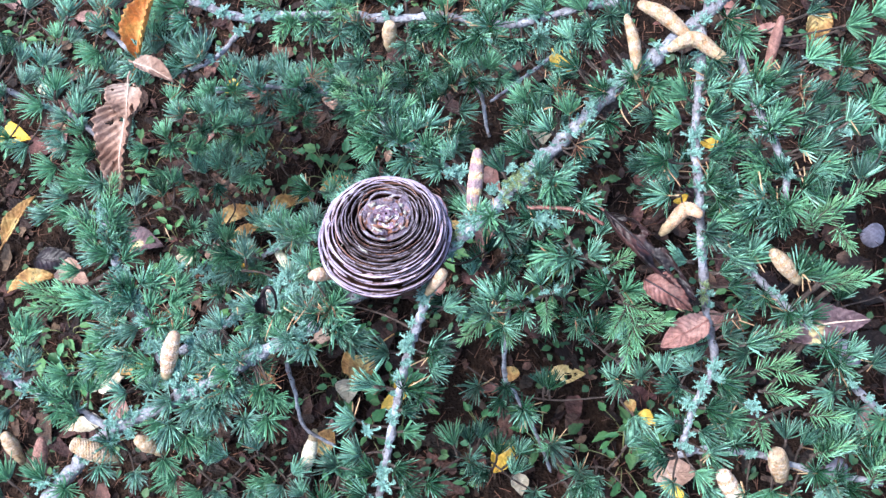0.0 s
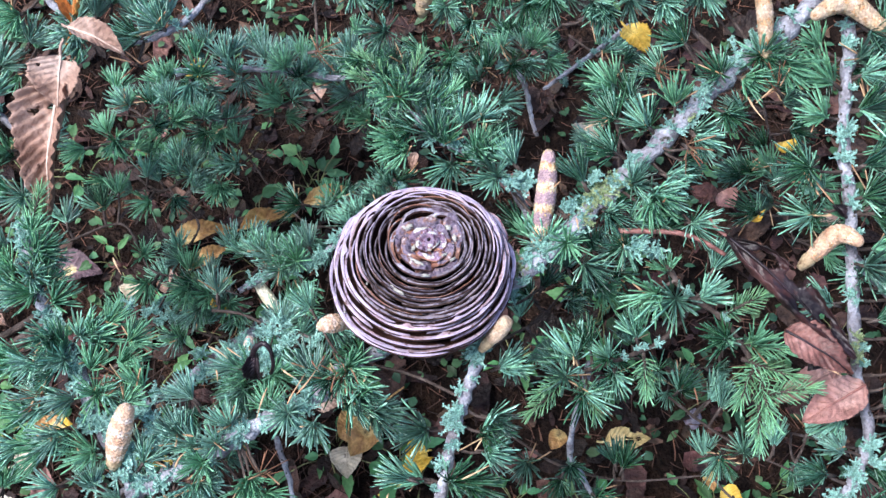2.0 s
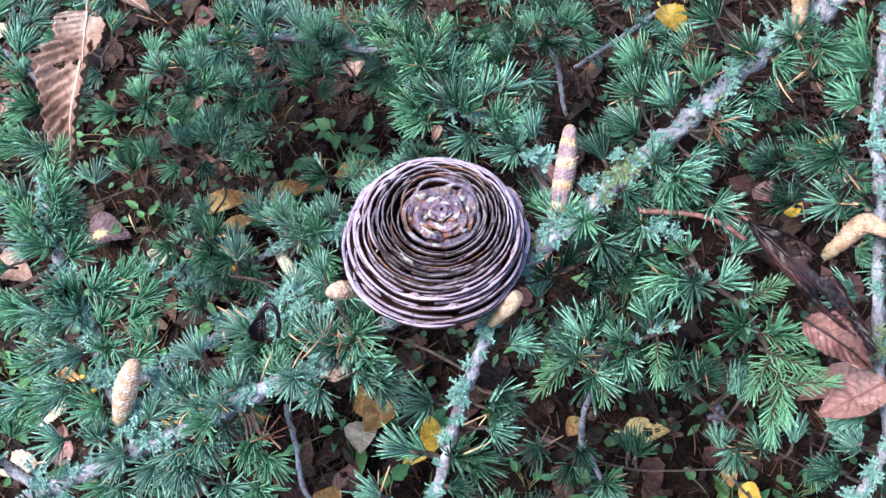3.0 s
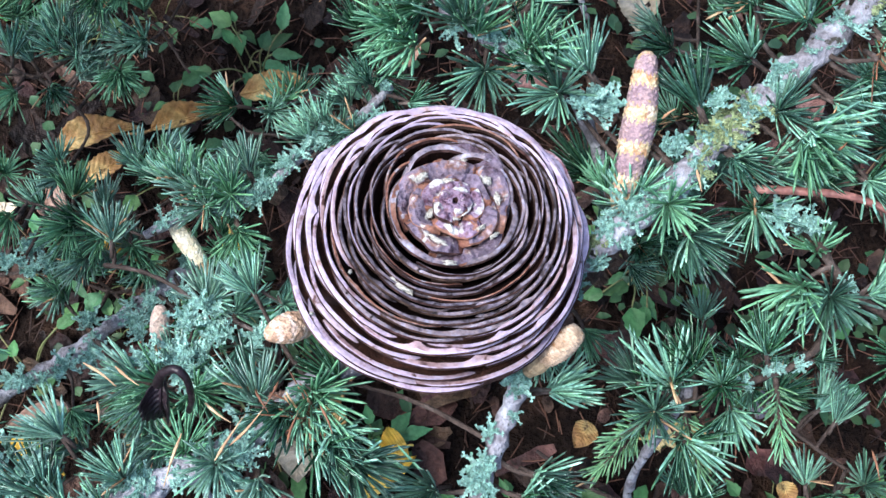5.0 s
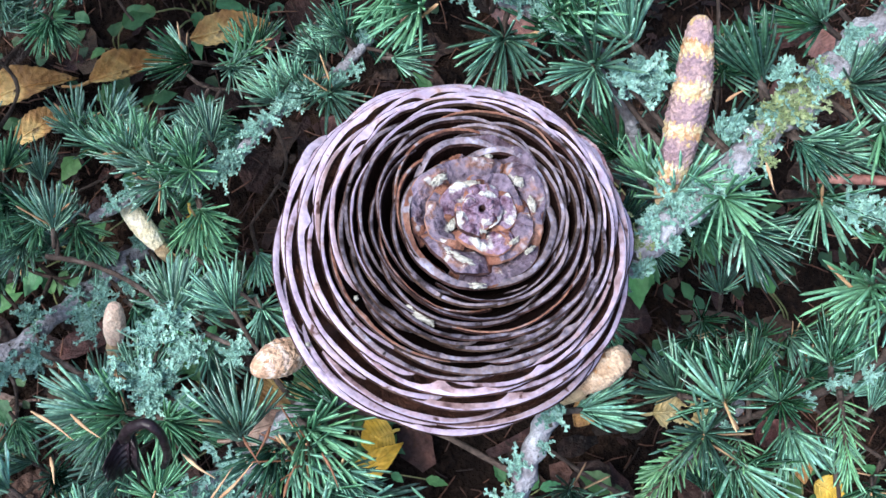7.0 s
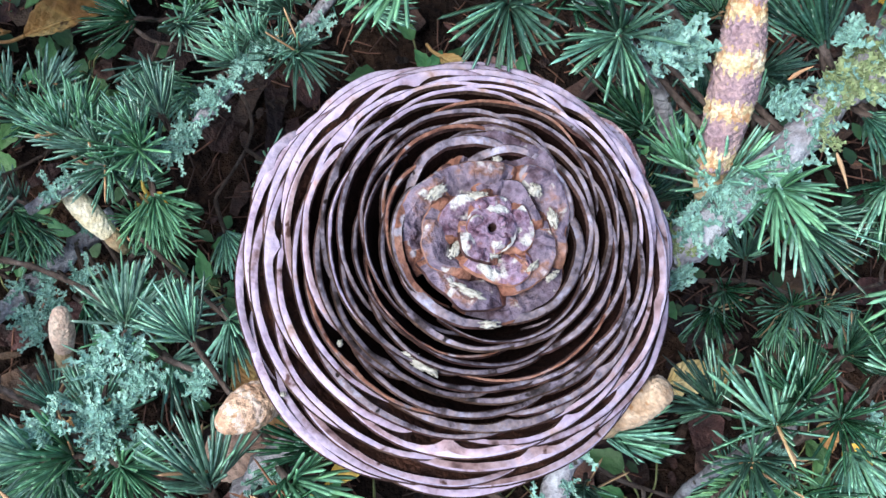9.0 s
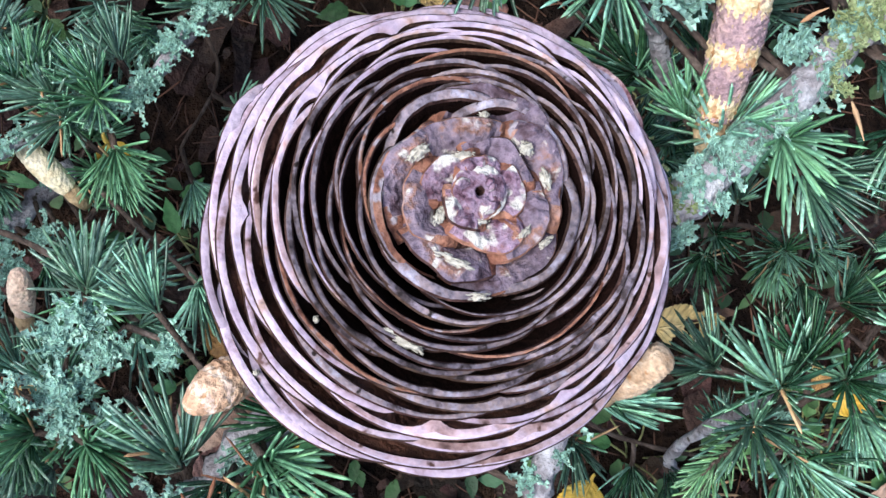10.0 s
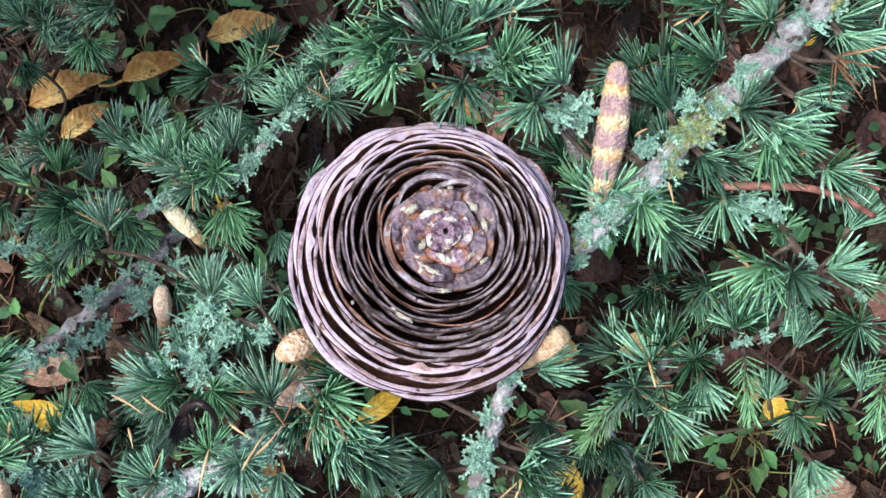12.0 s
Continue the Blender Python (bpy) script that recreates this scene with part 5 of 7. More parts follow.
tufts(down, [(-0.0121, -0.0823, 0.1252), (-0.0080, -0.0970, 0.1200), (0.0128, -0.0854, 0.1241), (-0.0039, -0.1141, 0.1141), (0.0148, -0.1100, 0.1155), (0.0253, -0.1066, 0.1167), (-0.0186, -0.1029, 0.1180)])
lichens(down, [(0.0177, -0.0233, 0.1468), (0.0170, -0.0269, 0.1456), (0.0097, -0.0444, 0.1395), (0.0082, -0.0489, 0.1379)])
lichens(down, [(0.0023, -0.1038, 0.1187), (0.0035, -0.1087, 0.1170), (0.0072, -0.0811, 0.1266), (-0.0046, -0.0870, 0.1246)], scale=0.9)
left_main = branch("thick grey cedar branch crusted with pale lichen", [(0.0069, -0.0101, 0.1335), (-0.0121, -0.0203, 0.1339), (-0.0286, -0.0309, 0.1362), (-0.0373, -0.0412, 0.1346), (-0.0569, -0.0537, 0.1342), (-0.0697, -0.0617, 0.1314), (-0.0843, -0.0707, 0.1282), (-0.0972, -0.0779, 0.1258), (-0.1313, -0.0965, 0.1192), (-0.1500, -0.1162, 0.1123), (-0.1658, -0.1358, 0.1055)], 0.0028, 0.0036)
tufts(left_main, [(-0.0446, -0.0323, 0.1467), (-0.0323, -0.0369, 0.1451), (-0.0269, -0.0330, 0.1465), (-0.0239, -0.0452, 0.1422), (-0.0365, -0.0532, 0.1394), (-0.0678, -0.0606, 0.1368), (-0.0819, -0.0598, 0.1371), (-0.0512, -0.0399, 0.1440), (-0.0596, -0.0366, 0.1452), (-0.0798, -0.0472, 0.1415), (-0.0976, -0.0448, 0.1423), (-0.0578, -0.0739, 0.1321), (-0.0822, -0.0785, 0.1305), (-0.1112, -0.0777, 0.1308), (-0.0430, -0.0122, 0.1437), (-0.0373, -0.0279, 0.1482), (-0.0286, -0.0390, 0.1444), (-0.0498, -0.0171, 0.1400), (-0.0208, -0.0411, 0.1436), (-0.0183, -0.0289, 0.1439), (-0.0487, -0.0501, 0.1405), (-0.0730, -0.0747, 0.1319)], fresh=0.25)
tufts(left_main, [(-0.0775, -0.0628, 0.1360), (-0.0568, -0.0716, 0.1330), (-0.0507, -0.0762, 0.1313), (-0.0812, -0.0836, 0.1287), (-0.0897, -0.0842, 0.1285), (-0.1017, -0.1082, 0.1201), (-0.1155, -0.1149, 0.1178), (-0.1332, -0.1138, 0.1182), (-0.1620, -0.1214, 0.1155), (-0.1799, -0.1230, 0.1150), (-0.1820, -0.1309, 0.1122), (-0.0913, -0.0971, 0.1240), (-0.0763, -0.0755, 0.1316), (-0.0637, -0.0873, 0.1274), (-0.1004, -0.0927, 0.1255), (-0.1435, -0.1013, 0.1226), (-0.1722, -0.1114, 0.1190), (-0.1497, -0.1250, 0.1142), (-0.0525, -0.0865, 0.1277)])
lichens(left_main, [(-0.0450, -0.0495, 0.1397), (-0.0394, -0.0483, 0.1401), (-0.0761, -0.0658, 0.1340), (-0.0850, -0.0549, 0.1378), (-0.0948, -0.0547, 0.1379), (-0.1002, -0.0746, 0.1309), (-0.0960, -0.0778, 0.1298), (-0.0428, -0.0529, 0.1385), (-0.0906, -0.0739, 0.1311), (-0.1099, -0.0584, 0.1366), (-0.1159, -0.0579, 0.1367), (-0.1044, -0.0554, 0.1376)], scale=1.1)
lichens(left_main, [(-0.1050, -0.0800, 0.1290), (-0.1099, -0.0751, 0.1307), (-0.1006, -0.0667, 0.1337), (-0.1316, -0.0923, 0.1247), (-0.1263, -0.0997, 0.1221), (-0.0930, -0.0558, 0.1375), (-0.0893, -0.0633, 0.1348), (-0.1623, -0.1233, 0.1138), (-0.1348, -0.1029, 0.1210), (-0.1208, -0.0966, 0.1232)], scale=1.1)
left = branch("cedar branch with dense blue-green needle tufts and lichen", [(-0.1496, 0.0078, 0.1557), (-0.1439, -0.0051, 0.1512), (-0.1343, -0.0250, 0.1442), (-0.1225, -0.0390, 0.1393), (-0.1158, -0.0532, 0.1344), (-0.1063, -0.0669, 0.1296), (-0.0972, -0.0779, 0.1258)], 0.0022, 0.0026)
# larger fresh share, which also lifts the brighter lit left side
tufts(left, [(-0.1428, -0.0044, 0.1545), (-0.1374, -0.0119, 0.1518), (-0.1266, -0.0187, 0.1495), (-0.1173, -0.0291, 0.1458), (-0.1204, -0.0399, 0.1420), (-0.1302, -0.0409, 0.1417), (-0.1425, -0.0381, 0.1427), (-0.1064, -0.0375, 0.1429), (-0.1112, -0.0469, 0.1396), (-0.1362, -0.0558, 0.1365), (-0.1212, -0.0619, 0.1343), (-0.1132, -0.0667, 0.1326), (-0.1454, -0.0158, 0.1505), (-0.1294, -0.0314, 0.1450), (-0.1328, -0.0516, 0.1379), (-0.1397, -0.0664, 0.1327), (-0.1038, -0.0297, 0.1456), (-0.1123, -0.0248, 0.1473), (-0.1035, -0.0496, 0.1386), (-0.0954, -0.0346, 0.1439)], fresh=0.4)
tufts(left, [(-0.1474, 0.0049, 0.1577), (-0.1398, -0.0033, 0.1548), (-0.1488, -0.0092, 0.1528), (-0.1274, -0.0346, 0.1439), (-0.1485, -0.0385, 0.1425), (-0.1220, -0.0290, 0.1459), (-0.1171, -0.0472, 0.1395), (-0.1298, -0.0664, 0.1328), (-0.1255, -0.0791, 0.1283), (-0.1566, -0.0735, 0.1303), (-0.1561, -0.0251, 0.1472), (-0.1327, -0.0185, 0.1495), (-0.1408, -0.0136, 0.1513)], fresh=0.5)
shoots(left, [((-0.1560, -0.0374, 0.1399), (-0.1805, -0.0384, 0.1456)), ((-0.1467, -0.0395, 0.1392), (-0.1690, -0.0323, 0.1477)), ((-0.1618, -0.0404, 0.1388), (-0.1826, -0.0465, 0.1427)), ((-0.1503, -0.0075, 0.1504), (-0.1573, -0.0022, 0.1582)), ((-0.1458, 0.0063, 0.1552), (-0.1411, 0.0147, 0.1641)), ((-0.1654, -0.0353, 0.1406), (-0.1778, -0.0355, 0.1466))])
lichens(left, [(-0.1340, -0.0261, 0.1469), (-0.1312, -0.0296, 0.1456), (-0.1220, -0.0400, 0.1420), (-0.1416, -0.0137, 0.1512), (-0.1272, -0.0330, 0.1444), (-0.1153, -0.0576, 0.1358), (-0.1248, -0.0365, 0.1432)], scale=0.9)
left_far = branch("cedar twig with needle tufts over the weeds", [(-0.2087, -0.0631, 0.1249), (-0.1819, -0.0775, 0.1199), (-0.1596, -0.0839, 0.1176), (-0.1342, -0.0939, 0.1141)], 0.002, 0.002)
tufts(left_far, [(-0.1890, -0.0528, 0.1325), (-0.1819, -0.0550, 0.1317), (-0.1806, -0.0711, 0.1261), (-0.1876, -0.0903, 0.1194), (-0.1602, -0.0882, 0.1201), (-0.1509, -0.0901, 0.1195), (-0.1578, -0.0827, 0.1220), (-0.1688, -0.0804, 0.1229), (-0.1964, -0.0689, 0.1269), (-0.1462, -0.0787, 0.1235), (-0.1888, -0.1058, 0.1140), (-0.1648, -0.1012, 0.1156)], fresh=0.5)
lichens(left_far, [(-0.1908, -0.0682, 0.1261), (-0.1957, -0.0659, 0.1269), (-0.1800, -0.0809, 0.1217), (-0.1675, -0.0826, 0.1211), (-0.1519, -0.0855, 0.1201), (-0.1867, -0.0760, 0.1234)], scale=1.1)
upper = branch("cedar side branch with a fresh shoot and lichen", [(0.0374, 0.0191, 0.1377), (0.0247, 0.0338, 0.1588), (0.0093, 0.0407, 0.1672), (-0.0028, 0.0448, 0.1687), (-0.0114, 0.0539, 0.1718), (-0.0221, 0.0629, 0.1750), (-0.0295, 0.0674, 0.1766)], 0.0016, 0.0009)
tufts(upper, [(0.0068, 0.0490, 0.1732), (0.0129, 0.0503, 0.1736), (-0.0050, 0.0541, 0.1749), (0.0014, 0.0421, 0.1707), (-0.0121, 0.0389, 0.1696), (-0.0067, 0.0336, 0.1677), (-0.0163, 0.0424, 0.1709), (0.0197, 0.0313, 0.1670), (0.0133, 0.0403, 0.1701), (-0.0107, 0.0465, 0.1723), (0.0037, 0.0362, 0.1647)])
shoots(upper, [((-0.0093, 0.0521, 0.1712), (-0.0217, 0.0633, 0.1811)), ((-0.0178, 0.0593, 0.1737), (-0.0294, 0.0610, 0.1803)), ((-0.0137, 0.0576, 0.1731), (-0.0101, 0.0658, 0.1820)), ((-0.0180, 0.0612, 0.1744), (-0.0279, 0.0668, 0.1824)), ((-0.0052, 0.0504, 0.1706), (0.0023, 0.0569, 0.1789))])
lichens(upper, [(0.0094, 0.0397, 0.1689), (0.0043, 0.0422, 0.1698), (0.0125, 0.0374, 0.1681), (-0.0026, 0.0428, 0.1700), (0.0285, 0.0314, 0.1660)], scale=0.85)
top = branch("lichen-grey cedar branch across the upper edge", [(-0.1141, 0.1076, 0.1907), (-0.0863, 0.0999, 0.1880), (-0.0687, 0.1011, 0.1884), (-0.0367, 0.1023, 0.1888), (-0.0080, 0.1015, 0.1885), (0.0171, 0.1034, 0.1892), (0.0478, 0.1001, 0.1880), (0.0745, 0.1073, 0.1905), (0.1009, 0.1130, 0.1925)], 0.0022, 0.0018)
tufts(top, [(-0.0593, 0.0979, 0.1883), (-0.0424, 0.1037, 0.1903), (-0.0351, 0.0931, 0.1866), (-0.0231, 0.0800, 0.1820), (0.0038, 0.0967, 0.1878), (0.0149, 0.1049, 0.1907), (0.0345, 0.1027, 0.1899), (0.0270, 0.0919, 0.1862), (0.0546, 0.0900, 0.1855), (0.0644, 0.1059, 0.1911), (-0.0112, 0.1071, 0.1915), (-0.0466, 0.0852, 0.1838), (-0.0722, 0.0791, 0.1817), (-0.0309, 0.1045, 0.1906), (-0.0012, 0.0891, 0.1852), (-0.0538, 0.0689, 0.1781), (-0.0215, 0.0939, 0.1869), (0.0420, 0.1060, 0.1911), (-0.0521, 0.0824, 0.1828), (-0.0645, 0.0902, 0.1856), (0.0076, 0.0840, 0.1834), (-0.0749, 0.0764, 0.1807), (-0.1157, 0.0973, 0.1880), (-0.1254, 0.1026, 0.1899), (-0.0308, 0.0696, 0.1784), (0.0151, 0.0948, 0.1872)])
shoots(top, [((-0.0661, 0.1044, 0.1895), (-0.0731, 0.1034, 0.1952)), ((-0.0546, 0.1074, 0.1906), (-0.0463, 0.0958, 0.1925)), ((-0.0429, 0.1062, 0.1902), (-0.0297, 0.1015, 0.1945)), ((-0.0316, 0.1092, 0.1912), (-0.0349, 0.0961, 0.1926)), ((-0.0599, 0.1018, 0.1886), (-0.0631, 0.0901, 0.1905))])
lichens(top, [(-0.0707, 0.0971, 0.1890), (-0.0812, 0.0988, 0.1896), (-0.0933, 0.1013, 0.1904), (-0.0849, 0.0919, 0.1872), (-0.1040, 0.1038, 0.1913), (0.0599, 0.1044, 0.1916), (0.0619, 0.0953, 0.1884), (0.0288, 0.0998, 0.1899)], scale=1.0)
top_left = branch("cedar twig behind a hanging brown leaf", [(-0.1572, 0.0937, 0.1818), (-0.1371, 0.0801, 0.1770), (-0.1183, 0.0751, 0.1753), (-0.1007, 0.0811, 0.1774), (-0.0871, 0.0953, 0.1824)], 0.0014, 0.0012)
tufts(top_left, [(-0.1182, 0.0592, 0.1737), (-0.1163, 0.0702, 0.1776), (-0.1051, 0.0788, 0.1806), (-0.0986, 0.0735, 0.1787), (-0.1241, 0.0866, 0.1833), (-0.1347, 0.0724, 0.1784), (-0.1147, 0.0840, 0.1824), (-0.1070, 0.0678, 0.1767), (-0.1307, 0.0920, 0.1852), (-0.1565, 0.1026, 0.1889), (-0.1585, 0.0927, 0.1854), (-0.1475, 0.0916, 0.1850), (-0.1424, 0.0496, 0.1604)])
lichens(top_left, [(-0.1008, 0.0803, 0.1811), (-0.1099, 0.0814, 0.1815), (-0.0967, 0.0845, 0.1826)], scale=0.6)
far_left = branch("cedar twig with tufts at the edge of the weeds", [(-0.2279, 0.0723, 0.1683), (-0.2006, 0.0617, 0.1646), (-0.1742, 0.0541, 0.1619), (-0.1570, 0.0407, 0.1572), (-0.1514, 0.0186, 0.1495)], 0.0016, 0.0012)
tufts(far_left, [(-0.2138, 0.0814, 0.1755), (-0.1831, 0.0653, 0.1698), (-0.1693, 0.0545, 0.1661), (-0.1752, 0.0515, 0.1650), (-0.1956, 0.0367, 0.1598), (-0.1609, 0.0353, 0.1593), (-0.1707, 0.0127, 0.1514), (-0.1660, 0.0664, 0.1702), (-0.1560, 0.0751, 0.1733), (-0.1909, 0.0769, 0.1739), (-0.1594, 0.0220, 0.1547), (-0.1786, 0.0267, 0.1564), (-0.2055, 0.0396, 0.1609), (-0.1668, 0.0051, 0.1488), (-0.2038, 0.1052, 0.1838), (-0.1812, 0.1028, 0.1830), (-0.1623, 0.1032, 0.1831), (-0.2115, 0.0621, 0.1687), (-0.1792, 0.0045, 0.1486)])
lichens(far_left, [(-0.1686, 0.0481, 0.1638), (-0.1644, 0.0524, 0.1653), (-0.1806, 0.0434, 0.1622), (-0.1882, 0.0544, 0.1660)], scale=0.7)
dead_sprays(main, [(0.1134, 0.0638, 0.1813), (0.0730, 0.0671, 0.1845), (0.0839, 0.0396, 0.1789)])
dead_sprays(top, [(-0.0459, 0.0702, 0.1816), (-0.0240, 0.0975, 0.1911), (0.0152, 0.0984, 0.1914), (0.0259, 0.1039, 0.1934)])
dead_sprays(left_main, [(-0.0260, -0.0389, 0.1474), (-0.0528, -0.0705, 0.1363)])
dead_sprays(left, [(-0.1043, -0.0434, 0.1438), (-0.1318, -0.0506, 0.1413)])
dead_sprays(far_right, [(0.1545, 0.0762, 0.1837), (0.1822, 0.0721, 0.1822)])
dead_sprays(top_left, [(-0.1576, 0.1001, 0.1921), (-0.1111, 0.0628, 0.1790)])
dead_sprays(right, [(0.1602, -0.0247, 0.1424), (0.1532, 0.0642, 0.1735)])
for bough, n, spread in ((main, 8, 0.018), (right, 16, 0.018), (far_right, 18, 0.022), (right_mid, 10, 0.018), (low_right, 9, 0.018), (shoot_r, 4, 0.010), (down, 10, 0.014), (left_main, 16, 0.022), (left, 12, 0.020), (left_far, 8, 0.018), (upper, 6, 0.012), (top, 34, 0.020), (top_left, 14, 0.016), (far_left, 18, 0.018)):
    sprinkle(bough, n, spread)
for bough, n, size, start in ((main, 30, 0.8, 0.2), (left_main, 26, 0.9, 0.3), (right, 18, 0.6, 0.0), (down, 12, 0.6, 0.2), (left, 10, 0.7, 0.0), (top, 12, 0.6, 0.0)):
    lichen_along(bough, n, size, start)

# ---------------------------------------------------------------- cedar branches, lower layer
low_a = branch("pale grey low branch among the needle tufts", [(-0.0770, 0.0225, 0.050), (-0.0837, 0.0157, 0.050), (-0.0967, 0.0033, 0.050), (-0.1119, -0.0116, 0.050), (-0.1272, -0.0242, 0.050), (-0.1420, -0.0370, 0.052)], 0.0026, 0.0022)
tufts(low_a, [(-0.0722, 0.0025, 0.0680), (-0.0772, -0.0012, 0.0680), (-0.0915, 0.0069, 0.0680), (-0.0865, -0.0174, 0.0680), (-0.1026, -0.0318, 0.0680)])
lichens(low_a, [(-0.0770, 0.0055, 0.0710), (-0.0874, -0.0063, 0.0710), (-0.0901, -0.0046, 0.0710), (-0.1060, -0.0200, 0.0710), (-0.1174, -0.0256, 0.0710), (-0.0834, -0.0018, 0.0710), (-0.0979, -0.0145, 0.0710)], scale=1.1)
tufts(low_a, [(-0.0645, -0.0026, 0.0850), (-0.0770, -0.0161, 0.0800), (-0.0398, -0.0078, 0.1150), (-0.0933, 0.0129, 0.0500), (-0.0725, 0.0298, 0.0500), (-0.0998, 0.0240, 0.0500), (-0.1184, 0.0047, 0.0500), (-0.1313, 0.0341, 0.0500)], fresh=0.2)
low_b = branch("thin low cedar branch furred with pale lichen", [(-0.0226, 0.0710, 0.0830), (-0.0307, 0.0600, 0.0830), (-0.0406, 0.0533, 0.0830), (-0.0533, 0.0370, 0.0830), (-0.0638, 0.0287, 0.0830), (-0.0728, 0.0266, 0.0830), (-0.0872, 0.0174, 0.0830)], 0.0016, 0.0014)
sprinkle(low_b, 17, 0.014, 0.95)
lichens(low_b, [(-0.0379, 0.0536, 0.0860), (-0.0411, 0.0508, 0.0860), (-0.0443, 0.0472, 0.0860), (-0.0344, 0.0520, 0.0860), (-0.0545, 0.0355, 0.0860), (-0.0568, 0.0311, 0.0860), (-0.0608, 0.0275, 0.0860), (-0.0640, 0.0265, 0.0860), (-0.0690, 0.0263, 0.0860), (-0.0519, 0.0331, 0.0860), (-0.0482, 0.0418, 0.0860)], scale=0.8)
low_c = branch("shaded cedar branch hanging low over the soil", [(0.0416, 0.1452, 0.1050), (0.0251, 0.1272, 0.1050), (0.0135, 0.1160, 0.1050), (0.0050, 0.0994, 0.1050), (-0.0005, 0.0779, 0.1050)], 0.0006, 0.0004, M_TWIG)
sprinkle(low_c, 20, 0.016, 0.95)
branch("bare grey twig below the branches", [(0.0217, 0.1262, 0.1000), (0.0272, 0.1145, 0.1000), (0.0303, 0.1001, 0.1000), (0.0332, 0.0903, 0.1000)], 0.0014, 0.0008)
lichens(low_c, [(0.0156, 0.1221, 0.1070), (0.0197, 0.1360, 0.1070), (0.0168, 0.1420, 0.1070), (0.0260, 0.1334, 0.1070), (0.0277, 0.1489, 0.1070), (0.0434, 0.1258, 0.0900)], scale=0.7)
low_d = branch("thin lichen-covered twig with a yellow leaf", [(0.0688, 0.1310, 0.1250), (0.0585, 0.1201, 0.1250), (0.0483, 0.1100, 0.1250), (0.0350, 0.0973, 0.1250)], 0.0011, 0.0008)
lichens(low_d, [(0.0605, 0.1207, 0.1270), (0.0549, 0.1155, 0.1270), (0.0492, 0.1100, 0.1270)], scale=0.5)
low_e = branch("low cedar twig crusted with grey lichen", [(-0.1261, 0.1096, 0.1060), (-0.1018, 0.1130, 0.1060), (-0.0770, 0.1137, 0.1060), (-0.0519, 0.1109, 0.1060), (-0.0310, 0.1213, 0.1060)], 0.0016, 0.0012)
sprinkle(low_e, 26, 0.014, 0.95)
lichens(low_e, [(-0.1183, 0.1094, 0.1070), (-0.1111, 0.1108, 0.1070), (-0.1016, 0.1135, 0.1070), (-0.0841, 0.1125, 0.1070), (-0.0770, 0.1145, 0.1070), (-0.1157, 0.1195, 0.1050)], scale=0.6)
low_f = branch("shaded cedar branch hanging low over the soil", [(-0.1706, 0.0975, 0.0600), (-0.1415, 0.0750, 0.0600), (-0.1250, 0.0852, 0.0600), (-0.1024, 0.0929, 0.0600), (-0.0932, 0.1186, 0.0600)], 0.0006, 0.0004, M_TWIG)
sprinkle(low_f, 22, 0.016, 0.95)
low_g = branch("shaded cedar branch hanging low over the soil", [(-0.1722, 0.0414, 0.0700), (-0.1491, 0.0514, 0.0700), (-0.1319, 0.0305, 0.0700), (-0.1113, 0.0266, 0.0700), (-0.0881, 0.0203, 0.0700)], 0.0006, 0.0004, M_TWIG)
sprinkle(low_g, 15, 0.016, 0.95)
lichens(low_g, [(-0.1283, 0.0086, 0.0750), (-0.1234, 0.0082, 0.0750), (-0.1345, 0.0095, 0.0750)], scale=0.8)
low_h = branch("shaded cedar branch hanging low over the soil", [(0.1284, 0.1375, 0.0900), (0.1338, 0.0993, 0.0900), (0.1372, 0.0744, 0.0900), (0.1406, 0.0533, 0.0900)], 0.0006, 0.0004, M_TWIG)
sprinkle(low_h, 20, 0.02, 0.95)
low_i = branch("shaded cedar branch hanging low over the soil", [(0.0454, 0.1548, 0.0850), (0.0664, 0.1340, 0.0850), (0.0694, 0.0952, 0.0850), (0.0675, 0.0507, 0.0850), (0.0516, 0.0313, 0.0850)], 0.0006, 0.0004, M_TWIG)
sprinkle(low_i, 18, 0.018, 0.95)
low_j = branch("thin bare grey twig hanging to the ground", [(0.0560, -0.0240, 0.1380), (0.0530, -0.0403, 0.0850), (0.0592, -0.0487, 0.0750), (0.0703, -0.0635, 0.0600), (0.0783, -0.0755, 0.0300)], 0.0013, 0.0008)
low_k = branch("shaded cedar branch hanging low over the soil", [(0.0233, 0.0018, 0.0850), (0.0386, 0.0127, 0.0850), (0.0517, 0.0288, 0.0850), (0.0723, 0.0379, 0.0850)], 0.0006, 0.0004, M_TWIG)
sprinkle(low_k, 11, 0.014, 0.95)
sprinkle(low_j, 4, 0.012)
low_l = branch("shaded cedar branch hanging low over the soil", [(0.0927, -0.0115, 0.0700), (0.1103, -0.0243, 0.0700), (0.1254, -0.0323, 0.0700), (0.1446, -0.0398, 0.0700)], 0.0006, 0.0004, M_TWIG)
sprinkle(low_l, 8, 0.018, 0.95)
low_m = branch("shaded cedar branch hanging low over the soil", [(0.0304, -0.0297, 0.0600), (0.0491, -0.0399, 0.0600), (0.0762, -0.0447, 0.0600), (0.1096, -0.0399, 0.0600)], 0.0006, 0.0004, M_TWIG)
sprinkle(low_m, 6, 0.018, 0.95)
low_n = branch("shaded cedar branch hanging low over the soil", [(-0.0730, 0.1589, 0.0700), (-0.0519, 0.1210, 0.0700), (-0.0287, 0.1009, 0.0700), (-0.0414, 0.0762, 0.0700), (-0.0604, 0.0662, 0.0700)], 0.0006, 0.0004, M_TWIG)
sprinkle(low_n, 24, 0.016, 0.95)
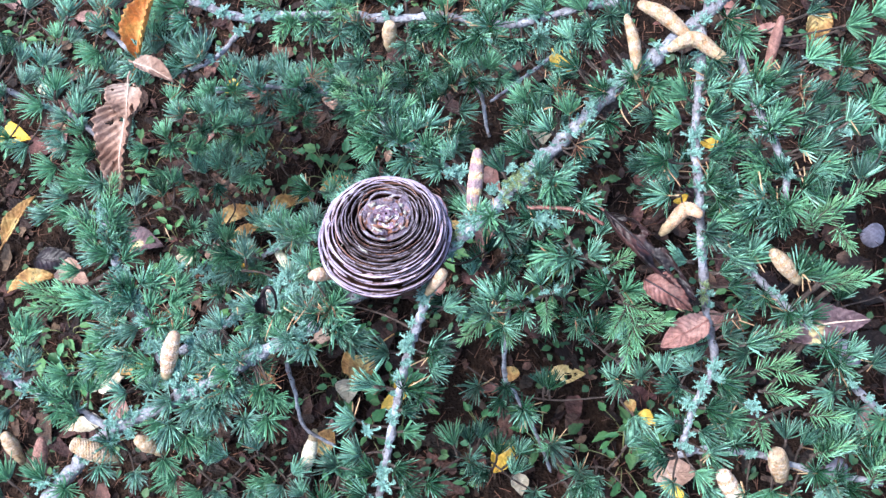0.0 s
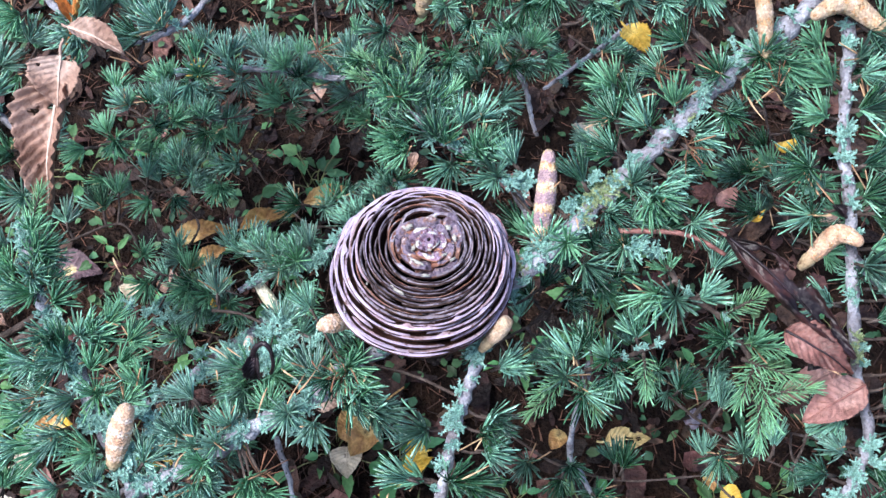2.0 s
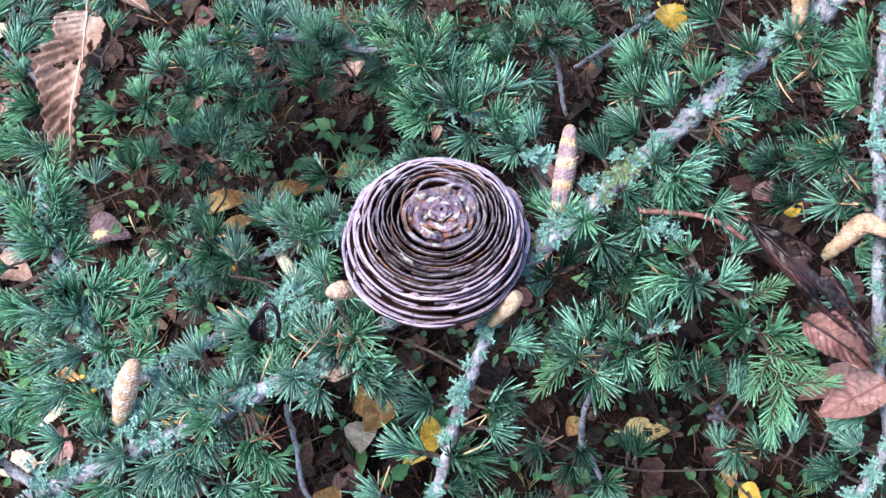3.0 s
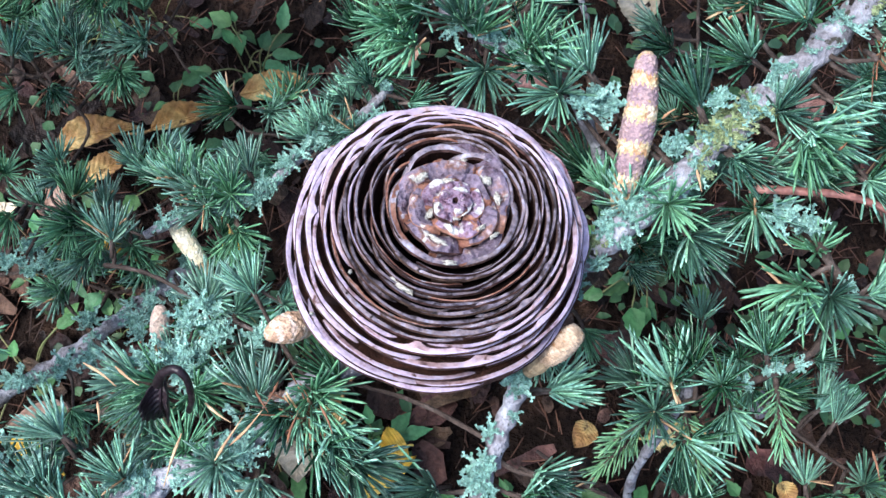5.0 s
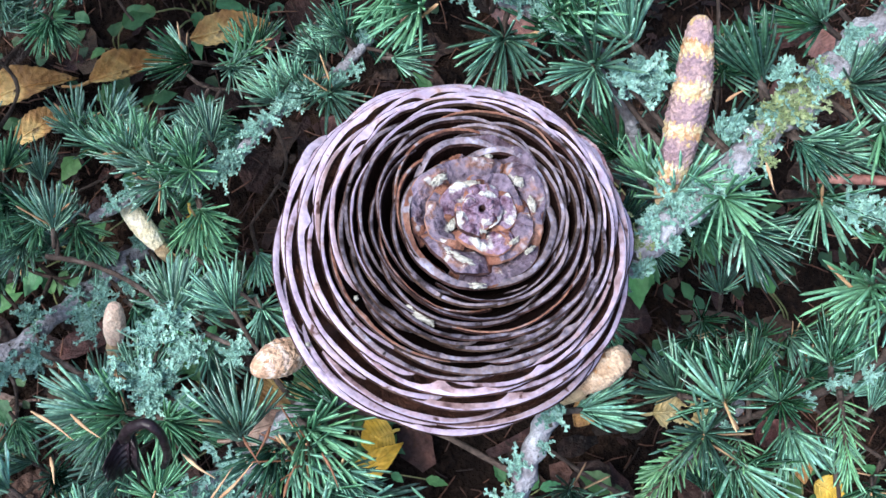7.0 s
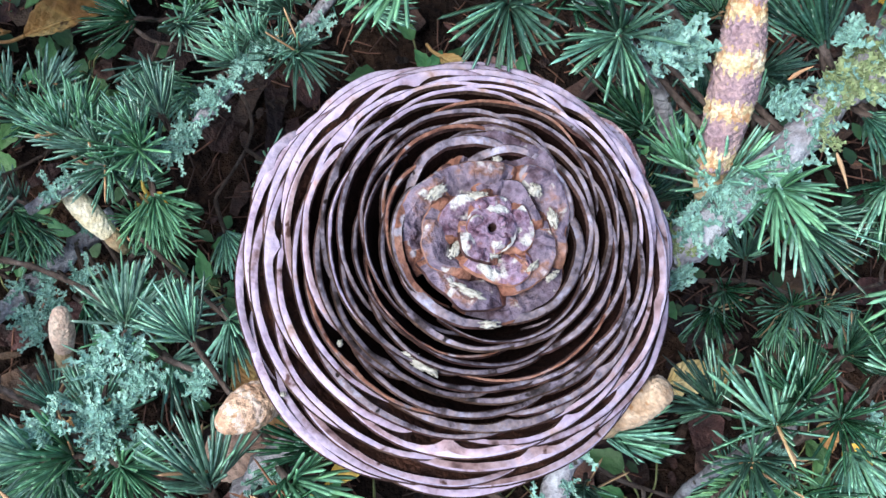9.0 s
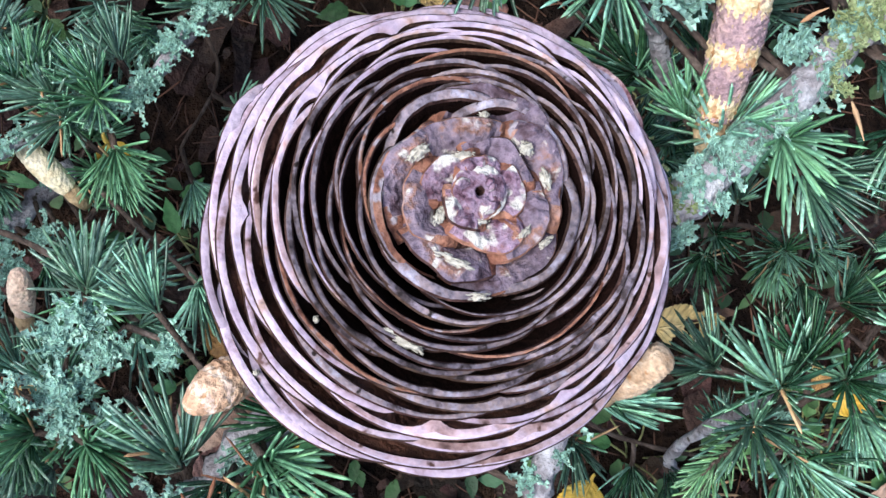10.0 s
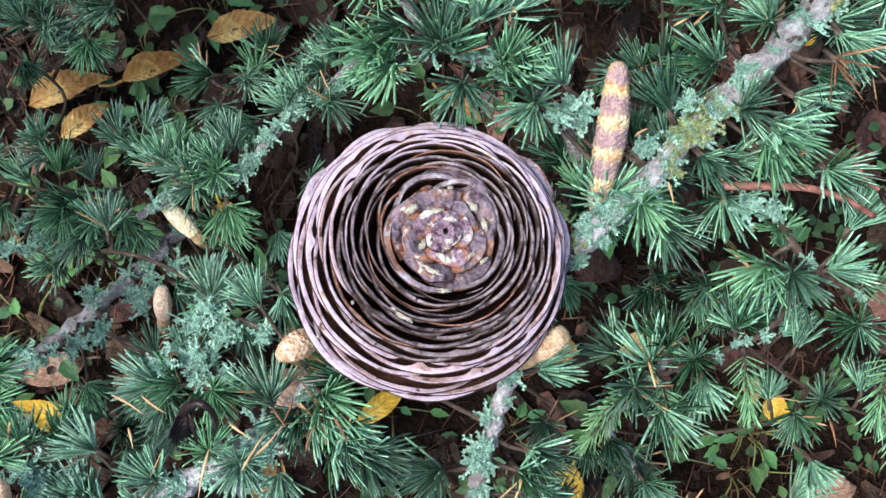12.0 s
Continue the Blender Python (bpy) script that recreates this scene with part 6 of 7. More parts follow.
low_o = branch("shaded cedar branch hanging low over the soil", [(-0.1109, -0.0930, 0.0800), (-0.0858, -0.1086, 0.0800), (-0.0678, -0.0922, 0.0800), (-0.0433, -0.1104, 0.0800), (-0.0187, -0.1166, 0.0800)], 0.0006, 0.0004, M_TWIG)
sprinkle(low_o, 20, 0.018, 0.95)
branch("thin forked bare twig under the branches", [(-0.0601, -0.0457, 0.0900), (-0.0528, -0.0606, 0.0900), (-0.0451, -0.0780, 0.0900), (-0.0273, -0.0868, 0.0900)], 0.0012, 0.0008)
low_q = branch("shaded cedar branch hanging low over the soil", [(0.0197, -0.0860, 0.0500), (0.0398, -0.0750, 0.0500), (0.0712, -0.0902, 0.0500), (0.1025, -0.0754, 0.0500), (0.1236, -0.0912, 0.0500)], 0.0006, 0.0004, M_TWIG)
sprinkle(low_q, 20, 0.02, 0.95)
low_r = branch("shaded cedar branch hanging low over the soil", [(0.1122, -0.0408, 0.0600), (0.1349, -0.0202, 0.0600), (0.1785, -0.0230, 0.0600), (0.2105, 0.0110, 0.0600), (0.2454, 0.0265, 0.0600)], 0.0006, 0.0004, M_TWIG)
sprinkle(low_r, 8, 0.02, 0.95)
low_s = branch("shaded cedar branch hanging low over the soil", [(-0.0723, 0.0983, 0.0850), (-0.0482, 0.1188, 0.0850), (-0.0107, 0.1441, 0.0850), (0.0274, 0.1697, 0.0850), (0.0653, 0.2040, 0.0850)], 0.0006, 0.0004, M_TWIG)
sprinkle(low_s, 34, 0.02, 0.95)
low_t = branch("shaded cedar branch hanging low over the soil", [(0.1619, 0.1467, 0.0900), (0.1955, 0.1255, 0.0900), (0.2185, 0.0979, 0.0900), (0.2445, 0.1096, 0.0900)], 0.0006, 0.0004, M_TWIG)
sprinkle(low_t, 23, 0.02, 0.95)
low_u = branch("shaded cedar branch hanging low over the soil", [(-0.3085, 0.2078, 0.0700), (-0.2652, 0.1719, 0.0700), (-0.2321, 0.1379, 0.0700), (-0.1927, 0.1184, 0.0700)], 0.0006, 0.0004, M_TWIG)
sprinkle(low_u, 17, 0.02, 0.95)
low_v = branch("shaded cedar branch hanging low over the soil", [(-0.1774, 0.1170, 0.0600), (-0.1386, 0.1104, 0.0600), (-0.1072, 0.0998, 0.0600), (-0.0894, 0.0810, 0.0600)], 0.0006, 0.0004, M_TWIG)
sprinkle(low_v, 15, 0.016, 0.95)
low_x = branch("shaded cedar branch hanging low over the soil", [(-0.1389, 0.0765, 0.0550), (-0.1197, 0.0607, 0.0550), (-0.1269, 0.0361, 0.0550), (-0.1067, 0.0297, 0.0550), (-0.0927, 0.0359, 0.0550)], 0.0006, 0.0004, M_TWIG)
sprinkle(low_x, 18, 0.018, 0.95)
low_y = branch("shaded cedar branch hanging low over the soil", [(-0.1409, 0.0103, 0.0500), (-0.1231, 0.0130, 0.0500), (-0.1029, 0.0083, 0.0500), (-0.0904, 0.0126, 0.0500), (-0.0769, 0.0002, 0.0500)], 0.0006, 0.0004, M_TWIG)
sprinkle(low_y, 10, 0.018, 0.95)
low_z = branch("shaded cedar branch hanging low over the soil", [(-0.1318, -0.0608, 0.0600), (-0.1190, -0.0500, 0.0600), (-0.1067, -0.0531, 0.0600), (-0.0936, -0.0421, 0.0600), (-0.0820, -0.0311, 0.0600)], 0.0006, 0.0004, M_TWIG)
sprinkle(low_z, 20, 0.018, 0.95)
low_aa = branch("shaded cedar branch hanging low over the soil", [(-0.0885, 0.0846, 0.0450), (-0.0725, 0.0698, 0.0450), (-0.0572, 0.0668, 0.0450), (-0.0448, 0.0480, 0.0450), (-0.0532, 0.0283, 0.0450)], 0.0006, 0.0004, M_TWIG)
sprinkle(low_aa, 11, 0.018, 0.95)
lichens(low_y, [(-0.1269, 0.0098, 0.0600), (-0.1209, 0.0118, 0.0600), (-0.1067, -0.0037, 0.0600), (-0.1284, 0.0187, 0.0600), (-0.1266, 0.0179, 0.0600)], scale=1.0)
low_bb = branch("shaded cedar branch hanging low over the soil", [(-0.1500, 0.1050, 0.0750), (-0.1250, 0.1250, 0.0780), (-0.0950, 0.1400, 0.0780), (-0.0600, 0.1500, 0.0760)], 0.0006, 0.0004, M_TWIG)
sprinkle(low_bb, 20, 0.016, 0.95)
low_cc = branch("shaded cedar branch hanging low over the soil", [(-0.1650, 0.0850, 0.0800), (-0.1380, 0.0980, 0.0820), (-0.1080, 0.1020, 0.0820), (-0.0830, 0.1120, 0.0800)], 0.0006, 0.0004, M_TWIG)
sprinkle(low_cc, 16, 0.014, 0.95)
low_dd = branch("shaded cedar branch hanging low over the soil", [(-0.1040, 0.0484, 0.0620), (-0.0901, 0.0412, 0.0660), (-0.0774, 0.0313, 0.0660), (-0.0660, 0.0225, 0.0600)], 0.0007, 0.0005, M_TWIG)
sprinkle(low_dd, 16, 0.013, 0.95)
low_ee = branch("shaded cedar branch hanging low over the soil", [(-0.0961, 0.0071, 0.0850), (-0.0824, 0.0044, 0.0900), (-0.0686, -0.0022, 0.0920), (-0.0560, -0.0130, 0.0880)], 0.0007, 0.0005, M_TWIG)
sprinkle(low_ee, 16, 0.013, 0.95)
low_ff = branch("shaded cedar branch hanging low over the soil", [(-0.0894, -0.0178, 0.1000), (-0.0765, -0.0238, 0.1050), (-0.0659, -0.0297, 0.1070), (-0.0560, -0.0373, 0.1000)], 0.0007, 0.0005, M_TWIG)
sprinkle(low_ff, 14, 0.013, 0.95)
low_gg = branch("shaded cedar branch hanging low over the soil", [(0.0692, 0.0104, 0.0500), (0.0828, 0.0097, 0.0540), (0.0978, 0.0058, 0.0540), (0.1175, 0.0109, 0.0500)], 0.0007, 0.0005, M_TWIG)
sprinkle(low_gg, 11, 0.012, 0.8)
low_w = branch("shaded cedar branch hanging low over the soil", [(-0.0502, -0.0148, 0.1250), (-0.0568, -0.0238, 0.1250), (-0.0606, -0.0326, 0.1250), (-0.0588, -0.0152, 0.1250)], 0.0006, 0.0004, M_TWIG)
sprinkle(low_w, 6, 0.012, 0.95)
lichens(low_w, [(-0.0567, -0.0124, 0.1300), (-0.0551, -0.0159, 0.1260), (-0.0573, -0.0274, 0.1300), (-0.0540, -0.0237, 0.1260), (-0.0602, -0.0254, 0.1300), (-0.0423, -0.0176, 0.1260), (-0.0684, -0.0278, 0.1300), (-0.0522, -0.0293, 0.1260), (-0.0571, -0.0295, 0.1300), (-0.0617, -0.0240, 0.1260), (-0.0599, -0.0183, 0.1300), (-0.0520, -0.0208, 0.1260)], scale=0.95)
tufts(low_w, [(-0.0560, -0.0059, 0.1389), (-0.0661, -0.0197, 0.1341), (-0.0691, -0.0318, 0.1299), (-0.0545, -0.0333, 0.1293), (-0.0608, -0.0260, 0.1319), (-0.0471, -0.0091, 0.1378), (-0.0587, -0.0080, 0.1150), (-0.0507, -0.0039, 0.1396)], fresh=0.35)

# ---------------------------------------------------------------- lichen on the bark
lichen_along(main, 20, 1.05)
lichen_along(left_main, 22, 1)
lichen_along(left, 14, 0.9)
lichen_along(right, 14, 0.8)
lichen_along(down, 6, 0.8)
lichen_along(top, 16, 0.8)
lichen_along(low_b, 16, 0.8)
lichen_along(low_e, 16, 0.75)
lichen_along(low_a, 8, 0.9)
lichen_along(far_right, 8, 0.7)
lichen_along(right_mid, 8, 0.7)

# ---------------------------------------------------------------- the cone
cone = cedar_cone((0.0000, 0.0006, 0.1765), (0.03, 0.06, 1.0))
resin(cone, [(-0.0071, 0.0048, 0.0008, 0.0020, 0.0008, 40), (0.0009, 0.0097, 0.0000, 0.0008, 0.0006, 0), (-0.0000, -0.0123, -0.0002, 0.0017, 0.0006, 0), (-0.0082, -0.0178, -0.0020, 0.0028, 0.0007, -25), (-0.0101, -0.0162, -0.0018, 0.0015, 0.0005, -20), (-0.0030, -0.0083, 0.0008, 0.0028, 0.0008, -20), (0.0060, 0.0055, 0.0008, 0.0010, 0.0011, 0), (0.0082, 0.0018, 0.0008, 0.0008, 0.0015, 20), (-0.0046, -0.0028, 0.0008, 0.0015, 0.0007, 60), (0.0051, -0.0050, 0.0008, 0.0017, 0.0006, 40), (0.0082, -0.0058, 0.0000, 0.0013, 0.0005, 40), (-0.0190, -0.0147, -0.0044, 0.0005, 0.0005, 0), (-0.0001, -0.0034, 0.0008, 0.0014, 0.0007, 0), (-0.0264, -0.0207, -0.0147, 0.0005, 0.0005, 0), (-0.0019, 0.0044, 0.0008, 0.0017, 0.0007, 0)])

# ---------------------------------------------------------------- catkins
catkin("upright pink and yellow banded catkin beside the cone", (0.0362, 0.0143, 0.1580), (0.0376, 0.0402, 0.1728), 0.0036, M_CATKIN_PINK, (0.0006, 0.0000, 0.0010), 1, 17, 0.65, (M_POLLEN, M_BRACT_ORANGE))
catkin("short cream catkin tucked against the cone", (-0.0285, -0.0205, 0.1525), (-0.0360, -0.0258, 0.1602), 0.0033, M_BRACT_PEACH, (0.0000, 0.0000, 0.0010), 2, 8, 0.95, (M_CATKIN_BLUSH, M_CATKIN))
catkin("small golden catkin tucked under the cone", (0.0218, -0.0236, 0.1540), (0.0276, -0.0189, 0.1618), 0.0029, M_CATKIN, (0.0000, 0.0000, 0.0000), 3, 12, 0.5)
catkin("tan catkin standing on the lichen branch", (-0.1042, -0.0683, 0.1351), (-0.0974, -0.0546, 0.1519), 0.004, M_BRACT_PEACH, (0.0000, 0.0000, 0.0010), 4, 13, 0.6, (M_CATKIN_BLUSH, M_CATKIN))
catkin("long cream catkin hanging at the branch fork", (0.1094, 0.0776, 0.1861), (0.1027, 0.0970, 0.2029), 0.0028, M_CATKIN, (0.0010, 0.0000, 0.0010), 5, 17, 0.75, (M_CATKIN_TAN, M_BRACT_ORANGE))
catkin("curved cream catkin lying over the branch fork", (0.1453, 0.0839, 0.1924), (0.1223, 0.0828, 0.1960), 0.0036, M_CATKIN, (0.0000, 0.0060, 0.0020), 6, 17, 0.75, (M_CATKIN_TAN, M_BRACT_ORANGE))
catkin("cream catkin leaning on the branch fork", (0.1307, 0.0923, 0.1953), (0.1076, 0.1033, 0.2032), 0.0036, M_CATKIN, (0.0000, 0.0010, 0.0020), 7, 17, 0.75, (M_CATKIN_TAN, M_BRACT_ORANGE))
catkin("curved pinkish catkin beside the grey twig", (0.1280, 0.0118, 0.1591), (0.1418, 0.0126, 0.1694), 0.0033, M_BRACT_PEACH, (0.0000, 0.0050, 0.0020), 8, 14, 0.75, (M_CATKIN, M_BRACT_ORANGE))
catkin("stout cream catkin on a side twig", (0.1861, -0.0011, 0.1406), (0.1742, 0.0054, 0.1529), 0.0038, M_CATKIN, (0.0000, 0.0000, 0.0010), 9, 12, 0.75, (M_CATKIN_TAN, M_BRACT_ORANGE))
catkin("small cream bud-shaped catkin among needles", (-0.0100, 0.0908, 0.1848), (-0.0085, 0.0938, 0.1958), 0.0036, M_CATKIN, (0.0000, 0.0000, 0.0000), 10, 7, 0.5, (M_CATKIN_TAN, M_BRACT_ORANGE))
catkin("pale catkin on a low twig", (-0.0728, 0.0148, 0.0712), (-0.0813, 0.0234, 0.0800), 0.0028, M_CATKIN_PALE, (0.0000, 0.0000, 0.0000), 11, 9, 0.6)
catkin("pale pinkish catkin among low tufts", (-0.0791, -0.0115, 0.0780), (-0.0784, -0.0034, 0.0860), 0.0027, M_CATKIN_BLUSH, (0.0000, 0.0000, 0.0000), 12, 9, 0.7)
catkin("fat cream catkin at the lower branch", (-0.1297, -0.1090, 0.1189), (-0.1463, -0.1058, 0.1280), 0.0046, M_CATKIN, (0.0000, 0.0000, 0.0010), 13, 12, 0.5, (M_CATKIN_TAN, M_BRACT_ORANGE))
catkin("pinkish tan catkin beside the lichen branch", (-0.1086, -0.1024, 0.1171), (-0.1159, -0.1003, 0.1259), 0.0038, M_CATKIN, (0.0000, 0.0000, 0.0000), 14, 9, 0.75, (M_CATKIN_TAN, M_BRACT_ORANGE))
catkin("pale catkin fallen among the needles", (-0.1807, -0.1100, 0.1105), (-0.1854, -0.1023, 0.1212), 0.0036, M_CATKIN, (0.0000, 0.0000, 0.0000), 15, 10, 0.75, (M_CATKIN_TAN, M_BRACT_ORANGE))
catkin("dark red-brown catkin among the needles", (-0.1685, -0.1169, 0.1081), (-0.1653, -0.1028, 0.1210), 0.0036, M_CATKIN_BROWN, (0.0000, 0.0000, 0.0000), 16, 10, 0.75)
catkin("pale yellow catkin hanging from a low twig", (-0.0408, -0.0837, 0.0850), (-0.0434, -0.0983, 0.0800), 0.0036, M_CATKIN_PALE, (0.0000, 0.0000, 0.0000), 17, 9, 0.75)
catkin("brown banded catkin near low twigs", (0.1853, -0.0853, 0.1052), (0.1809, -0.0792, 0.1213), 0.0046, M_CATKIN, (0.0000, 0.0000, 0.0000), 18, 7, 0.4, (M_CATKIN_TAN, M_BRACT_ORANGE))
catkin("cream catkin standing among lower needle tufts", (0.1670, -0.0990, 0.1003), (0.1576, -0.0890, 0.1158), 0.0044, M_CATKIN_BLUSH, (0.0000, 0.0000, 0.0000), 19, 12, 0.5, (M_CATKIN, M_BRACT_ORANGE))
catkin("dark dried catkin at the upper twigs", (0.1692, 0.0864, 0.1832), (0.1732, 0.1032, 0.1971), 0.0026, M_CATKIN_BROWN, (0.0000, 0.0000, 0.0000), 20, 18, 0.75)
catkin("tan catkin lying behind the lower branch", (-0.0824, -0.0315, 0.0600), (-0.0974, -0.0310, 0.0600), 0.0036, M_CATKIN, (0.0000, 0.0000, 0.0000), 21, 12, 0.75, (M_CATKIN_TAN, M_BRACT_ORANGE))

# ---------------------------------------------------------------- leaves caught in the branches
dead_leaf("long curled brown leaf with pale midrib caught in the branches", 31, (-0.1392, 0.0305, 0.1690), (0.0585, 0.0260), "tapered", M_LEAF_BROWN, 164, (-36, 8), stalk=0.12, vein=M_VEIN, curl=0.75, arch=0.3, twist=0.45, veins=12, ridge=0.0012, teeth=9, holes=((0.21, 0.16, 0.022, 0.16), (0.10, -0.55, 0.05, 0.25), (0.26, 0.55, 0.02, 0.10), (0.35, -0.95, 0.05, 0.2)), group="leaves caught in the branches")
dead_leaf("torn pale brown leaf base on the needles", 32, (-0.1336, 0.0486, 0.1870), (0.0192, 0.021), "wide", M_LEAF_TAN, 173, (-36, 0), stalk=0.3, curl=0.4, rot=0.5, vein=M_VEIN, group="leaves caught in the branches")
dead_leaf("folded tan leaf with a rusty tip on the needles", 33, (-0.1222, 0.0644, 0.1916), (0.0233, 0.012), "long", M_LEAF_TAN, -107, (-16, 0), stalk=0.1, curl=0.8, arch=0.4, rot=0.3, vein=M_VEIN, group="leaves caught in the branches")
dead_leaf("crumpled orange and brown leaf caught above", 34, (-0.1306, 0.0892, 0.1982), (0.0413, 0.016), "long", M_LEAF_FLAME, -18, (24, 0), stalk=0.3, curl=1.0, arch=0.5, twist=0.9, rot=0.48, ridge=0.0012, veins=11, group="leaves caught in the branches")
dead_leaf("large shrivelled dark purple leaf with rolled edges and holes", 35, (0.1200, -0.0042, 0.1625), (0.0590, 0.0215), "long", M_LEAF_MAHOGANY, -131, (-10, 0), stalk=0.14, stalk_material=M_STALK, vein=M_LEAF_DARK, curl=0.25, arch=0.2, twist=0.25, veins=8, ridge=0.0004, teeth=16, holes=((0.25, -0.33, 0.075, 0.26), (0.45, -0.72, 0.075, 0.42), (0.60, 0.12, 0.06, 0.22), (0.73, -0.28, 0.05, 0.22)), roll_edge=4.2, middle=M_LEAF_DARK, group="leaves caught in the branches")
dead_leaf("tan dead leaf among dark tufts under the cone", 81, (-0.0369, -0.0307, 0.1000), (0.0200, 0.0110), "wide", M_LEAF_TAN, -70, (10, 0), stalk=0.2, curl=0.4, rot=0.35, group="leaves caught in the branches")
dead_leaf("narrow yellow leaf on the litter under the cone", 82, (-0.0141, -0.0360, 0.0120), (0.0250, 0.0095), "long", M_LEAF_YELLOW, -50, (4, 0), stalk=0.25, curl=0.5, rot=0.2)
dead_leaf("red-brown veined leaf under the shrivelled purple leaf", 36, (0.1290, -0.0215, 0.1575), (0.0260, 0.0150), "wide", M_LEAF_RUSSET, -120, (-6, 0), stalk=0, vein=M_LEAF_DARK, curl=0.3, arch=0.2, veins=9, ridge=0.0006, group="leaves caught in the branches")
dead_leaf("dull red-brown leaf with toothed edge on the needles", 37, (0.1379, -0.0327, 0.1395), (0.0259, 0.0145), "round", M_LEAF_RED, 124, (-2, 0), stalk=0, curl=0.25, arch=0.15, teeth=22, vein=M_STALK, ridge=0.0006, group="leaves caught in the branches")
dead_leaf("red-brown leaf half hidden by the shrivelled leaf", 38, (0.1348, -0.0167, 0.1412), (0.0152, 0.011), "wide", M_LEAF_DARK, 135, (-14, 0), stalk=0, curl=0.2, arch=0.1, ridge=0.0006, group="leaves caught in the branches")
dead_leaf("purple-brown leaf with yellow patches and long stalk", 39, (0.2037, -0.0190, 0.1284), (0.0407, 0.021), "wide", M_LEAF_PATCHY, -79, (4, 0), stalk=0.35, vein=M_VEIN, stalk_material=M_VEIN, curl=0.3, arch=0.2, group="leaves caught in the branches")
dead_leaf("bright yellow leaf on a lichen twig", 40, (0.0716, 0.1211, 0.1300), (0.0158, 0.013), "round", M_LEAF_YELLOW, -144, (0, 0), stalk=0.2, curl=0.3, group="leaves caught in the branches")
dead_leaf("small dark red curled leaf on the grey twig", 41, (0.1358, 0.0258, 0.1670), (0.0060, 0.005), "long", M_LEAF_DARK, 61, (29, 0), stalk=0.2, curl=0.6, group="leaves caught in the branches")
curled_leaf = dead_leaf("curled dark shrivelled leaf among the needles", 42, (-0.0549, -0.0411, 0.1586), (0.0125, 0.008), "wide", M_LEAF_DARK, 178, (-56, 0), stalk=0, curl=1.1, arch=0.6, twist=0.5, rot=0.35, group="leaves caught in the branches")
v, f = tube(spline([(-0.0552, -0.0383, 0.1636), (-0.0535, -0.0367, 0.1672), (-0.0507, -0.0360, 0.1694), (-0.0486, -0.0375, 0.1679), (-0.0481, -0.0402, 0.1629), (-0.0493, -0.0422, 0.1582)], 5), [0.0011 - 0.00002 * i for i in range(26)], 7, 0.1)
part("stalk", mesh_of("stalk", v, f, M_LEAF_DARK), curled_leaf, "hooked dark stalk", curled_leaf.matrix_basis.inverted())
dead_leaf("rusty leaf resting under the upper branch", 43, (-0.0143, 0.0578, 0.1300), (0.0079, 0.005), "long", M_LEAF_TAN, 173, (0, 0), stalk=0, curl=0.5, group="leaves caught in the branches")
dead_leaf("grey-brown leaf under lower needles", 44, (-0.1276, -0.0459, 0.1269), (0.0112, 0.01), "long", M_LEAF_TAN, -81, (3, 0), stalk=0, curl=0.4, group="leaves caught in the branches")
dead_leaf("yellow leaf with dark edge in the upper twigs", 45, (0.1968, 0.1240, 0.1600), (0.0245, 0.013), "wide", M_LEAF_ORANGE, -172, (-55, 0), stalk=0, curl=0.4, group="leaves caught in the branches")
dead_leaf("orange leaf in the low needles", 46, (-0.2582, 0.0477, 0.0500), (0.0382, 0.012), "long", M_LEAF_ORANGE, -18, (0, 0), stalk=0.2, curl=0.7, twist=0.4, group="leaves caught in the branches")
v, f = tube(spline([(0.0616, 0.0147, 0.1641), (0.0719, 0.0147, 0.1651), (0.0820, 0.0143, 0.1660), (0.0905, 0.0121, 0.1652), (0.0985, 0.0090, 0.1621)], 6), [0.0010 - 0.00001 * i for i in range(25)], 8)
tagged(part("leaf_stalk", mesh_of("leaf_stalk", v, f, M_STALK)), "long reddish-brown leaf stalk lying over the needles", "stalk")

# ---------------------------------------------------------------- straws lying on the tufts
straw("pale straw-coloured dead needle on the tufts", (-0.0719, -0.0345, 0.1589), (-0.0640, -0.0389, 0.1604), 0.00036, M_STRAW)
straw("pale straw-coloured dead needle on the tufts", (-0.0436, -0.0508, 0.1532), (-0.0378, -0.0418, 0.1594), 0.00036, M_STRAW)
straw("pale straw-coloured dead needle on the tufts", (-0.0508, -0.0462, 0.1548), (-0.0528, -0.0571, 0.1540), 0.00036, M_STRAW)
straw("pale straw-coloured dead needle on the tufts", (-0.0684, -0.0417, 0.1564), (-0.0668, -0.0461, 0.1579), 0.00036, M_STRAW)
straw("pale straw-coloured dead needle on the tufts", (-0.0466, -0.0400, 0.1570), (-0.0405, -0.0437, 0.1587), 0.00036, M_STRAW)
straw("rust-brown dead needle on the tufts", (-0.0293, -0.0462, 0.1548), (-0.0273, -0.0404, 0.1599), 0.00034, M_RED_NEEDLE)
straw("rust-brown dead needle on the tufts", (-0.0234, -0.0384, 0.1576), (-0.0201, -0.0440, 0.1586), 0.00034, M_RED_NEEDLE)
straw("rust-brown dead needle on the tufts", (-0.0367, -0.0367, 0.1582), (-0.0333, -0.0411, 0.1596), 0.00034, M_RED_NEEDLE)
straw("rust-brown dead needle on the tufts", (-0.0322, -0.0346, 0.1589), (-0.0343, -0.0403, 0.1599), 0.00034, M_RED_NEEDLE)
straw("rust-brown dead needle on the tufts", (0.0755, 0.0190, 0.1777), (0.0762, 0.0195, 0.1808), 0.00034, M_RED_NEEDLE)
straw("rust-brown dead needle on the tufts", (0.0883, -0.0371, 0.1580), (0.0893, -0.0432, 0.1589), 0.00034, M_RED_NEEDLE)
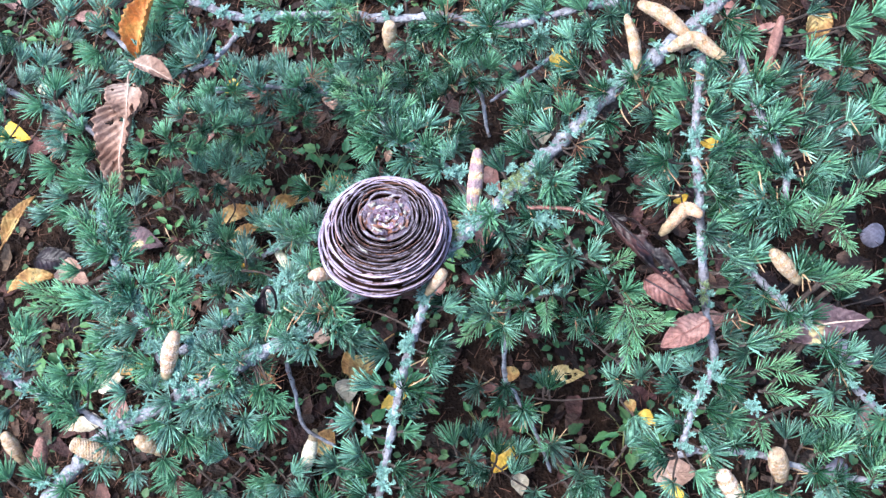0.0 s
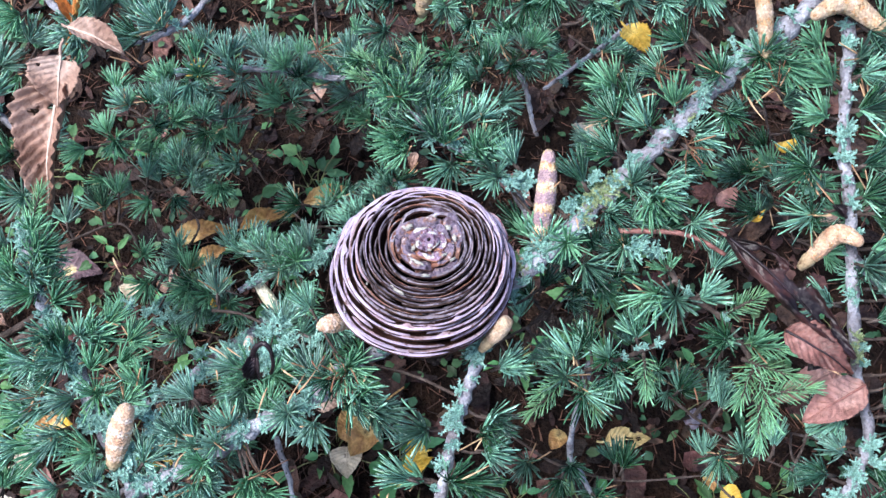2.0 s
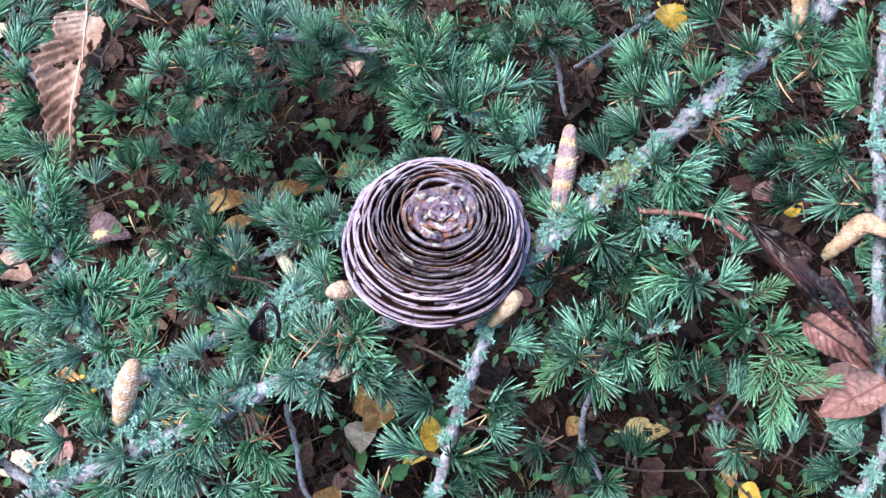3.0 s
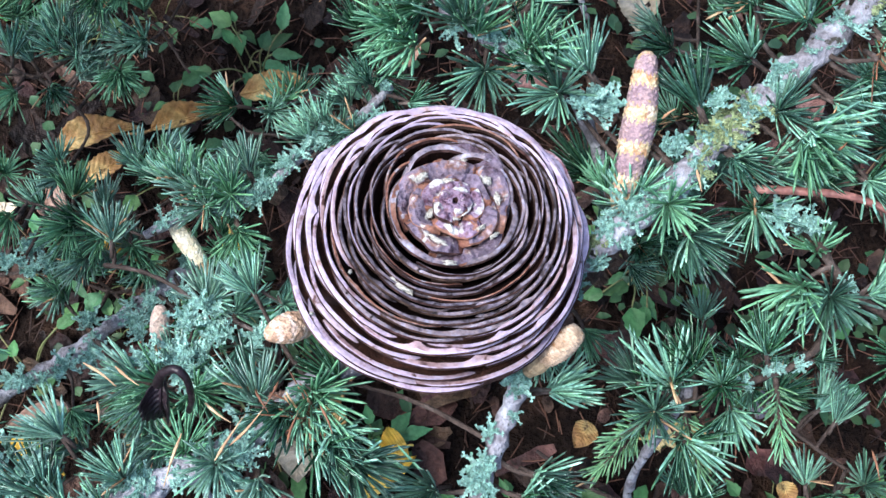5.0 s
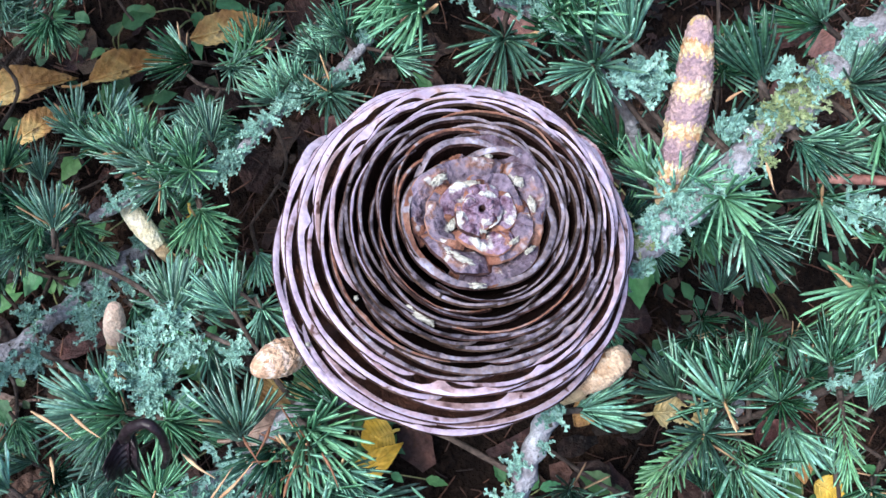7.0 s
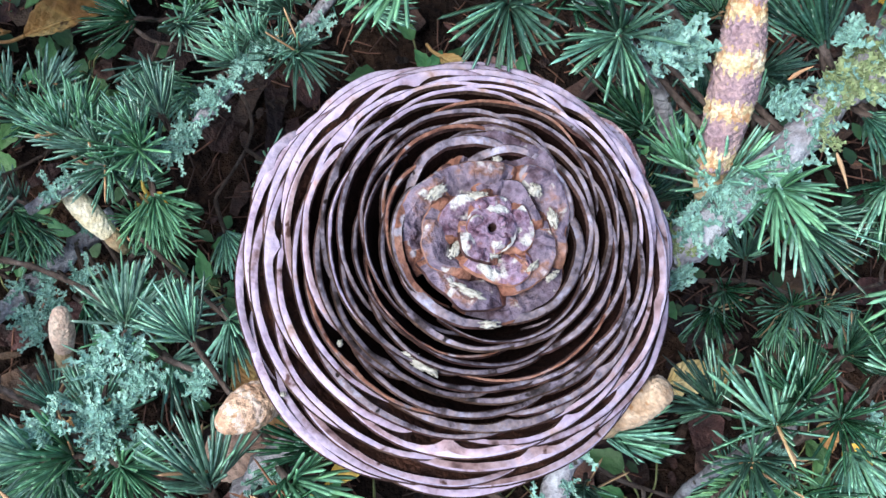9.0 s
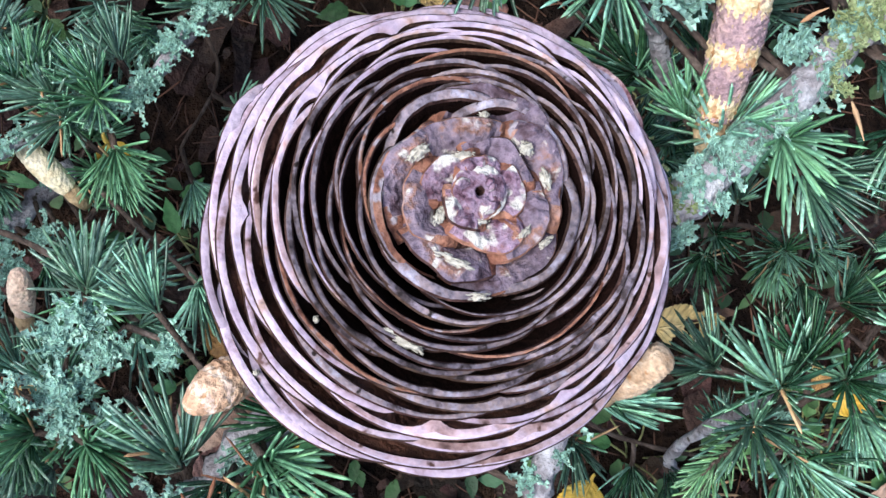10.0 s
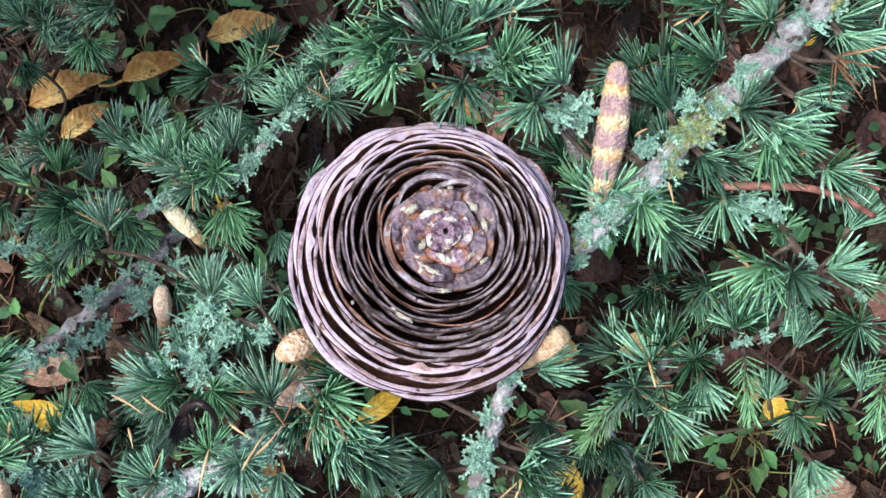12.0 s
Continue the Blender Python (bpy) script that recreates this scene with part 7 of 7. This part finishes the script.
straw("pale straw-coloured dead needle on the tufts", (-0.0654, -0.0346, 0.1589), (-0.0594, -0.0384, 0.1606), 0.00036, M_STRAW)
straw("pale straw-coloured dead needle on the tufts", (-0.0409, -0.0477, 0.1543), (-0.0344, -0.0407, 0.1598), 0.00036, M_STRAW)
straw("pale straw-coloured dead needle on the tufts", (0.0477, 0.0129, 0.1755), (0.0485, 0.0077, 0.1767), 0.00036, M_STRAW)
straw("pale straw-coloured dead needle on the tufts", (0.0398, 0.0219, 0.1787), (0.0419, 0.0228, 0.1820), 0.00036, M_STRAW)
straw("pale straw-coloured dead needle on the tufts", (-0.1097, -0.0062, 0.1628), (-0.1051, -0.0127, 0.1636), 0.0004, M_STRAW)
straw("pale straw-coloured dead needle on the tufts", (0.0153, -0.0684, 0.1411), (0.0241, -0.0642, 0.1455), 0.0004, M_STRAW)
straw("pale straw-coloured dead needle on the tufts", (-0.0811, -0.0717, 0.1399), (-0.0771, -0.0670, 0.1445), 0.0004, M_STRAW)
straw("pale straw-coloured dead needle on the tufts", (0.0672, 0.0552, 0.1843), (0.0724, 0.0552, 0.1873), 0.0004, M_STRAW)
straw("pale straw-coloured dead needle on the tufts", (0.1028, 0.0571, 0.1850), (0.1079, 0.0484, 0.1849), 0.0004, M_STRAW)
straw("pale straw-coloured dead needle on the tufts", (0.1310, -0.0264, 0.1558), (0.1355, -0.0296, 0.1576), 0.0004, M_STRAW)

# ---------------------------------------------------------------- leaves on the ground
dead_leaf("yellow and brown fallen leaf on the soil", 51, (-0.1322, 0.0761, 0.0140), (0.0340, 0.0150), "long", M_LEAF_ORANGE, -68, (0, 0), stalk=0, curl=0.6, rot=0.2, twist=0.4, arch=0.5)
dead_leaf("curled yellow-brown fallen leaf on dark soil", 52, (-0.0986, 0.0840, 0.0170), (0.0300, 0.0120), "long", M_LEAF_ORANGE, -71, (0, 0), stalk=0.3, curl=0.9, rot=0.25, twist=0.4)
dead_leaf("yellow fallen leaf curling off its stalk", 53, (-0.0377, -0.0217, 0.0120), (0.0220, 0.02), "long", M_LEAF_ORANGE, 151, (0, 0), stalk=0.9, curl=0.5, veins=12)
dead_leaf("torn cream fallen leaf beside the weeds", 54, (-0.0446, -0.0329, 0.0080), (0.0156, 0.016), "wide", M_LEAF_PALE, -173, (0, 0), stalk=0, curl=0.3, rot=0.3)
dead_leaf("orange fallen leaf on dark soil", 55, (-0.0452, -0.0178, 0.0080), (0.0121, 0.018), "round", M_LEAF_ORANGE, 128, (0, 0), stalk=0, curl=0.3)
dead_leaf("bright yellow fallen leaf on soil", 56, (-0.0130, -0.0272, 0.0080), (0.0109, 0.016), "round", M_LEAF_YELLOW, 115, (0, 0), stalk=0.2, curl=0.3)
dead_leaf("tan-yellow dead leaf on the litter under the boughs", 83, (-0.1784, -0.0313, 0.0300), (0.0220, 0.0130), "wide", M_LEAF_ORANGE, 40, (6, 4), stalk=0.2, curl=0.35, rot=0.3)
dead_leaf("cream dead leaf on the litter under the boughs", 84, (-0.1818, -0.0461, 0.0300), (0.0180, 0.0120), "wide", M_LEAF_PALE, -60, (6, 4), stalk=0.2, curl=0.35, rot=0.3)
dead_leaf("yellow fallen leaf under the grey bough", 85, (-0.1284, -0.0411, 0.0300), (0.0220, 0.0100), "wide", M_LEAF_YELLOW, 70, (6, 4), stalk=0.2, curl=0.35, rot=0.3)
dead_leaf("orange-brown dead leaf on the litter", 86, (-0.1726, -0.0595, 0.0300), (0.0200, 0.0120), "wide", M_LEAF_RED, 15, (6, 4), stalk=0.2, curl=0.35, rot=0.3)
dead_leaf("pale dead leaf with dark specks on the litter", 87, (-0.1919, -0.0723, 0.0300), (0.0220, 0.0130), "wide", M_LEAF_PALE, 110, (6, 4), stalk=0.2, curl=0.35, rot=0.3)
dead_leaf("buff yellow fallen leaf eaten into holes", 57, (0.0833, -0.0132, 0.0100), (0.0210, 0.0120), "wide", M_LEAF_BUFF, -82, (0, 0), stalk=0.2, curl=0.1, arch=0.1, holes=((0.52, 0.15, 0.11, 0.42), (0.72, 0.0, 0.07, 0.3), (0.30, 0.9, 0.14, 0.35), (0.62, -0.95, 0.08, 0.3)))
dead_leaf("yellow and brown leaf scrap on the soil", 58, (0.0508, -0.0159, 0.0100), (0.0105, 0.0095), "round", M_LEAF_ORANGE, 150, (0, 0), stalk=0, rot=0.3)
dead_leaf("eaten yellow leaf with dark holes", 59, (-0.1617, 0.0436, 0.0080), (0.0107, 0.014), "wide", M_LEAF_PALE, -180, (0, 0), stalk=0, rot=0.4)
dead_leaf("grey-brown fallen leaf on soil", 60, (-0.1457, 0.0501, 0.0080), (0.0126, 0.016), "long", M_LEAF_TAN, 94, (0, 0), stalk=0)
dead_leaf("orange fallen leaf with black holes", 61, (0.0503, -0.0650, 0.0080), (0.0198, 0.018), "long", M_LEAF_YELLOW, 151, (0, 0), stalk=0.1, rot=0.35)
dead_leaf("pale dried leaf on the soil", 62, (0.0612, -0.0786, 0.0080), (0.0129, 0.012), "long", M_LEAF_PALE, -168, (0, 0), stalk=0.2)
dead_leaf("large bright yellow fallen leaf on soil", 63, (-0.2569, 0.0177, 0.0200), (0.0341, 0.014), "long", M_LEAF_ORANGE, 115, (0, 0), stalk=0, curl=0.7, arch=0.5, rot=0.2)
dead_leaf("brown fallen leaf behind the weeds", 64, (-0.2286, 0.0240, 0.0200), (0.0261, 0.02), "long", M_LEAF_TAN, -113, (0, 0), stalk=0, curl=0.6)
dead_leaf("purple-grey rotten leaf on the soil", 65, (-0.2499, 0.0379, 0.0080), (0.0345, 0.02), "long", M_LEAF_DARK, -93, (0, 0), stalk=0)
dead_leaf("grey-purple fallen leaf on soil", 66, (-0.1930, 0.0547, 0.0080), (0.0256, 0.02), "wide", M_LEAF_PATCHY, -91, (0, 0), stalk=0)
dead_leaf("small yellow fallen leaf", 67, (-0.1233, 0.1215, 0.0900), (0.0094, 0.012), "round", M_LEAF_YELLOW, -100, (0, 0), stalk=0.1)
dead_leaf("brown leaf on dark soil", 68, (-0.0531, -0.0642, 0.0080), (0.0183, 0.016), "long", M_LEAF_ORANGE, -18, (0, 0), stalk=0)
dead_leaf("tan leaf beside the low branch", 69, (0.1520, 0.0019, 0.0600), (0.0345, 0.016), "long", M_LEAF_RED, 122, (0, 0), stalk=0)
dead_leaf("yellow leaf under the branches", 70, (0.1295, -0.0360, 0.0100), (0.0120, 0.0100), "wide", M_LEAF_YELLOW, -120, (0, 0), stalk=0)
dead_leaf("yellow leaf with brown end", 71, (0.1200, -0.0295, 0.0100), (0.0095, 0.0080), "wide", M_LEAF_ORANGE, -163, (0, 0), stalk=0)
dead_leaf("yellow leaf under low twigs", 72, (0.1432, -0.0791, 0.0300), (0.0069, 0.014), "wide", M_LEAF_YELLOW, -24, (0, 0), stalk=0)
dead_leaf("yellow upright leaf near the cone", 73, (0.0123, 0.0719, 0.0200), (0.0185, 0.0060), "wide", M_LEAF_ORANGE, -126, (0, 0), stalk=0.3)
dead_leaf("bright yellow leaf on the soil below the low branch", 74, (-0.1130, 0.0284, 0.0320), (0.0165, 0.0100), "long", M_LEAF_YELLOW, -89, (0, 0), stalk=0, curl=0.8, rot=0.2)
dead_leaf("orange leaf standing near the low needles", 75, (-0.0648, 0.0218, 0.0600), (0.0110, 0.0085), "wide", M_LEAF_YELLOW, -153, (0, 0), stalk=0.3)
dead_leaf("tan fallen leaf under the needles", 76, (-0.1259, 0.0648, 0.0120), (0.0220, 0.0110), "long", M_LEAF_ORANGE, -52, (0, 0), stalk=0)
dead_leaf("black rotten leaf on the soil", 77, (-0.0700, 0.1015, 0.0140), (0.0280, 0.0140), "long", M_LEAF_ORANGE, -73, (-0, 0), stalk=0)
dead_leaf("pale brown leaf on the soil", 78, (0.1468, -0.0650, 0.0080), (0.0263, 0.02), "wide", M_LEAF_TAN, -79, (-0, 0), stalk=0)
dead_leaf("pinkish brown leaf on the soil", 79, (-0.1679, 0.1359, 0.0080), (0.0110, 0.012), "long", M_LEAF_RED, 168, (0, 0), stalk=0)
dead_leaf("brown leaf between the tufts", 80, (-0.0863, 0.1667, 0.0080), (0.0111, 0.014), "wide", M_LEAF_TAN, -167, (0, 0), stalk=0)
dead_leaf("yellow leaf low in the shade", 81, (0.1622, 0.1480, 0.0080), (0.0071, 0.014), "round", M_LEAF_YELLOW, -159, (0, 0), stalk=0)
dead_leaf("dull brown leaf low in the shade", 82, (0.1309, 0.1149, 0.0080), (0.0112, 0.016), "long", M_LEAF_RED, -133, (0, 0), stalk=0)
dead_leaf("yellow scrap low in the shade", 83, (0.1453, 0.1062, 0.0080), (0.0060, 0.012), "round", M_LEAF_YELLOW, -139, (0, 0), stalk=0)
dead_leaf("brown spotted leaf low in the shade", 84, (0.0586, 0.1299, 0.0400), (0.0147, 0.016), "wide", M_LEAF_PALE, -173, (-0, 0), stalk=0, rot=0.35)
dead_leaf("yellow leaf at the edge of the weeds", 85, (-0.3052, 0.1286, 0.0080), (0.0239, 0.018), "wide", M_LEAF_YELLOW, -93, (0, 0), stalk=0)
dead_leaf("pale leaf among the weeds", 86, (-0.2914, 0.1700, 0.0080), (0.0188, 0.014), "long", M_LEAF_PALE, -73, (0, 0), stalk=0)
dead_leaf("yellow leaf under the lower needles", 87, (-0.1810, -0.0274, 0.0080), (0.0132, 0.014), "long", M_LEAF_YELLOW, -86, (-0, 0), stalk=0)
dead_leaf("round yellowish leaf under the lower needles", 88, (-0.1905, -0.0375, 0.0080), (0.0087, 0.018), "round", M_LEAF_PALE, -103, (0, 0), stalk=0)
dead_leaf("orange leaf under the lichen branch", 89, (-0.0970, -0.0304, 0.0080), (0.0155, 0.012), "long", M_LEAF_ORANGE, -76, (0, 0), stalk=0)

# brown leaves scattered further off on the soil
for k in range(60):
    x, y = rng.uniform(-0.36, 0.36), rng.uniform(-0.2, 0.34)
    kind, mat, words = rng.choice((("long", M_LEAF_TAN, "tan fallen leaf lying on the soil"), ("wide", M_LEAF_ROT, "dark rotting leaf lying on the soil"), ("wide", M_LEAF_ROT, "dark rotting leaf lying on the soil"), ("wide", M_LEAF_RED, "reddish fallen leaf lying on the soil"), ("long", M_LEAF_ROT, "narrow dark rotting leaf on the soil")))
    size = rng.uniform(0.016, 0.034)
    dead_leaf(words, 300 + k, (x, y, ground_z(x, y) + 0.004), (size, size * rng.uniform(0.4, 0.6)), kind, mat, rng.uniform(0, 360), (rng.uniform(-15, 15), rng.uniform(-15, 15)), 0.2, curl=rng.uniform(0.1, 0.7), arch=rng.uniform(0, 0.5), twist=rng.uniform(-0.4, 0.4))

# ---------------------------------------------------------------- weeds
WEEDS = [weed(400 + i, 4 + i, 0.010 + 0.003 * i) for i in range(5)]


def weeds(places):
    for x, y in places:
        if math.hypot(x - 0.088, y + 0.004) < 0.034:
            continue
        copy_thing(rng.choice(WEEDS), pose(x, y, ground_z(x, y), 0, 0, rng.uniform(0, 360)) @ Matrix.Scale(rng.uniform(0.7, 1.15), 4))


weeds([(-0.224, -0.025), (-0.208, -0.034), (-0.233, -0.007), (-0.207, -0.051), (-0.200, -0.020), (-0.215, -0.042)])
weeds([(-0.188, 0.134), (-0.208, 0.115), (-0.163, 0.157), (-0.091, 0.130), (-0.080, 0.114), (-0.109, 0.095), (-0.146, 0.116), (-0.097, 0.073), (-0.233, 0.106), (-0.020, -0.022), (-0.055, -0.027), (-0.011, -0.037), (-0.053, -0.022), (-0.105, 0.067)])
weeds([(0.068, 0.046), (0.115, -0.014), (0.112, 0.002), (0.056, -0.008), (0.151, -0.029), (0.097, -0.018), (-0.175, 0.062), (-0.199, 0.020)])
weeds([(-0.329, 0.217), (-0.305, 0.213), (-0.164, 0.121), (-0.151, 0.117), (-0.124, 0.136), (-0.215, -0.035), (-0.242, -0.022), (-0.265, 0.019), (-0.180, -0.028), (0.095, 0.117), (0.123, -0.045), (0.117, -0.058), (0.070, -0.053), (0.117, -0.039), (0.185, 0.049), (0.029, 0.024), (0.028, 0.069), (-0.042, -0.099)])
weeds([(0.001, 0.071), (-0.116, 0.006), (0.125, 0.015), (0.098, -0.014), (-0.028, -0.058), (0.124, -0.041), (0.033, -0.044), (-0.053, 0.002), (-0.111, 0.028)])
weeds([(-0.136, 0.029), (-0.145, -0.010), (-0.062, 0.012)])
WEEDS[0].matrix_basis = pose(-0.087, 0.118, ground_z(-0.087, 0.118), 0, 0, 0)
WEEDS[1].matrix_basis = pose(-0.022, -0.027, ground_z(-0.022, -0.027), 0, 0, 40)
WEEDS[2].matrix_basis = pose(-0.210, -0.030, ground_z(-0.210, -0.030), 0, 0, 80)
WEEDS[3].matrix_basis = pose(0.002, 0.071, ground_z(0.002, 0.071), 0, 0, 120)
WEEDS[4].matrix_basis = pose(0.071, 0.050, ground_z(0.071, 0.050), 0, 0, 160)


def pebble(seed, place, size):
    bm = bmesh.new()
    bmesh.ops.create_icosphere(bm, subdivisions=3, radius=1)
    for q in bm.verts:
        q.co = Vector((q.co.x * size, q.co.y * size * 0.8, q.co.z * size * 0.55)) * (1 + 0.25 * noise.noise(q.co * 1.3 + Vector((seed, 0, 0))))
    me = bpy.data.meshes.new("pebble")
    bm.to_mesh(me), bm.free()
    me.materials.append(M_STONE)
    me.polygons.foreach_set("use_smooth", [True] * len(me.polygons))
    ob = part("pebble", me, m=pose(*place, 0, 0, seed * 50))
    tagged(ob, "small smooth lilac-grey pebble on dark soil", "stone", "pebbles")


pebble(1, (0.260, 0.092, ground_z(0.260, 0.092) + 0.003), 0.008)
pebble(2, (0.229, 0.066, ground_z(0.229, 0.066) + 0.003), 0.006)
pebble(3, (0.243, 0.017, ground_z(0.243, 0.017) + 0.003), 0.009)
pebble(4, (0.233, -0.052, ground_z(0.233, -0.052) + 0.003), 0.008)
pebble(5, (0.115, 0.003, ground_z(0.115, 0.003) + 0.003), 0.005)
